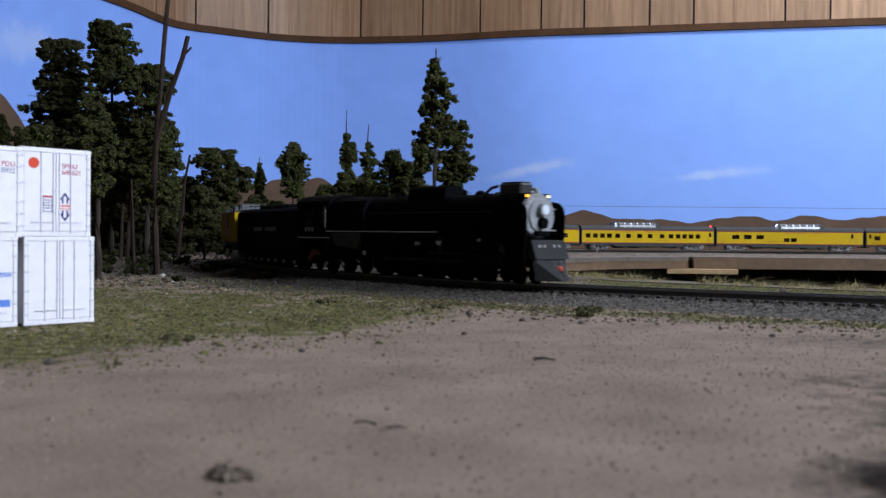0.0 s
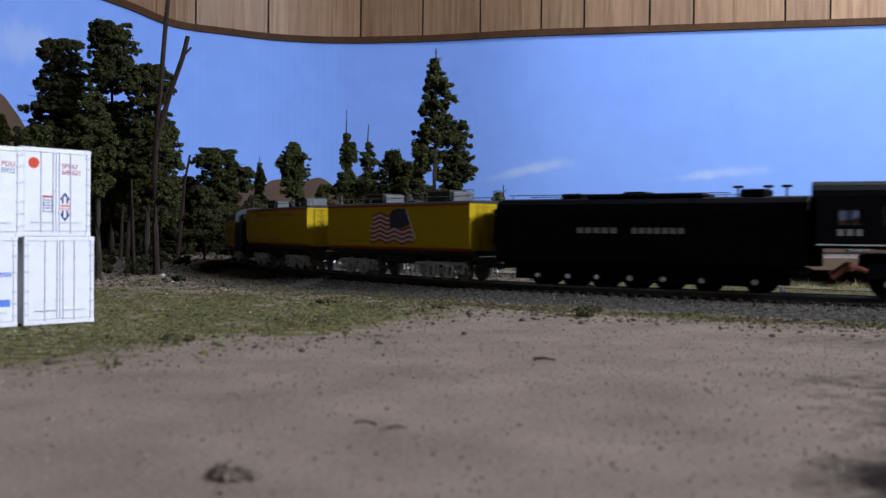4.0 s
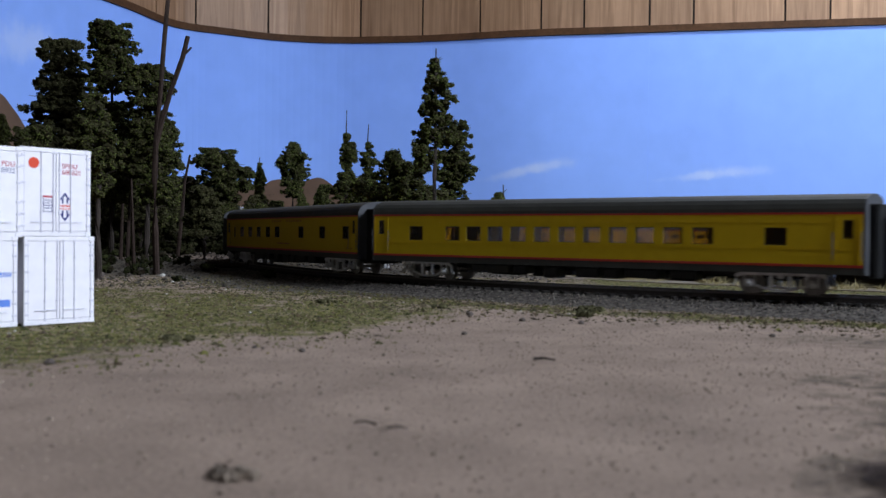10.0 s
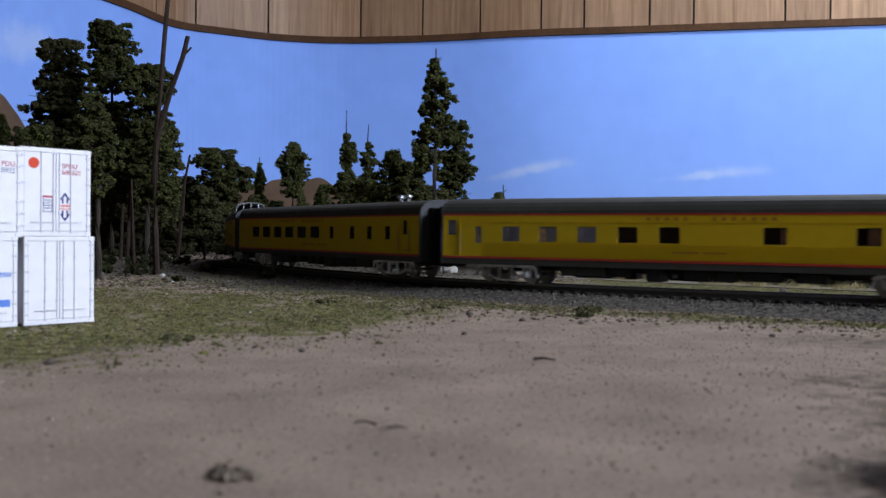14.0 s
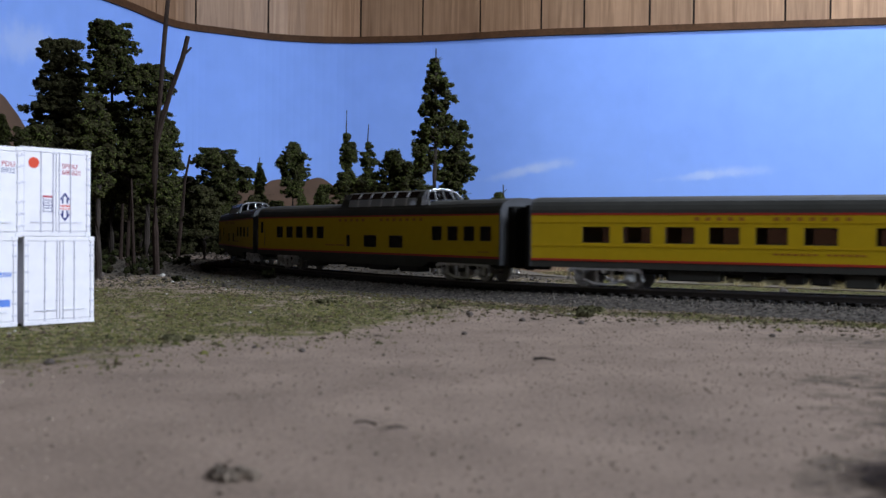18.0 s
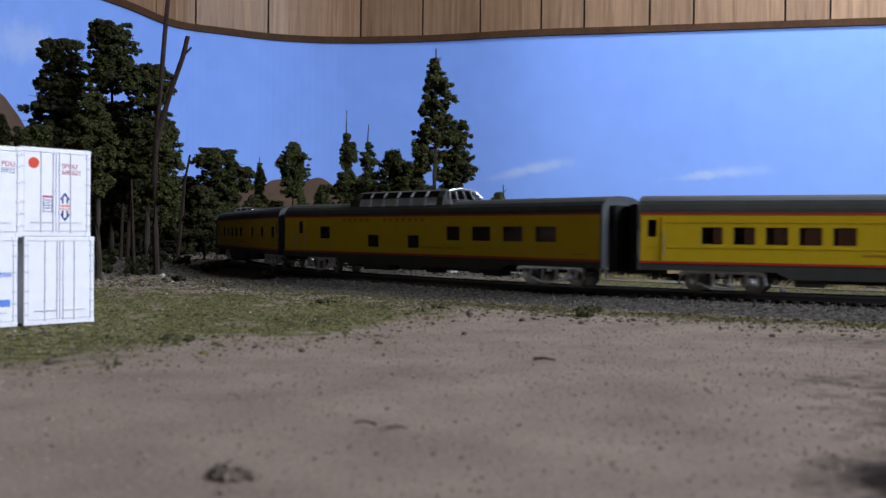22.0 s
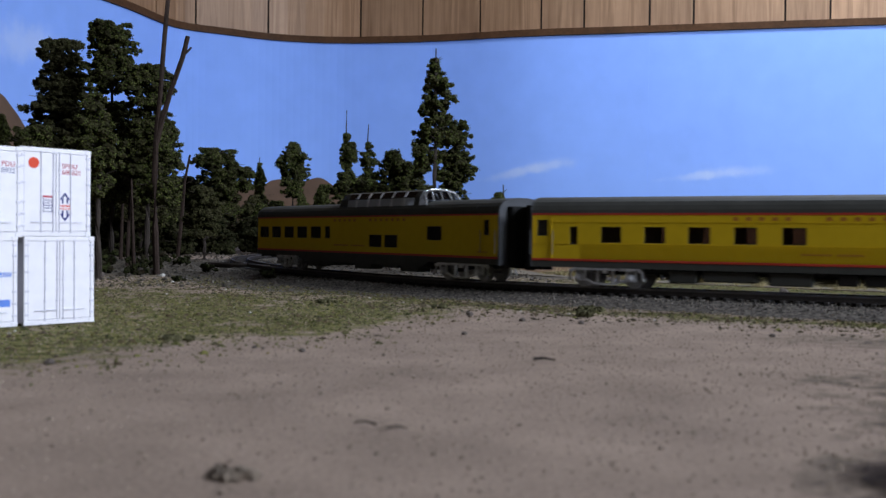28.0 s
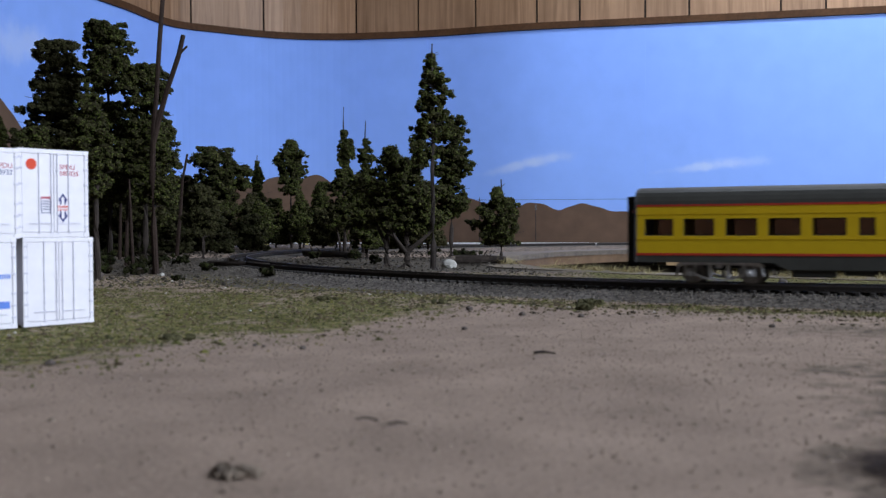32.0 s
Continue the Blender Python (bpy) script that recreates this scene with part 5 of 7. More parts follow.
    # running boards with a white edge
    for s in (-1, 1):
        bm = B()
        box(bm, -88, 99, *sorted((s * 12.5, s * 15.6)), 27.7, 28.6)
        part("running_board", bm, BLACK, t)
        bm = B()
        box(bm, -88, 31, *sorted((s * 15.58, s * 15.8)), 28.35, 28.85)
        box(bm, -119, -80, *sorted((s * 16.45, s * 16.65)), 23.9, 24.4)
        part("edge_line", bm, WHITE_LINE, t, "thin white edge line")
        bm = B()
        rod(bm, (-40, s * 13.9, 40.5), (92, s * 13.6, 40.5), 0.3, n=6)
        part("handrail", bm, DARK_METAL, t)
        bm = B()
        rod(bm, (56, s * 14.2, 12.8), (86, s * 14.2, 12.8), 4.8, n=20)
        rod(bm, (58, s * 14.2, 20.2), (84, s * 14.2, 20.2), 3.2, n=18)
        box(bm, 60, 82, *sorted((s * 8, s * 13.6)), 11, 24, 1)
        part("cylinder", bm, BLACK, t)
        bm = B()
        box(bm, 20, 58, *sorted((s * 13.4, s * 14.6)), 15.2, 16.6, 0.3)
        box(bm, 30, 34, *sorted((s * 12.6, s * 14.8)), 16, 26, 0.6)
        part("crosshead_guide", bm, DARK_METAL, t)
        bm = B()
        box(bm, 8, 13, *sorted((s * 13.6, s * 15)), 20.4, 22.6, 0.8)
        part("valve_gear_link", bm, SILVER, t)
        # added bright plate in place of the lit gap between the valve gear
        bm = B()
        prism(bm, [(28.6, 23.2), (34, 23.2), (32.2, 20.6), (30.4, 20.6)], *sorted((s * 14.6, s * 15.2)), "y")
        part("crosshead_guide", bm, SILVER, t, "bright plate standing in for a lit gap in the valve gear")
    # cab
    for s in (-1, 1):
        bm = B()
        holed(bm, -119, -85, 24.2, 47, [(-109.5, -104.6, 33.5, 41), (-104, -99, 33.5, 41), (-90.6, -87.6, 33.5, 41.5)], s * 16.4, s * 15.4)
        part("cab_side", bm, BLACK, t)
        for h in ((-109.5, -104.6, 33.5, 41), (-104, -99, 33.5, 41), (-90.6, -87.6, 33.5, 41.5)):
            pane(t, *h, s * 15.9)
        letters(t, -110, -98, 28.4, 31.4, s * 16.46, 3, CREAM, fill=0.66, label="pale cream number bar")
        bm = B()
        prism(bm, [(-86.2, 31), (-84.8, 31), (-84.8, 44), (-86.2, 46)], *sorted((s * 16.4, s * 16.7)), "y")
        part("cab_edge", bm, SMOKEBOX, t, "bright cab front edge")
        bm = B()
        rod(bm, (-112, s * 11, 9), (-104, s * 12, 15), 1.5, n=10)
        rod(bm, (-104, s * 12, 15), (-97, s * 12, 12), 1.2, n=10)
        ball(bm, (-104, s * 12, 14), 2.4)
        part("injector", bm, RUST, t, "red-brown injector and pipe")
        bm = B()
        box(bm, -46.5, -43.5, *sorted((s * 12.4, s * 13.6)), 13, 16, 0.4)
        part("sander_valve", bm, SILVER, t)
        bm = B()
        ball(bm, (66, s * 14.4, 24), 1.4)
        part("relief_valve", bm, SILVER, t)
    bm = B()
    prism(bm, [(16.6, 46.6), (15.6, 49.4), (11.6, 52), (6, 53.6), (0, 54.2), (-6, 53.6), (-11.6, 52), (-15.6, 49.4), (-16.6, 46.6), (-15.6, 46.6), (-11, 50.8), (0, 53), (11, 50.8), (15.6, 46.6)], -121, -81)
    part("cab_roof", bm, BLACK, t)
    bm = B()
    box(bm, -87, -85, -15.4, 15.4, 24, 48, 0.4)
    part("cab_front", bm, BLACK, t)
    bm = B()
    box(bm, -119, -82, -15.4, 15.4, 22.4, 24.2, 0.3)
    part("cab_floor", bm, BLACK, t)
    # pilot and frame
    bm = B()
    prism(bm, [(99, 24.6), (106, 24.6), (110, 14), (99, 14)], -13.5, 13.5, "y")
    part("pilot_deck", bm, PILOT_GREY, t)
    bm = B()
    v = [bm.verts.new(Vector(q) * MM) for q in ((107, -13.5, 14), (107, 13.5, 14), (113, 4, 13), (113, -4, 13), (109, -13, 2.2), (109, 13, 2.2), (120, 3.4, 2.2), (120, -3.4, 2.2))]
    for f in ((0, 1, 2, 3), (4, 7, 6, 5), (0, 3, 7, 4), (3, 2, 6, 7), (2, 1, 5, 6), (1, 0, 4, 5)):
        bm.faces.new([v[i] for i in f])
    bmesh.ops.recalc_face_normals(bm, faces=bm.faces[:])
    part("pilot", bm, PILOT_GREY, t, "cowcatcher pilot, its black greyed for the light on it")
    bm = B()
    for k in range(-4, 5):
        rod(bm, (113.5 - abs(k) * 0.9, k * 1.4, 12.6), (119.6 - abs(k) * 1.9, k * 1.4, 2.8), 0.35, n=6)
    part("pilot_bar", bm, PILOT_GREY, t)
    bm = B()
    ball(bm, (114.6, 0, 8.6), 2.2, (1.1, 1, 1))
    part("coupler_cover", bm, RED, t, "dull red coupler cover")
    bm = B()
    for y in (-8, -4, 4, 8):
        box(bm, 106.6, 107.6, y - 0.8, y + 0.8, 19, 22, 0.2)
    part("step_plate", bm, SILVER, t)
    bm = B()
    box(bm, -100, 100, -5.4, 5.4, 10, 20, 0.8)
    box(bm, -46, 96, -9.5, 9.5, 19, 29, 0.8)
    part("main_frame", bm, BLACK, t)
    for s in (-1, 1):
        bm = B()
        prism(bm, [(-98, 13), (-96, 15.4), (-58, 15.4), (-56, 11), (-60, 8.4), (-68, 9.6), (-78, 8), (-88, 9.6), (-96, 8.4)], *sorted((s * 10.4, s * 12.2)), "y")
        for x in (-88, -68.5):
            rod(bm, (x, s * 12, 6.2), (x, s * 13, 6.2), 2.6, 2.2, n=14)
        part("trailing_frame", bm, BLACK, t)
        for x in (-88, -68.5):
            bm = B()
            rod(bm, (x, s * 13, 6.2), (x, s * 13.8, 6.2), 1.7, 1.2, n=14)
            part("journal_cap", bm, SILVER, t, "bright journal cap")
    for x in (-88, -68.5):
        wheelset(t, x, 6.2, wheels, material=BLACK)
    for x in (68, 91):
        wheelset(t, x, 5.3, wheels, material=BLACK)

    def axle(bm):
        rod(bm, (0, -10, 0), (0, 10, 0), 1.4, n=10)

    def tyre(side):
        def make(bm):
            outline = [(11.4, 7.0), (11.4, 8.9), (9.9, 8.9), (9.9, 6.5), (12.1, 6.4), (12.1, 7.0)]
            vs = [[bm.verts.new((math.cos(a) * q * MM, side * y * MM, math.sin(a) * q * MM)) for q, y in outline] for a in (k * math.tau / 36 for k in range(36))]
            for k in range(36):
                for i in range(6):
                    bm.faces.new((vs[k][i], vs[k][(i + 1) % 6], vs[(k + 1) % 36][(i + 1) % 6], vs[(k + 1) % 36][i]))
            bmesh.ops.recalc_face_normals(bm, faces=bm.faces[:])
        return make

    def disc(side):
        def make(bm):
            ring = [(10.0, 8.0), (8.6, 8.5), (7.4, 7.9), (4.4, 7.9), (3.2, 8.9), (0.02, 9.3)]
            vs = [[bm.verts.new((math.cos(a) * q * MM, side * (y - (0.35 if i in (2, 3) and k % 6 < 3 else 0)) * MM, math.sin(a) * q * MM)) for i, (q, y) in enumerate(ring)] for k, a in enumerate(k * math.tau / 36 for k in range(36))]
            for k in range(36):
                for i in range(5):
                    bm.faces.new((vs[k][i], vs[k][i + 1], vs[(k + 1) % 36][i + 1], vs[(k + 1) % 36][i]))
            bmesh.ops.recalc_face_normals(bm, faces=bm.faces[:])
        return make

    def pin(side):
        return lambda bm: rod(bm, (4.2, side * 8, 0), (4.2, side * 10.6, 0), 1.2, n=10)

    def weight(side):
        return lambda bm: prism(bm, [(-9.8, -4), (-6, -7.6), (-4, -4.5), (-4, 4.5), (-6, 7.6), (-9.8, 4)], *sorted((side * 7.6, side * 8.8)), "y")
    drivers = (-29, -3.5, 22, 47.5)
    for x in drivers:
        ob = part("driving_axle", cached("driving_axle", axle, BLACK), None, t)
        for q in (-1, 1):
            part("tyre", cached(f"driver_tyre{q}", tyre(q), BLACK), None, ob)
            part("wheel_disc", cached(f"driver_disc{q}", disc(q), BLACK), None, ob)
            part("crank_pin", cached(f"crank_pin{q}", pin(q), DARK_METAL), None, ob)
            part("counterweight", cached(f"counterweight{q}", weight(q), BLACK), None, ob)
        ob.location = (x * MM, 0, 11.4 * MM)
        wheels.append((ob, 11.4 * MM, Vector((x * MM, 0, 11.4 * MM))))
    for s in (-1, 1):
        bm = B()
        y = s * 10.4
        box(bm, drivers[0] - 2, drivers[-1] + 2, *sorted((y - 0.5, y + 0.5)), -0.8, 0.8, 0.3)
        for x in drivers:
            rod(bm, (x, y - 0.6, 0), (x, y + 0.7, 0), 1.7, n=12)
        ob = part("coupling_rod", bm, DARK_METAL, t)
        RODS.append((ob, 11.4 * MM, 4.2 * MM, 0.939 - 9 * SPEED))
    MOVERS.append((t, 0.939 - 9 * SPEED, 0.06, trucks, wheels))


locomotive()

# ---- containers ----
def lettering(text, size, material, parent, m, name="lettering"):
    cu = bpy.data.curves.new(name, "FONT")
    cu.body, cu.size, cu.extrude, cu.align_x = text, size * MM, 0.00004, "LEFT"
    tmp = bpy.data.objects.new(name, cu)
    scene.collection.objects.link(tmp)
    dg = bpy.context.evaluated_depsgraph_get()
    me = bpy.data.meshes.new_from_object(tmp.evaluated_get(dg))
    bpy.data.objects.remove(tmp)
    me.materials.clear()
    me.materials.append(material)
    ob = part(name, me, None, parent)
    ob.matrix_local = m
    return ob


HINGE = mat("grey_hinge_metal", (0.70, 0.69, 0.77), 0.5, 0.2, vary=0.15, scale=120)
W, H_C, LEN = 28.0, 33.2, 139.0


def container(label, m, upper, disc=None, code=None, arrows=None, panel=False, blue=False):
    t = thing("shipping_container", label, "container", "stacked containers", m)
    bm = B()
    box(bm, 0.5, W - 0.5, 1.2, LEN - 0.5, 0.6, H_C - 0.5)
    part("body", bm, WHITE_PAINT, t)
    for i, (x0, x1) in enumerate(((1.6, W / 2 - 0.12), (W / 2 + 0.12, W - 1.6))):
        bm = B()
        box(bm, x0, x1, 0.35, 1.2, 2.0, H_C - 1.8, 0.12)
        part("door_leaf", bm, WHITE_PAINT, t)
    for x in (8.1, 12.9, 15.3, 19.8):
        bm = B()
        rod(bm, (x, 0.05, 1.6), (x, 0.05, H_C - 1.4), 0.2, n=8)
        for z in (1.7, 9, 17, 25, H_C - 1.6):
            box(bm, x - 0.4, x + 0.4, -0.2, 0.4, z - 0.25, z + 0.25)
        part("lock_rod", bm, HINGE, t, "pale grey door lock rod")
    for x0, x1 in ((4.2, 8.4), (8.8, 12.9), (15.4, 19.4), (19.8, 24.0)):
        bm = B()
        box(bm, x0, x1, -0.3, 0.2, 5.2, 5.55)
        part("door_handle", bm, HINGE, t)
    for x in (1.1, W - 1.1):
        for z in (4, 8.4, 12.8, 20, 26, 30):
            bm = B()
            box(bm, x - 0.8, x + 0.8, -0.1, 0.6, z - 0.4, z + 0.4, 0.1)
            part("hinge", bm, HINGE, t)
    bm = B()
    for x0, x1 in ((0, 1.5), (W - 1.5, W)):
        box(bm, x0, x1, 0.1, 1.8, 0, H_C, 0.2)
    box(bm, 1.5, W - 1.5, 0.1, 1.8, 0, 1.8, 0.15)
    box(bm, 1.5, W - 1.5, 0.1, 1.8, H_C - 1.7, H_C, 0.15)
    part("end_frame", bm, WHITE_PAINT, t)
    for x in (0, W - 2.2):
        for z in (0, H_C - 1.6):
            for y in (-0.08, LEN - 2):
                bm = B()
                box(bm, x - 0.05, x + 2.25, y, y + 2.1, z - 0.02 if z else 0, z + 1.62, 0.15)
                part("corner_casting", bm, WHITE_PAINT, t)
    if disc:
        bm = B()
        rod(bm, (disc, 0.33, 27.4), (disc, 0.18, 27.4), 2.05, n=40)
        part("disc_decal", bm, ORANGE_RED, t, "orange-red disc decal")
    if code:
        for j, (txt, mt) in enumerate(code):
            lettering(txt, 2.6, mt, t, pose((16.3 if disc else 20.6) * MM, 0.3 * MM, (25.9 - j * 2.4) * MM, rx=90))
    if arrows:
        for up in (1, -1):
            bm = B()
            z = 11.2
            o = [(0, 5.5), (2.1, 2.7), (1.2, 2.7), (1.2, 1.3), (-1.2, 1.3), (-1.2, 2.7), (-2.1, 2.7)]
            i_ = [(0, 4.4), (0.95, 3.25), (0.6, 3.25), (0.6, 1.3), (-0.6, 1.3), (-0.6, 3.25), (-0.95, 3.25)]
            n = len(o)
            vo = [bm.verts.new(((arrows + a) * MM, 0.25 * MM, (z + up * b) * MM)) for a, b in o]
            vi = [bm.verts.new(((arrows + a) * MM, 0.25 * MM, (z + up * b) * MM)) for a, b in i_]
            for k in range(n):
                if k != 3:
                    bm.faces.new((vo[k], vo[(k + 1) % n], vi[(k + 1) % n], vi[k]))
            r = bmesh.ops.extrude_face_region(bm, geom=bm.faces[:])
            for v in r["geom"]:
                if isinstance(v, bmesh.types.BMVert):
                    v.co.y += 0.00008
            bmesh.ops.recalc_face_normals(bm, faces=bm.faces[:])
            part("arrow_decal", bm, BLUE_DECAL, t, "dark blue arrow decal")
        letters(t, arrows - 2.2, arrows + 2.2, 11.2, 12.0, 0.25, 5, ORANGE_RED)
        letters(t, arrows - 2.2, arrows + 2.2, 10.2, 10.7, 0.25, 4, ORANGE_RED)
    if panel:
        bm = B()
        box(bm, 8.9, 12.5, 0.2, 0.33, 14.6, 15.3)
        part("label_header", bm, MAROON, t)
        bm = B()
        for q in ((8.9, 9.1, 9.4, 14.6), (12.3, 12.5, 9.4, 14.6), (8.9, 12.5, 9.2, 9.4)):
            box(bm, q[0], q[1], 0.2, 0.33, q[2], q[3])
        for z in (13.4, 12.4, 11.4, 10.4):
            letters(t, 9.5, 12.0, z, z + 0.4, 0.26, 6, BLUE_DECAL)
        part("label_lines", bm, BLUE_DECAL, t)
    if blue:
        letters(t, 20.0, 26.0, 18.4, 20.0, 0.25, 7, PALE_BLUE)
        letters(t, 8, 18.0, 18.4, 20.0, 0.25, 8, PALE_BLUE)
        bm = B()
        box(bm, 20.2, 25.4, 0.2, 0.33, 7.4, 10.0)
        box(bm, 6.2, 15.4, 0.2, 0.33, 7.4, 10.0)
        part("decal_block", bm, PALE_BLUE, t, "pale blue decal block")
    return t


def frame_at(x, y, z):
    ax = Vector((18.5, 21.0, 0)).normalized()
    ay = Vector((-ax.y, ax.x, 0))
    m = Matrix(((ax.x, ay.x, 0, x * MM), (ax.y, ay.y, 0, y * MM), (0, 0, 1, z * MM), (0, 0, 0, 1)))
    return m


AX = Vector((18.5, 21.0)).normalized()
G0 = 0.3
container("white shipping container on the turf, plain ribbed doors", frame_at(-154.8, 362.4, G0), False)
container("white shipping container with orange-red disc, stacked on another", frame_at(-155.9, 361.2, G0 + H_C + 0.1), True, disc=5.3, code=(("SPDU", MAROON), ("680025", MAROON)), arrows=17.6, panel=True)
lx, ly = -154.8 - AX.x * 30.4, 362.4 - AX.y * 30.4
container("white shipping container with pale blue decals on the turf", frame_at(lx, ly, G0), False, blue=True)
container("white shipping container with blue arrow decal, stacked on another", frame_at(lx + 0.9, ly + 1.0, G0 + H_C - 0.3), True, code=(("PDU", MAROON), ("0932", BLUE_DECAL)), arrows=18.0)

# ---- trees ----
def ico(sub):
    bm = bmesh.new()
    bmesh.ops.create_icosphere(bm, subdivisions=sub, radius=1.0)
    v = np.array([q.co[:] for q in bm.verts])
    f = np.array([[q.index for q in p.verts] for p in bm.faces])
    bm.free()
    return v, f


ICO_V, ICO_F = ico(2)
RNG = np.random.default_rng(11)
CLUMP_SHAPES = [ICO_V * RNG.uniform(0.45, 1.25, (len(ICO_V), 1)) for _ in range(10)]


def clump_mesh(name, centres, radii, material, leaves=34, inner=None, flat=0.8, leaf=1.45, core=0.88):
    """Many ragged foam clumps, coloured dark for inner shade, set with small folded leaves, as one crown."""
    vs, fs, mi, off = [], [], [], 0
    for c, r in zip(centres, radii):
        q = Euler(RNG.uniform(0, 6.28, 3)).to_matrix()
        v = CLUMP_SHAPES[RNG.integers(10)] @ np.array(q).T * r * core * np.array((1, 1, flat)) * RNG.uniform(0.75, 1.2, 3) + c
        vs.append(v)
        fs.append(ICO_F + off)
        mi.append(np.ones(len(ICO_F), int))
        off += len(v)
        d = RNG.normal(size=(leaves, 3))
        d /= np.linalg.norm(d, axis=1)[:, None]
        p = c + d * r * RNG.uniform(0.5, 1.12, (leaves, 1)) * np.array((1, 1, flat))
        nrm = d * 0.8 + RNG.normal(size=(leaves, 3)) * 0.45 + np.array((0, 0, 0.35))
        nrm /= np.linalg.norm(nrm, axis=1)[:, None]
        u = np.cross(nrm, RNG.normal(size=(leaves, 3)))
        u /= np.linalg.norm(u, axis=1)[:, None]
        w = np.cross(nrm, u)
        s = leaf * RNG.uniform(0.55, 1.25, (leaves, 1))
        quad = np.stack((p - u * s, p + w * s * 0.6 - nrm * s * 0.25, p + u * s, p - w * s * 0.6 - nrm * s * 0.25), 1)
        vs.append(quad.reshape(-1, 3))
        k = np.arange(leaves)[:, None] * 4 + off
        fs.append(np.concatenate((k + np.array((0, 2, 1)), k + np.array((0, 3, 2)))))
        mi.append(np.zeros(leaves * 2, int))
        off += leaves * 4
    v, f = np.concatenate(vs) * MM, np.concatenate(fs)
    me = bpy.data.meshes.new(name)
    me.from_pydata(v.tolist(), [], f.tolist())
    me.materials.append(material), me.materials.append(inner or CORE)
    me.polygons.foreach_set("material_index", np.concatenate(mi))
    return me


def limb(bm, pts, r0, r1, n=7):
    """One tapered tube through the points."""
    pts = [Vector(p) for p in pts]
    k = len(pts) - 1
    rings = []
    for i, p in enumerate(pts):
        d = (pts[min(k, i + 1)] - pts[max(0, i - 1)]).normalized()
        q = d.to_track_quat("Z", "Y").to_matrix()
        r = r0 + (r1 - r0) * i / k
        rings.append([bm.verts.new((p + q @ Vector((math.cos(a) * r, math.sin(a) * r, 0)) * (1 + 0.12 * math.sin(a * 3 + i))) * MM) for a in (j * math.tau / n for j in range(n))])
    for a, b in zip(rings, rings[1:]):
        for j in range(n):
            bm.faces.new((a[j], a[(j + 1) % n], b[(j + 1) % n], b[j]))
    bm.faces.new(rings[0][::-1]), bm.faces.new(rings[-1])


def wobble(p0, p1, n, amp, rnd):
    p0, p1 = Vector(p0), Vector(p1)
    out = [p0.lerp(p1, i / n) + Vector((rnd.uniform(-amp, amp), rnd.uniform(-amp, amp), 0)) * (0 if i in (0, n) else 1) for i in range(n + 1)]
    return out


def tree(label, x, y, crowns, top, trunk=2.4, seed=0, material=None, spire=0.0, stems=1, density=1.0, lean=0.0, size=1.0, bark=None, forks=(), push=0.0, leaf=1.35):
    """crowns: (z0, z1, radius at z0, radius at z1, sideways shift) bands of foliage, in millimetres above its foot."""
    rnd = random.Random(seed)
    material = material or FOLIAGE
    z = ground_z(x * MM, y * MM) - 0.0008
    t = thing("tree", label, "tree", "model trees", Matrix.Translation((x * MM, y * MM, z)))
    zmax = max(c[1] for c in crowns)
    bark = bark or BARK
    for s in range(stems):
        bm = B()
        tip = (lean + (rnd.uniform(-10, 10) if stems > 1 else 0), 0, (top if stems == 1 else zmax * 0.8))
        base = ((s - (stems - 1) / 2) * 4.0, 0, 0)
        limb(bm, wobble(base, tip, 9, 0.6 + (2 if stems > 1 else 0), rnd), trunk, 0.55 if spire else 0.7, 9)
        for a in range(4):
            ang = a * 1.6 + rnd.random()
            rod(bm, (base[0] + math.cos(ang) * trunk * 0.4, math.sin(ang) * trunk * 0.4, trunk), (base[0] + math.cos(ang) * trunk * 2.0, math.sin(ang) * trunk * 2.0, -0.6), trunk * 0.5, trunk * 0.25, 6)
        part("trunk", bm, bark, t)
    for pts, f0, f1 in forks:
        bm = B()
        limb(bm, pts, f0, f1, 8)
        part("fork", bm, bark, t)
    cs, rs = [], []
    bm = B()
    for z0, z1, r0, r1, shift in crowns:
        h = z1 - z0
        clump = (2.3 + 0.075 * max(r0, r1)) * size
        n = int(density * max(8, h * (r0 + r1) / 2 / (clump * clump) * 6.4))
        lobes = [(rnd.uniform(0, math.tau), rnd.random(), rnd.uniform(0.55, 0.95)) for _ in range(max(7, int(h / 6)))]
        for i in range(n):
            f = rnd.random()
            a = rnd.uniform(0, math.tau)
            q = (r0 + (r1 - r0) * f) * 0.92 * math.sqrt(rnd.uniform(0.02, 0.8))
            if i % 10 < 6:
                la, lf, lq = lobes[i % len(lobes)]
                f = min(1, max(0, lf + rnd.gauss(0, 0.10)))
                r = r0 + (r1 - r0) * f
                px, py = math.cos(la) * r * lq + rnd.gauss(0, 0.26) * r, math.sin(la) * r * lq + rnd.gauss(0, 0.26) * r
                a, q = math.atan2(py, px), min(1.25 * r, math.hypot(px, py))
            cz = z0 + f * h
            cs.append(np.array((shift + lean * cz / max(1, top) + q * math.cos(a), push + q * math.sin(a), cz)))
            rs.append(clump * rnd.uniform(0.6, 1.2))
            if i % 9 == 0:
                rod(bm, (lean * cz / max(1, top), 0, cz - 4), tuple(cs[-1]), 0.6, 0.3, 5)
        for k in range(3):
            a = rnd.uniform(0, math.tau)
            cz = z0 + rnd.random() * h
            rod(bm, (lean * cz / max(1, top), 0, cz), (shift + math.cos(a) * max(r0, r1), push + math.sin(a) * max(r0, r1), cz + 4), 0.45, 0.2, 5)
    part("branchwork", bm, bark, t)
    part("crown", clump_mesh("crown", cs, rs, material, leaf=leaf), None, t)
    return t


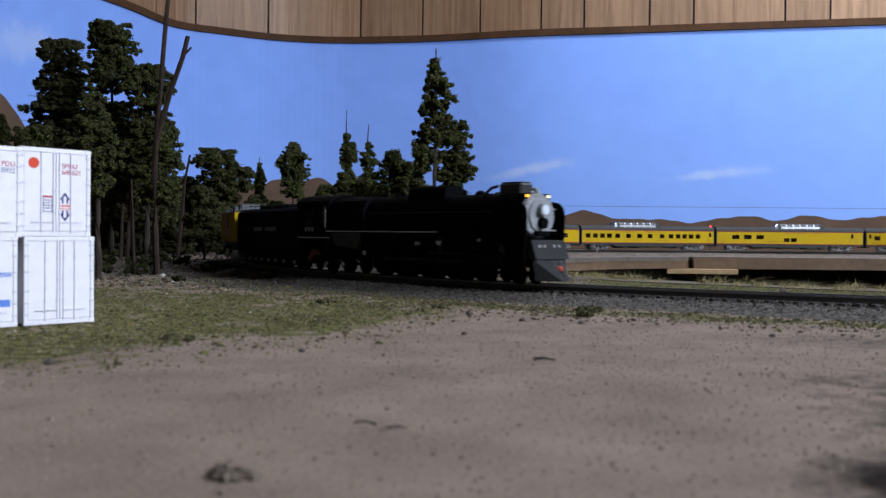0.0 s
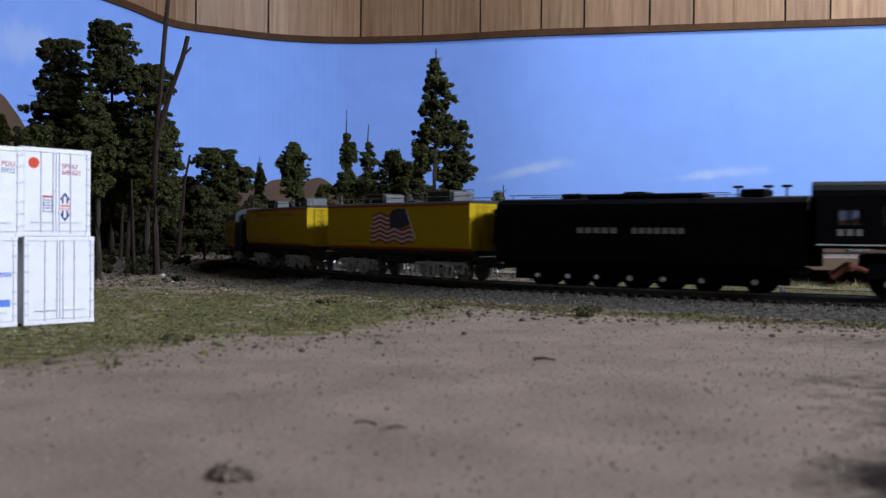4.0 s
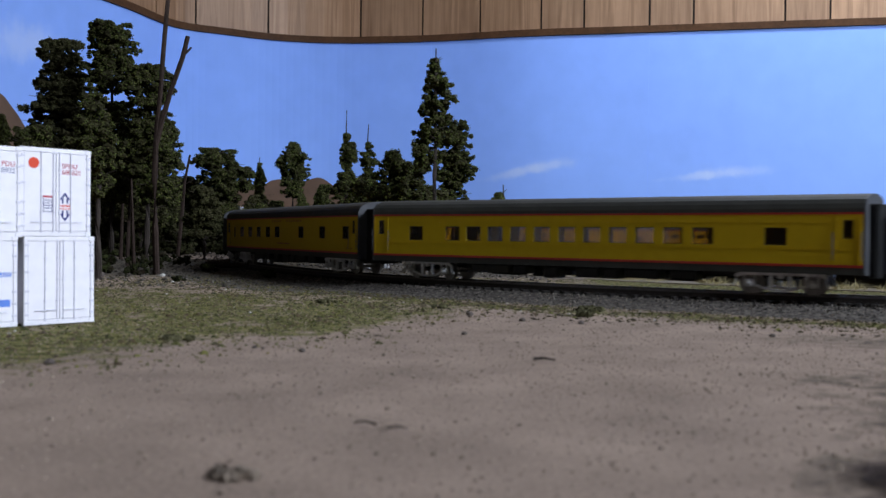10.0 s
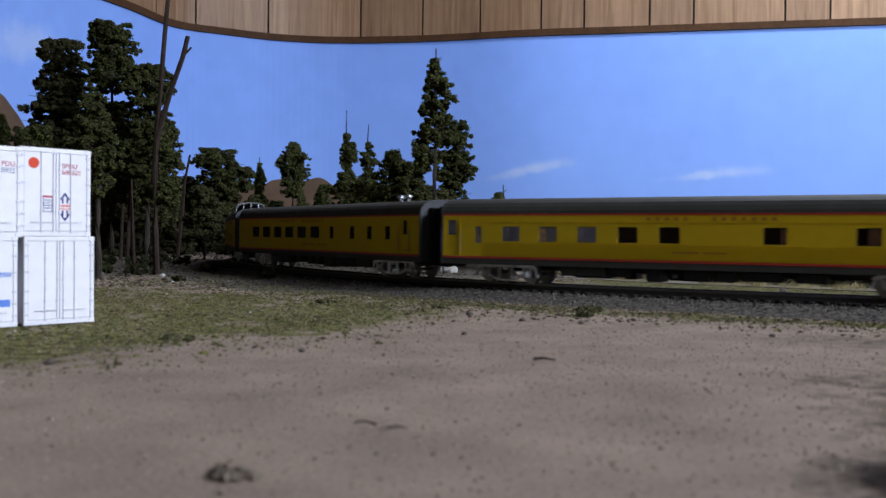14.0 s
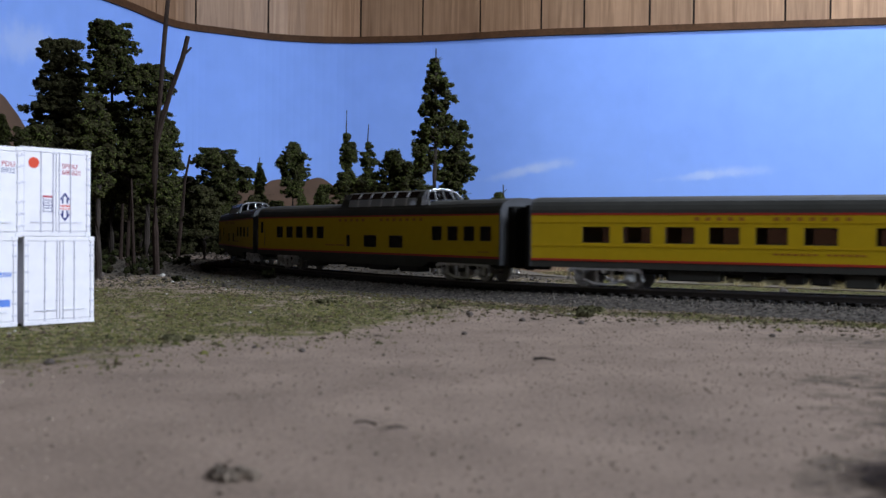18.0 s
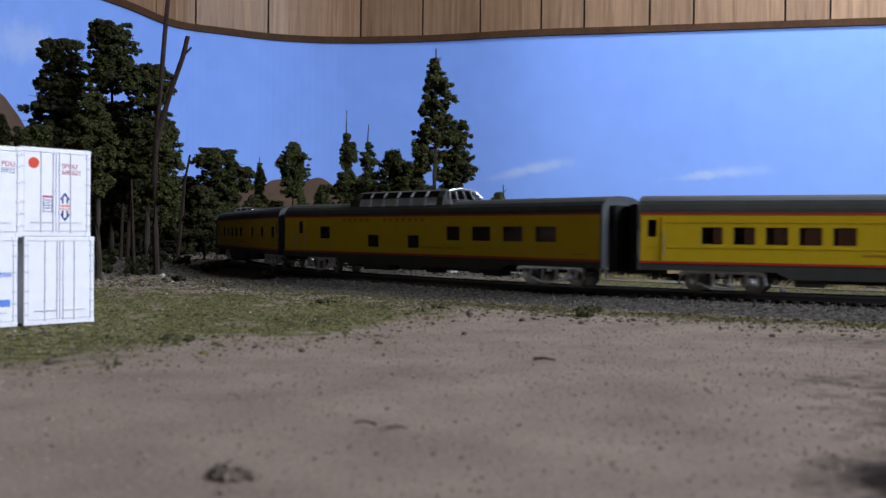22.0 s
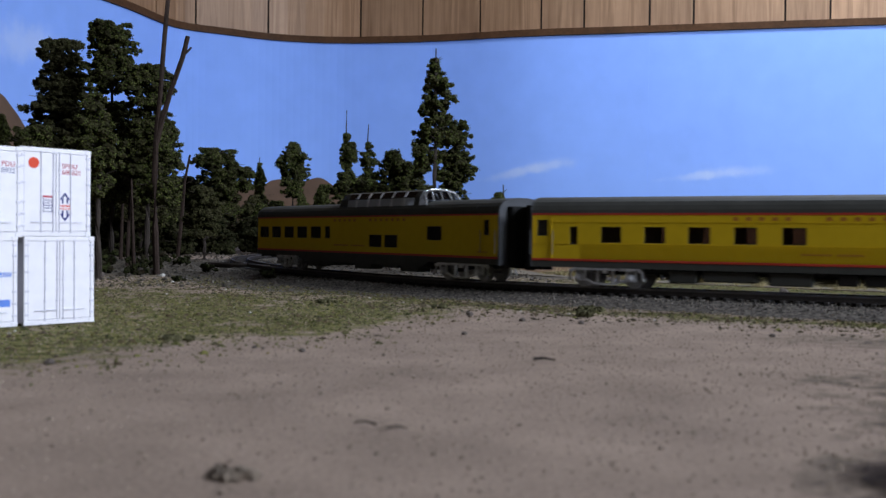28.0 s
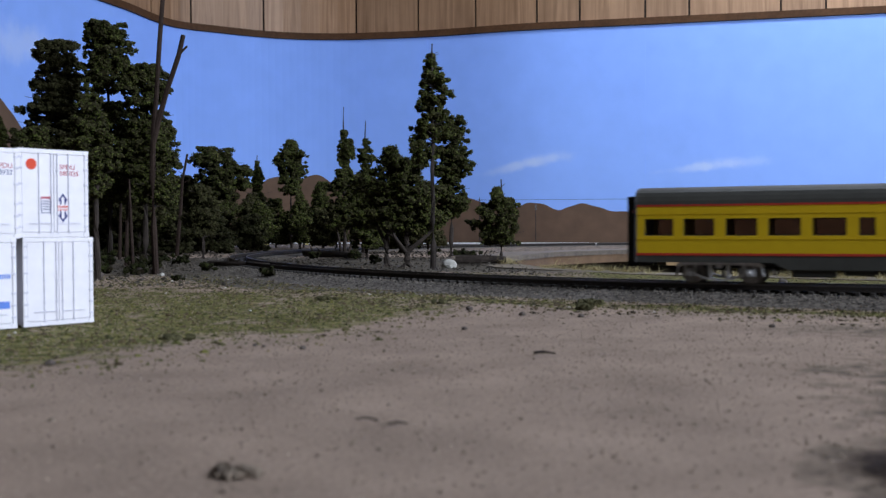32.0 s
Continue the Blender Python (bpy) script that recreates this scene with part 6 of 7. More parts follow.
T_PINE = "tall dark green model pine with ragged foam foliage"
T_LEAF = "dark green model tree with clumped foam foliage"
T_SMALL = "small dark green model tree behind the track"
tree("tall thin model pine with sparse clumps and bare trunk", -8, 880, [(176, 194, 8, 4, -2), (150, 176, 15, 12, 1), (122, 150, 16, 15, -3), (98, 122, 9, 14, -5)], 203, 2.9, 1, spire=1, density=0.62, bark=BARK_GREY, push=4)
tree(T_LEAF, 12, 1240, [(50, 66, 12, 20, 0), (66, 92, 22, 19, 2), (92, 104, 14, 17, 0), (104, 150, 22, 24, 2), (150, 178, 22, 12, 0)], 165, 3.0, 2, density=0.9)
tree("small rounded dark green model tree with a pointed top", 62, 1022, [(22, 50, 18, 28, -3), (50, 68, 26, 12, -3), (68, 80, 8, 3, -4)], 88, 1.9, 3, density=0.9, size=0.8, leaf=1.1)
tree("dark green model tree with a forking trunk", -54, 962, [(40, 66, 20, 28, -6), (66, 96, 29, 24, 2), (96, 116, 20, 8, 6)], 84, 3.4, 4, density=0.85, forks=(([(0, 0, 22), (-9, 2, 40), (-16, 3, 62)], 2.2, 1.0), ([(0, 0, 30), (9, -2, 50), (13, 0, 72)], 2.0, 0.9)))
tree("dark green model tree with spreading forked limbs", -34, 955, [(34, 56, 16, 24, 12), (56, 84, 26, 28, 6), (84, 106, 24, 10, 4)], 70, 3.8, 14, density=0.8, forks=(([(0, 0, 14), (-12, -2, 30), (-19, -2, 52)], 2.6, 1.2), ([(0, 0, 16), (13, -2, 26), (24, 0, 36), (30, 0, 52)], 2.4, 1.0), ([(-12, -2, 30), (-24, 0, 38)], 1.4, 0.7)))
tree(T_PINE, -129, 1300, [(40, 85, 20, 24, 0), (85, 113, 22, 12, 0), (115, 128, 6, 6, 0), (130, 153, 12, 10, 0), (153, 168, 5, 3, 0)], 197, 2.8, 5, spire=1, density=0.9, forks=(([(-3, 0, 0), (-9, 0, 30), (-14, 0, 52)], 2.0, 1.0), ([(4, 0, 0), (12, 0, 26), (16, 0, 54)], 2.2, 1.0)))
tree(T_PINE, -112, 1390, [(38, 90, 20, 22, 0), (90, 115, 20, 12, 0), (116, 127, 6, 6, 0), (129, 147, 13, 10, 2), (147, 162, 5, 3, 2)], 188, 2.8, 6, spire=1, density=0.9, lean=5)
tree("tall model tree with a tuft on a bare trunk", -279, 1820, [(100, 120, 16, 22, 2), (120, 152, 24, 28, 0), (152, 182, 28, 24, -2), (182, 200, 20, 10, 0)], 192, 2.6, 7, density=0.9, leaf=1.7)
tree(T_PINE, -362, 1930, [(30, 60, 34, 34, 0), (60, 106, 30, 16, 0), (106, 120, 8, 8, 0), (120, 152, 12, 9, 0), (152, 170, 5, 3, 0)], 182, 2.6, 8, spire=1, leaf=1.7)
tree(T_LEAF, -366, 1600, [(62, 90, 26, 42, 0), (90, 140, 44, 44, 0), (140, 168, 40, 26, 2)], 156, 3.0, 9, leaf=1.6)
tree(T_LEAF, -436, 1640, [(20, 70, 34, 36, 0), (70, 125, 34, 20, 0)], 122, 2.6, 10, material=FOLIAGE_DULL, leaf=1.6)
tree(T_SMALL, -470, 1800, [(10, 60, 34, 36, 0), (60, 120, 34, 20, 0)], 120, 2.4, 11, material=FOLIAGE_DULL, leaf=1.7)
for k, (tx, ty, th, tr) in enumerate(((-318, 1880, 92, 30), (-262, 1860, 84, 28), (-214, 1760, 118, 24), (-196, 1620, 66, 26), (-246, 1700, 96, 20), (-168, 1560, 76, 26), (-60, 1420, 108, 30), (-20, 1380, 88, 24), (-300, 1620, 80, 26), (-330, 1700, 96, 28), (-90, 1180, 96, 26), (-390, 1760, 130, 26))):
    tree(T_SMALL, tx, ty, [(10 + k % 3 * 4, th * 0.55, tr * 0.8, tr, 0), (th * 0.55, th, tr * 0.9, tr * 0.3, 0)], th, 2.2, 20 + k, material=FOLIAGE_DULL if k % 2 else FOLIAGE, leaf=1.6)
tree(T_PINE + ", dense", -455, 1160, [(44, 110, 34, 42, 0), (110, 175, 42, 38, 0), (175, 226, 34, 25, 0), (226, 258, 26, 17, 4)], 248, 4.0, 40, material=FOLIAGE_DULL)
tree("tallest dark green model tree with broad clumps", -372, 1100, [(70, 130, 34, 36, 0), (130, 178, 30, 20, 8), (192, 266, 27, 20, 2)], 256, 3.4, 41, density=0.9)
tree(T_PINE + ", dense", -320, 1060, [(70, 120, 27, 30, 0), (120, 166, 27, 25, 4), (170, 214, 29, 16, 0)], 205, 3.4, 42, density=0.9)
tree(T_LEAF, -287, 980, [(64, 100, 16, 22, 0), (100, 142, 22, 13, 0)], 140, 3.0, 43)
tree(T_LEAF, -248, 706, [(62, 100, 13, 17, -4), (100, 134, 16, 9, -4)], 128, 2.4, 44, leaf=1.0)
tree(T_LEAF, -380, 900, [(48, 90, 24, 28, 0), (90, 130, 26, 14, 0)], 126, 3.0, 45)
tree(T_SMALL, -590, 1300, [(60, 130, 15, 18, 0), (130, 186, 16, 8, 0)], 184, 3.0, 47)
tree(T_LEAF, -378, 1250, [(50, 110, 30, 34, 0), (110, 170, 30, 14, 0)], 168, 3.0, 48, material=FOLIAGE_DULL)
tree(T_LEAF, -410, 1330, [(40, 100, 36, 40, 0), (100, 170, 36, 20, 0)], 170, 3.0, 49)
tree(T_LEAF, -292, 1200, [(30, 60, 20, 24, 0), (60, 88, 22, 10, 0)], 88, 2.4, 50, material=FOLIAGE_DULL)
tree(T_LEAF, -520, 1420, [(30, 110, 40, 44, 0), (110, 190, 40, 20, 0)], 188, 3.0, 51, material=FOLIAGE_DULL)
# undergrowth added between the trunks, its near-black colour standing in for shade there
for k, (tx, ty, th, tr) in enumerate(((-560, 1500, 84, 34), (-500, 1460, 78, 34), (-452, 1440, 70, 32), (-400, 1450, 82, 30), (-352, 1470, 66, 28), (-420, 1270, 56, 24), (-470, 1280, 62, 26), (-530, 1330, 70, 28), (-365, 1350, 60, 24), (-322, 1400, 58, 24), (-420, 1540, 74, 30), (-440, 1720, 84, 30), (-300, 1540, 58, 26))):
    tree("low near-black model shrub added for the shade among the trunks", tx, ty, [(4, th * 0.5, tr * 0.9, tr, 0), (th * 0.5, th, tr * 0.95, tr * 0.35, 0)], th * 0.9, 1.8, 70 + k, material=BUSH_FOAM, density=0.8, leaf=1.6)


def dead_trunks():
    rnd = random.Random(3)
    z = ground_z(-0.236, 0.809) - 0.0008
    t = thing("dead_tree", "tall bare grey dead trunk leaning with one broken limb", "tree", "", Matrix.Translation((-0.236, 0.809, z)))
    bm = B()
    limb(bm, [(0, 0, 0), (-1.6, 0, 40), (-2.0, 0, 80), (-1.0, 0, 118), (2.0, 0, 150), (4.6, 0, 190), (9, 0, 242)], 2.6, 1.7, 9)
    part("trunk", bm, BARK_DEAD, t)
    bm = B()
    limb(bm, [(-1.2, 0, 110), (3, 0, 126), (11, -1, 152), (21, -2, 180), (25, -2, 197)], 2.4, 1.8, 8)
    rod(bm, (22, -2, 182), (28, -2, 188), 1.1, 0.8, 7)
    part("broken_limb", bm, BARK_DEAD, t)
    for k in range(9):
        bm = B()
        h = rnd.uniform(30, 120)
        a = rnd.uniform(0, 6.28)
        rod(bm, (-1, 0, h), (-1 + math.cos(a) * 5, math.sin(a) * 5, h + 3), 0.4, 0.15, 5)
        part("twig", bm, BARK_DEAD, t)
    for nm, (x, y), pts, r in (("snapped grey dead trunk among the trees", (-352, 1300), [(0, 0, 0), (6, 0, 60), (9, 0, 100), (16, 0, 136)], 2.6), ("thin grey dead trunk under the trees", (-500, 1500), [(0, 0, 0), (2, 0, 90)], 2.4),
                               ("thin bare grey trunk under the trees", (-322, 1000), [(0, 0, 0), (3, 0, 90)], 2.0), ("thin bare grey trunk under the trees", (-285, 905), [(0, 0, 0), (-3, 0, 84)], 1.8), ("thin bare grey trunk under the trees", (-388, 1180), [(0, 0, 0), (3, 0, 90)], 2.2)):
        d = thing("dead_tree", nm, "tree", "", Matrix.Translation((x * MM, y * MM, ground_z(x * MM, y * MM) - 0.0008)))
        bm = B()
        limb(bm, pts, r, r * 0.5, 8)
        part("trunk", bm, BARK_DEAD, d)
        for k in range(4):
            bm = B()
            h = rnd.uniform(20, pts[-1][2])
            a = rnd.uniform(0, 6.28)
            rod(bm, (pts[-1][0] * h / pts[-1][2], 0, h), (pts[-1][0] * h / pts[-1][2] + math.cos(a) * 9, math.sin(a) * 9, h + 5), 0.5, 0.2, 5)
            part("twig", bm, BARK_DEAD, d)


dead_trunks()


def bush(x, y, r, h, label, material=None, seed=0):
    rnd = random.Random(seed)
    cs = [np.array((rnd.gauss(0, r * 0.45), rnd.gauss(0, r * 0.45), rnd.uniform(0.1, 0.8) * h)) for _ in range(16)]
    me = clump_mesh("bush", cs, [r * rnd.uniform(0.22, 0.42) for _ in cs], material or FOLIAGE, 26, inner=material, leaf=min(1.2, r * 0.2))
    ob = tagged(new("bush", me), label, "bush", "low bushes")
    ob.location = (x * MM, y * MM, ground_z(x * MM, y * MM) + h * 0.1 * MM)


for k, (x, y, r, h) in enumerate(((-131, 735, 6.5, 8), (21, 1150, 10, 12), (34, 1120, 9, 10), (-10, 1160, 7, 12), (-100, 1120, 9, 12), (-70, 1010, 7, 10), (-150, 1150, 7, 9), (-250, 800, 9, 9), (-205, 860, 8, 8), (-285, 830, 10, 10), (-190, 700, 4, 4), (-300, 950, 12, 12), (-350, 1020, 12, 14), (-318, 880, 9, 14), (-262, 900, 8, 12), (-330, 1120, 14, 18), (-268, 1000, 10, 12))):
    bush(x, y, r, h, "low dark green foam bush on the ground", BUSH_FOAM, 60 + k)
for k, (x, y, r, h) in enumerate(((68, 462, 6.5, 1.3), (-88, 322, 4, 1.2), (62, 430, 4.0, 2.4), (0, 476, 4, 2), (-60, 500, 4, 2), (205, 370, 4, 2.4), (-150, 305, 4, 1.8))):
    bush(x, y, r, h, "low tuft of olive ground foam", OLIVE, 80 + k)


def rock(name, x, y, r, label, material, squash=0.7, seed=0):
    bm = B()
    bmesh.ops.create_icosphere(bm, subdivisions=2, radius=r * MM)
    for v in bm.verts:
        v.co *= 1 + 0.35 * noise.noise(v.co * (1.2 / (r * MM)) + Vector((seed * 3.7, 0, 0)))
        v.co.z *= squash
    ob = part(name, bm, material)
    ob.location = (x * MM, y * MM, ground_z(x * MM, y * MM) + r * squash * 0.55 * MM)
    tagged(ob, label, "rock", "loose rocks")


rock("rock", 7, 926, 7.2, "pale rough rock beside the track", STONE, 0.75, 1)
rock("rock", -375, 1560, 9, "pale rough rock under the trees", STONE, 0.9, 2)
rock("rock", -352, 1540, 8, "pale rough rock under the trees", STONE, 0.7, 3)
rock("rock", 71, 640, 4, "dark lump beside the track", PEBBLE, 0.8, 4)
rock("rock", 213, 612, 3.6, "dark lump beside the track", PEBBLE, 0.8, 5)
rock("rock", -223, 780, 2.6, "pale stone on the forest floor", STONE, 0.6, 6)
for k, (x, y, r) in enumerate(((-42, 294, 1.0), (-58, 303, 0.8), (-55, 301, 0.6), (56, 395, 1.3), (8, 350, 1.0), (-120, 700, 1.6), (-270, 770, 4), (-240, 815, 5), (-260, 850, 5), (12, 430, 1.6), (33, 405, 1.4), (118, 350, 1.1), (-105, 262, 1.4), (-128, 245, 1.2))):
    rock("stone", x, y, r, "small dark stone on the soil", PEBBLE, 0.75, 10 + k)


def logs():
    rnd = random.Random(9)
    for (a, b, r, lab) in (((14, 1018, 5), (66, 1012, 5), 5.2, "thick brown log beside the track"), ((-176, 1262, 4), (-92, 1142, 5), 4.6, "fallen dark trunk with stubs"), ((-215, 905, 3), (-150, 845, 3), 2.6, "dark fallen branch on the ground")):
        t = thing("log", lab, "log", "", Matrix.Translation((a[0] * MM, a[1] * MM, max(ground_z(a[0] * MM, a[1] * MM), ground_z(b[0] * MM, b[1] * MM)))))
        bm = B()
        d = Vector(b) - Vector(a)
        limb(bm, wobble((0, 0, r * 0.8), (d.x, d.y, r * 0.8), 6, 1.2, rnd), r, r * 0.7, 10)
        part("trunk", bm, BARK, t)
        bm = B()
        for k in range(4):
            q = d * rnd.uniform(0.15, 0.9)
            rod(bm, (q.x, q.y, r), (q.x + rnd.uniform(-6, 6), q.y - rnd.uniform(0, 6), r + rnd.uniform(4, 10)), r * 0.22, r * 0.08, 6)
        part("stub", bm, BARK, t)


logs()


def twig(x, y, length, ang, label, r=0.55):
    bm = B()
    c, s = math.cos(ang), math.sin(ang)
    limb(bm, [(-length / 2 * c, -length / 2 * s, 0.5), (0, 0, 0.8), (length / 2 * c, length / 2 * s, 0.3)], r, r * 0.5, 7)
    ob = part("twig", bm, BARK)
    ob.location = (x * MM, y * MM, ground_z(x * MM, y * MM) + 0.0004)
    tagged(ob, label, "twig", "twigs on the soil")


twig(29, 277, 6.2, -0.25, "dark broken twig lying on the soil", 0.45)
twig(-14, 180, 5, 2.6, "thin dark twig lying on the soil", 0.28)
twig(-8, 176, 3.6, 0.3, "thin dark twig lying on the soil", 0.26)
bush(-31, 142, 3.6, 0.7, "crumbled heap of brown litter", mat("brown_litter", (0.185, 0.145, 0.11), 0.95, vary=0.4, scale=90), 99)
twig(140, 235, 5, 0.5, "thin dark twig lying on the soil", 0.5)


def shaded_mound():
    """A low drift of earth at the edge of the soil, coloured dark for the corner's shade."""
    bm = B()
    n = 40
    grid = {}
    for i in range(n + 1):
        for j in range(n + 1):
            u, w = i / n * 2 - 1, j / n * 2 - 1
            v = Vector((u, w, 0))
            h = math.exp(-2.6 * (u * u + w * w)) - 0.12 + 0.16 * noise.noise(v * 3.1) + 0.06 * noise.noise(v * 9)
            grid[i, j] = bm.verts.new((u * 0.021, w * 0.022, h * 0.0046))
    for i in range(n):
        for j in range(n):
            bm.faces.new((grid[i, j], grid[i + 1, j], grid[i + 1, j + 1], grid[i, j + 1]))
    earth = mat("shaded_brown_earth", (0.036, 0.025, 0.021), 0.95, vary=0.35, scale=80, bump=0.8, bump_scale=500, spec=0.1)
    n, l = earth.node_tree.nodes, earth.node_tree.links
    b = n["Principled BSDF"]
    co, sep, ns, add, up, mx = n.new("ShaderNodeTexCoord"), n.new("ShaderNodeSeparateXYZ"), n.new("ShaderNodeTexNoise"), n.new("ShaderNodeMath"), n.new("ShaderNodeMapRange"), n.new("ShaderNodeMix")
    mx.data_type = "RGBA"
    add.operation = "MULTIPLY_ADD"
    ns.inputs["Scale"].default_value = 500
    add.inputs[1].default_value = 0.0010
    up.inputs["From Min"].default_value, up.inputs["From Max"].default_value = 0.0002, 0.0013
    l.new(co.outputs["Object"], sep.inputs[0]), l.new(co.outputs["Object"], ns.inputs["Vector"])
    l.new(ns.outputs["Fac"], add.inputs[0]), l.new(sep.outputs["Z"], add.inputs[2]), l.new(add.outputs[0], up.inputs["Value"])
    # the dark colour fades back to the soil's tan at the thin rim
    l.new(b.inputs["Base Color"].links[0].from_socket, mx.inputs["B"])
    mx.inputs["A"].default_value = (0.25, 0.188, 0.145, 1)
    l.new(up.outputs[0], mx.inputs["Factor"]), l.new(mx.outputs["Result"], b.inputs["Base Color"])
    ob = part("shaded_earth_mound", bm, earth, smooth=True)
    ob.location = (0.0765, 0.139, 0.0)
    tagged(ob, "low dark brown mound of earth, also standing in for corner shade", "mound")


shaded_mound()


# ---- loose cover ----
def scatter(name, label, pts, size, material, shape="stone", rng=None, category="cover", tall=1.0):
    """Thousands of grains or flakes as one mesh."""
    rng = rng or np.random.default_rng(5)
    if shape == "stone":
        v0 = np.array([(1, 0, 0), (-1, 0, 0), (0, 1, 0), (0, -1, 0), (0, 0, 0.9), (0, 0, -0.9)], float)
        f0 = np.array([(0, 2, 4), (2, 1, 4), (1, 3, 4), (3, 0, 4), (2, 0, 5), (1, 2, 5), (3, 1, 5), (0, 3, 5)])
    else:
        v0 = np.array([(-0.25, 0, 0), (0.25, 0, 0), (0, 0.3, 1), (0, -0.25, 0), (0, 0.25, 0), (0.4, 0, 0.8)], float)
        f0 = np.array([(0, 1, 2), (3, 4, 5)])
    n = len(pts)
    v = v0[None] * rng.uniform(0.6, 1.3, (n, len(v0), 1))
    a = rng.uniform(0, 6.283, n)
    c, s = np.cos(a), np.sin(a)
    x, y = v[..., 0] * c[:, None] - v[..., 1] * s[:, None], v[..., 0] * s[:, None] + v[..., 1] * c[:, None]
    if shape == "stone":
        tl = rng.uniform(-0.6, 0.6, n)[:, None]
        v = np.stack((x, y * np.cos(tl) - v[..., 2] * np.sin(tl), y * np.sin(tl) + v[..., 2] * np.cos(tl)), -1)
    else:
        v = np.stack((x + v[..., 2] * rng.normal(0, 0.5, (n, 1)), y + v[..., 2] * rng.normal(0, 0.5, (n, 1)), v[..., 2]), -1)
    v[..., 2] *= tall
    v = v * (size * rng.uniform(0.5, 1.4, (n, 1, 1)) ** 1.3) * MM + np.asarray(pts)[:, None, :]
    f = f0[None] + (np.arange(n) * len(v0))[:, None, None]
    me = bpy.data.meshes.new(name)
    me.from_pydata(v.reshape(-1, 3).tolist(), [], f.reshape(-1, 3).tolist())
    me.materials.append(material)
    return tagged(new(name, me), label, category, kind="stuff")


def island(name, colours, rough=0.9):
    """A colour for each grain."""
    m = bpy.data.materials.new(name)
    m.use_nodes = True
    n, l = m.node_tree.nodes, m.node_tree.links
    g, r = n.new("ShaderNodeNewGeometry"), n.new("ShaderNodeValToRGB")
    r.color_ramp.interpolation = "LINEAR"
    while len(r.color_ramp.elements) < len(colours):
        r.color_ramp.elements.new(0.5)
    for i, (e, c) in enumerate(zip(r.color_ramp.elements, colours)):
        e.position, e.color = i / (len(colours) - 1), (*c, 1)
    l.new(g.outputs["Random Per Island"], r.inputs[0])
    b = n["Principled BSDF"]
    l.new(r.outputs[0], b.inputs["Base Color"])
    b.inputs["Roughness"].default_value = rough
    b.inputs["Specular IOR Level"].default_value = 0.15
    return m


def cover():
    rng = np.random.default_rng(8)
    ball_pts = []
    while len(ball_pts) < 30000:
        s, o = rng.uniform(-0.5, 0.8), rng.normal(0, 0.022)
        if abs(o) > 0.052:
            continue
        x, y, th = line(s)
        x, y = x - math.sin(th) * o, y + math.cos(th) * o
        ball_pts.append((x, y, ground_z(x, y) + 0.0001))
    scatter("ballast", "grey crushed stone ballast", ball_pts, 0.55, island("ballast_stone", [(0.028, 0.025, 0.023), (0.10, 0.088, 0.077), (0.25, 0.22, 0.19), (0.06, 0.053, 0.047)]), category="ballast")
    turf, straw, grit, litter = [], [], [], []
    for _ in range(150000):
        x, y = rng.uniform(-0.4, 0.45), rng.uniform(0.22, 0.80)
        d = track_d(x, y)
        w = turf_at(x, y, d)
        if d > 0.040 and not in_void(x, y) and rng.random() < w * 0.9 * (0.45 + 0.8 * abs(noise.noise(Vector((x * 40, y * 40, 1))))):
            (turf if rng.random() < 0.72 else straw).append((x, y, ground_z(x, y) - 0.0001))
    scatter("turf", "short green ground-foam turf", turf, 0.62, island("turf_flock", [(0.033, 0.036, 0.015), (0.085, 0.086, 0.030), (0.16, 0.140, 0.062), (0.055, 0.054, 0.024), (0.12, 0.09, 0.06)]), "stone", category="grass")
    scatter("straw_turf", "straw-coloured ground flock", straw, 0.6, island("straw_flock", [(0.12, 0.09, 0.047), (0.25, 0.195, 0.095), (0.07, 0.052, 0.034), (0.17, 0.13, 0.085)]), "stone", category="grass")
    for _ in range(20000):
        y = 0.13 + 0.41 * rng.random() ** 0.8
        x = rng.uniform(-0.46, 0.46) * (y + 0.08)
        grit.append((x, y, ground_z(x, y)))
    scatter("grit", "fine pale and dark grit on the soil", grit, 0.30, island("soil_grit", [(0.09, 0.068, 0.05), (0.24, 0.182, 0.14), (0.38, 0.30, 0.235), (0.15, 0.118, 0.085)]), category="grit")
    for k in range(300):
        y = 0.30 + 0.22 * rng.random() if k < 150 else 0.11 + 0.24 * rng.random() ** 0.7
        x = rng.uniform(-0.46, 0.46) * (y + 0.05)
        litter.append((x, y, ground_z(x, y) + 0.0002))
    scatter("crumbs", "dark crumbs scattered on the soil", litter, 0.5, tall=0.6, material=island("dark_crumb", [(0.10, 0.08, 0.062), (0.19, 0.145, 0.115), (0.30, 0.235, 0.185), (0.13, 0.105, 0.078)]), category="grit")
    clods = []
    while len(clods) < 1300:
        x, y = rng.uniform(-0.34, 0.4), rng.uniform(0.3, 0.72)
        d = track_d(x, y)
        if 0.046 < d < 0.125 and not beyond_track(x, y) and rng.random() < 0.25 + 0.9 * max(0, noise.noise(Vector((x * 25, y * 25, 7)))):
            clods.append((x, y, ground_z(x, y) + 0.0002))
    scatter("clods", "brown clods and litter in the turf", clods, 0.95, tall=0.5, material=island("brown_clod", [(0.03, 0.024, 0.018), (0.08, 0.062, 0.04), (0.14, 0.105, 0.065), (0.05, 0.045, 0.025)]), category="litter")
    foam_ = []
    while len(foam_) < 4200:
        x, y = rng.uniform(-0.34, 0.42), rng.uniform(0.24, 0.72)
        d = track_d(x, y)
        if d > 0.044 and not beyond_track(x, y) and rng.random() < turf_at(x, y, d) * (0.15 + 1.3 * max(0, noise.noise(Vector((x * 30, y * 30, 4))))):
            foam_.append((x, y, ground_z(x, y) - 0.0001))
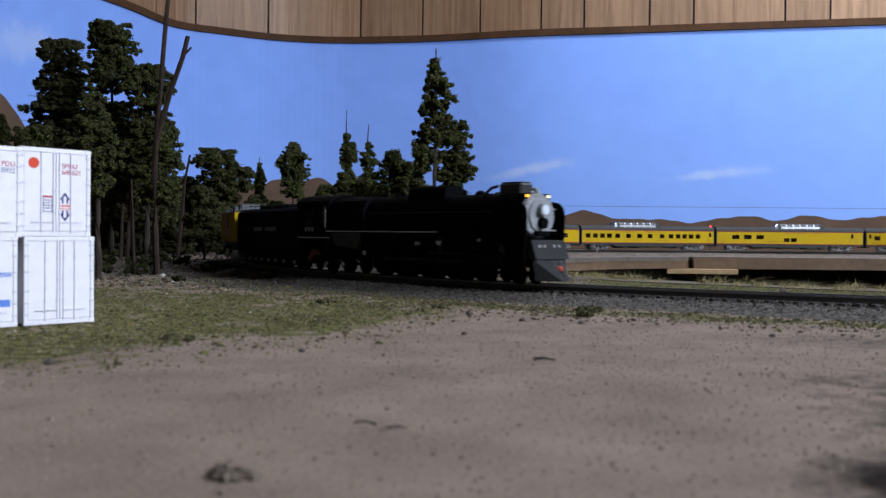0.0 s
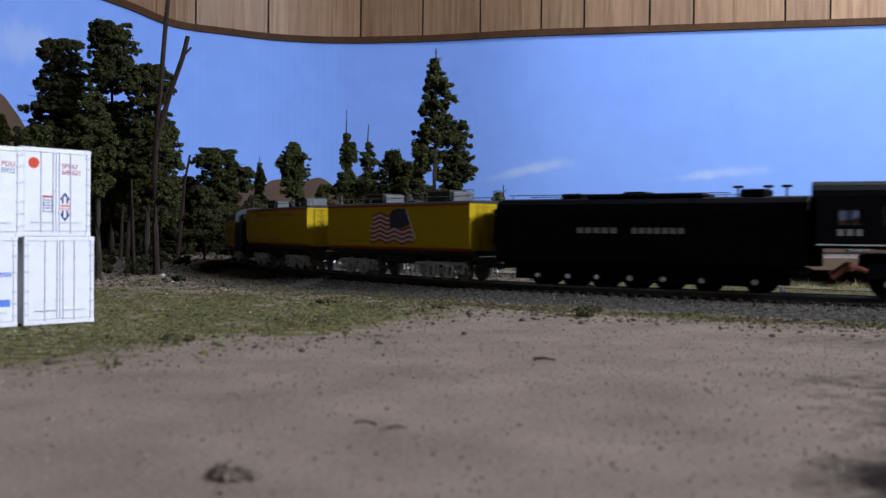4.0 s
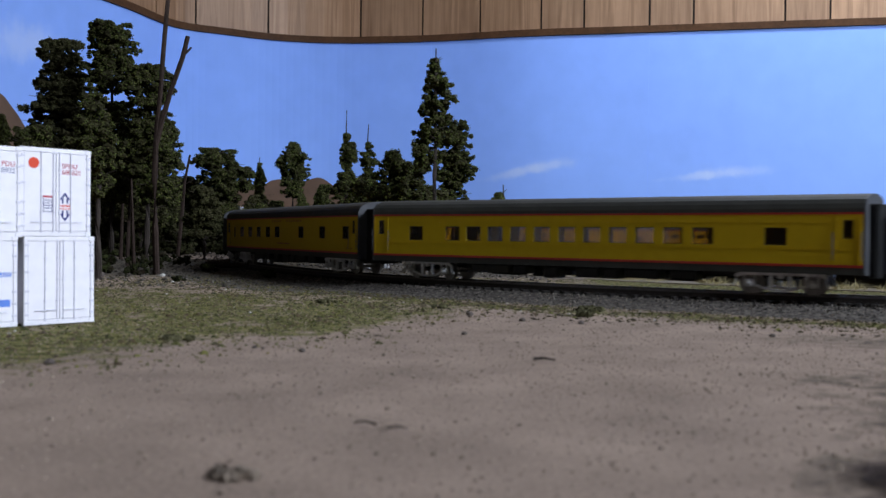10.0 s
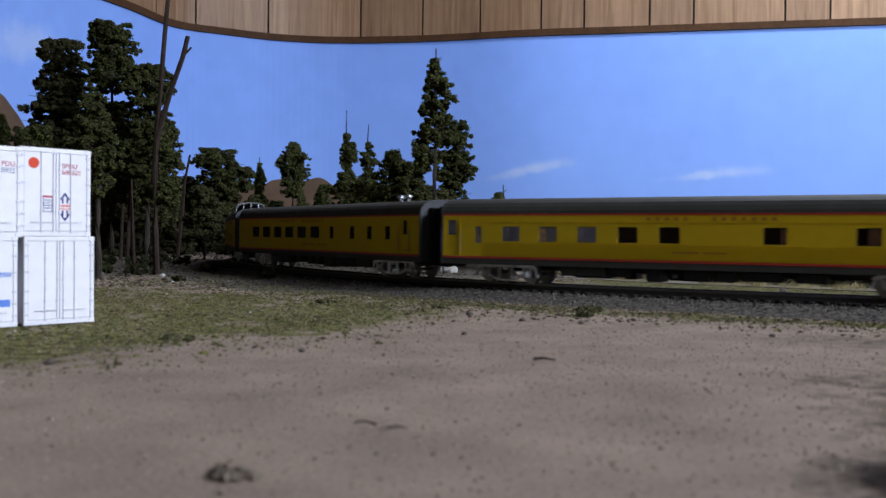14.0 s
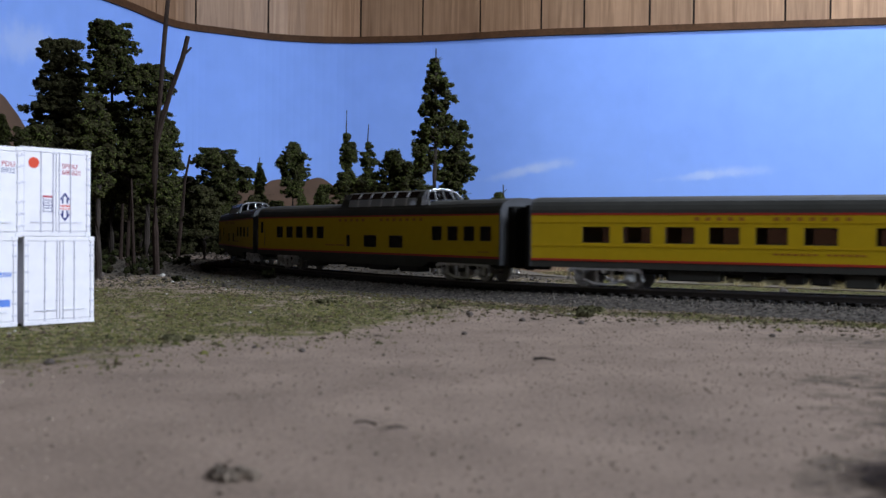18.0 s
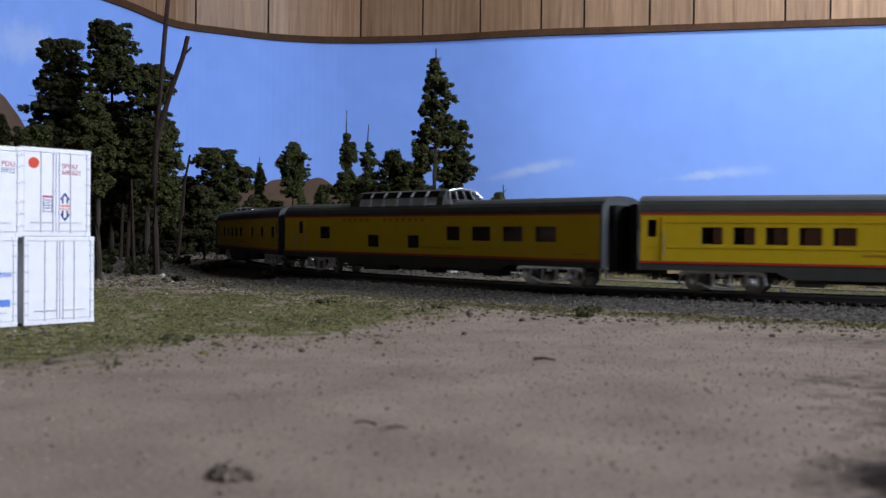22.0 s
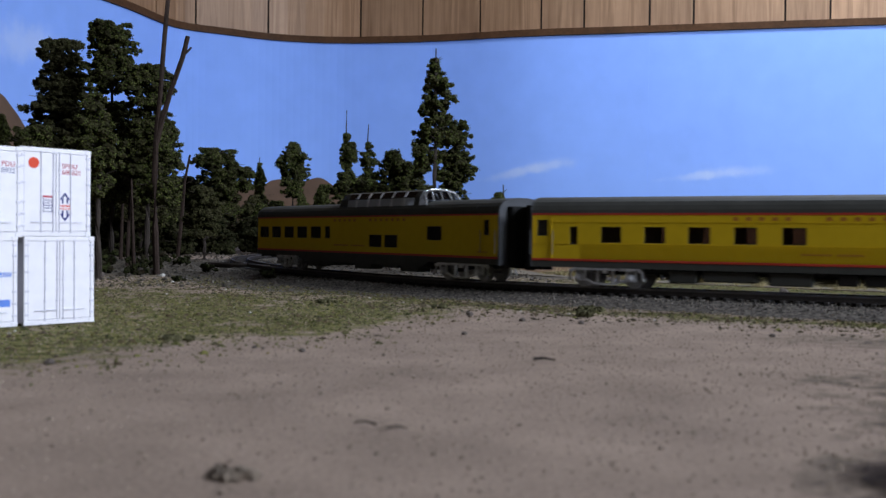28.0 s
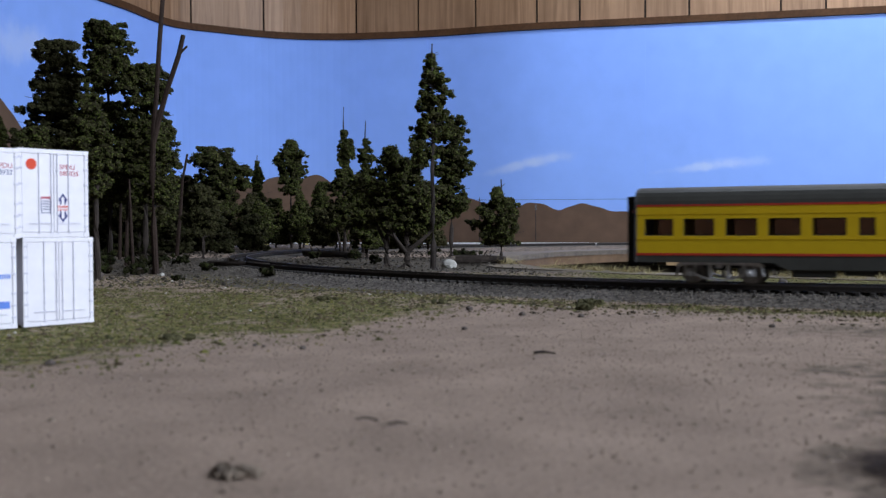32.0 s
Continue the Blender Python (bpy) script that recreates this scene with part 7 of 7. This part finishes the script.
    scatter("turf_clumps", "mossy clumps of green and yellow ground foam", foam_, 1.35, tall=0.6, material=island("moss_foam", [(0.028, 0.030, 0.011), (0.080, 0.082, 0.022), (0.15, 0.138, 0.042), (0.048, 0.050, 0.017), (0.10, 0.068, 0.040), (0.06, 0.044, 0.030), (0.19, 0.155, 0.085)]), category="grass")
    blades, chips = [], []
    while len(blades) < 7000:
        x, y = rng.uniform(-0.34, 0.42), rng.uniform(0.22, 0.72)
        d = track_d(x, y)
        if d > 0.046 and not beyond_track(x, y) and rng.random() < turf_at(x, y, d) * (0.2 + 1.2 * max(0, noise.noise(Vector((x * 22, y * 22, 14))))):
            blades.append((x, y, ground_z(x, y) - 0.0001))
    scatter("short_grass", "short yellow-green grass fibres in the turf", blades, 0.95, island("grass_fibre", [(0.045, 0.05, 0.014), (0.105, 0.105, 0.03), (0.17, 0.15, 0.055), (0.075, 0.075, 0.025), (0.13, 0.09, 0.05)]), "blade", category="grass")
    while len(chips) < 90:
        x, y = rng.uniform(-0.34, 0.3), rng.uniform(0.28, 0.75)
        if track_d(x, y) > 0.045 and not beyond_track(x, y) and turf_at(x, y, track_d(x, y)) > 0.2:
            chips.append((x, y, ground_z(x, y) + 0.0004))
    scatter("pale_chips", "pale chips scattered in the turf", chips, 0.9, island("pale_chip", [(0.55, 0.50, 0.44), (0.32, 0.27, 0.22), (0.75, 0.72, 0.68)]), tall=0.6, category="litter")
    duff = []
    for _ in range(5000):
        x, y = rng.uniform(-0.55, 0.08), rng.uniform(0.62, 1.5)
        d = track_d(x, y)
        if d > 0.045:
            duff.append((x, y, ground_z(x, y)))
    scatter("forest_litter", "dark forest floor litter with pale chips", duff, 1.5, island("litter", [(0.02, 0.018, 0.015), (0.06, 0.05, 0.04), (0.11, 0.09, 0.07), (0.035, 0.03, 0.025), (0.16, 0.14, 0.12)]), category="litter")


cover()


def tall_grass():
    """Dry straw tufts along the edge of the open gap."""
    rnd = random.Random(6)
    edge = [(62, 1070), (85, 930), (160, 795), (248, 716), (326, 672), (520, 620)]
    k = 0
    for (x0, y0), (x1, y1) in zip(edge, edge[1:]):
        n = int(math.hypot(x1 - x0, y1 - y0) / 3.4)
        for i in range(n):
            f = i / n
            thick = noise.noise(Vector((x0 * 0.03 + f * (x1 - x0) * 0.03, 0, 5)))
            if x0 + (x1 - x0) * f < 250 and thick < -0.25:
                continue
            x, y = x0 + (x1 - x0) * f + rnd.uniform(-8, 4), y0 + (y1 - y0) * f + rnd.uniform(-28, 3)
            bm = B()
            for _ in range(rnd.randint(18, 34)):
                a, l_ = rnd.uniform(0, math.tau), rnd.uniform(3.5, 8 if rnd.random() < 0.85 else 15)
                r, bend = rnd.uniform(0, 5), rnd.uniform(0.4, 1.7)
                bx, by = math.cos(a) * r, math.sin(a) * r
                w = 0.17
                p = [Vector((bx + math.cos(a) * l_ * bend * q * q, by + math.sin(a) * l_ * bend * q * q, l_ * (q - 0.35 * bend * q * q))) for q in (0, 0.4, 0.75, 1.0)]
                t = Vector((-math.sin(a), math.cos(a), 0.3)) * w
                vs = []
                for j, q in enumerate(p):
                    u = t * (1 - 0.3 * j)
                    vs.append((bm.verts.new((q - u) * MM), bm.verts.new((q + u) * MM)))
                for j in range(3):
                    bm.faces.new((vs[j][0], vs[j][1], vs[j + 1][1], vs[j + 1][0]))
            ob = part("grass_tuft", bm, STRAW)
            ob.location = (x * MM, y * MM, ground_z(x * MM, y * MM) - 0.0004)
            tagged(ob, "dry straw-coloured grass tuft at the deck edge", "grass", "dry grass tufts")


tall_grass()


# ---- far deck: signals and wire ----
RED_GLOW = glow("red_signal_lens", (1.0, 0.04, 0.03), 9.0)


def signal(x, y, h, lit):
    t = thing("railway_signal", "slim grey signal mast with a red lamp" if lit else "slim grey signal mast with white heads", "signal", "", Matrix.Translation((x, y, ground_z(x, y))))
    bm = B()
    rod(bm, (0, 0, 0), (0, 0, h), 0.9, 0.6, 8)
    part("mast", bm, DARK_METAL, t)
    bm = B()
    box(bm, -3, 3, -2.4, 2.4, 0, 4, 0.4)
    part("base", bm, DARK_METAL, t)
    for z in (h - 3, h - 9):
        bm = B()
        rod(bm, (0, -1.0, z), (0, -2.0, z), 2.4, n=14)
        part("signal_head", bm, DARK_METAL if lit else GREY_TRIM, t)
        bm = B()
        rod(bm, (0, -2.0, z), (0, -2.8, z), 1.5, n=12)
        part("lens", bm, RED_GLOW if lit and z > h - 5 else CHROME, t, "glowing red lens" if lit and z > h - 5 else "")


signal(0.573, 2.105, 58, True)
signal(0.205, 2.14, 86, False)


def line_wire():
    t = thing("line_wire", "thin wire strung before the backdrop", "wire")
    bm = B()
    rod(bm, (90, 2335, 106), (1150, 2120, 101), 0.35, n=6)
    part("strand", bm, DARK_METAL, t)
    for x, y, z in ((90, 2335, 106), (1150, 2120, 101)):
        bm = B()
        rod(bm, (x, y, 0), (x, y, z + 6), 1.2, 0.8, 8)
        rod(bm, (x - 5, y, z), (x + 5, y, z), 0.6, n=6)
        part("pole", bm, BARK, t)


line_wire()


def arched_sign(x, y, w, h):
    """A small rounded-top sign board on a plinth."""
    t = thing("sign_board", "small cream-yellow arched board behind the trees", "sign", "", Matrix.Translation((x * MM, y * MM, ground_z(x * MM, y * MM))))
    bm = B()
    arc = [(math.cos(a) * w / 2, h - w / 2 + math.sin(a) * w / 2) for a in (k * math.pi / 10 for k in range(11))]
    prism(bm, [(-w / 2, 1.5)] + arc[::-1] + [(w / 2, 1.5)], -1, 1, "y")
    part("board", bm, mat("cream_yellow_paint", (0.62, 0.52, 0.20), 0.6, vary=0.15, scale=120), t)
    bm = B()
    box(bm, -w * 0.7, w * 0.7, -2.5, 2.5, -0.5, 1.5, 0.3)
    part("plinth", bm, BARK, t)


arched_sign(-386, 2150, 11, 27)
arched_sign(-296, 2150, 7, 14)


def motions():
    """The train rounds the curve at one speed; its trucks steer and its wheels roll."""
    for ob, s0, half, trucks, wheels in MOVERS:
        walk(ob, [(i * 0.4, on_line(s0 + SPEED * i * 0.4, half)[0]) for i in range(81)])
        for tr, off in trucks:
            rows = []
            for i in range(41):
                t = i * 0.8
                th = on_line(s0 + SPEED * t, half)[1]
                a = (line(s0 + SPEED * t + off)[2] - th + math.pi) % math.tau - math.pi
                rows.append((t, Matrix.Translation((off, 0, 0)) @ Matrix.Rotation(a, 4, "Z")))
            walk(tr, rows)
        for wh, r, at in wheels:
            n = math.ceil(32 * SPEED / r / radians(82))
            walk(wh, [(32 * i / n, Matrix.Translation(at) @ Matrix.Rotation(SPEED * 32 * i / n / r, 4, "Y")) for i in range(n + 1)])
    for ob, r, crank, s0 in RODS:
        n = math.ceil(32 * SPEED / r / radians(40))
        rows = []
        for i in range(n + 1):
            a = SPEED * 32 * i / n / r
            rows.append((32 * i / n, Matrix.Translation((crank * math.cos(a), 0, r - crank * math.sin(a)))))
        walk(ob, rows)


motions()
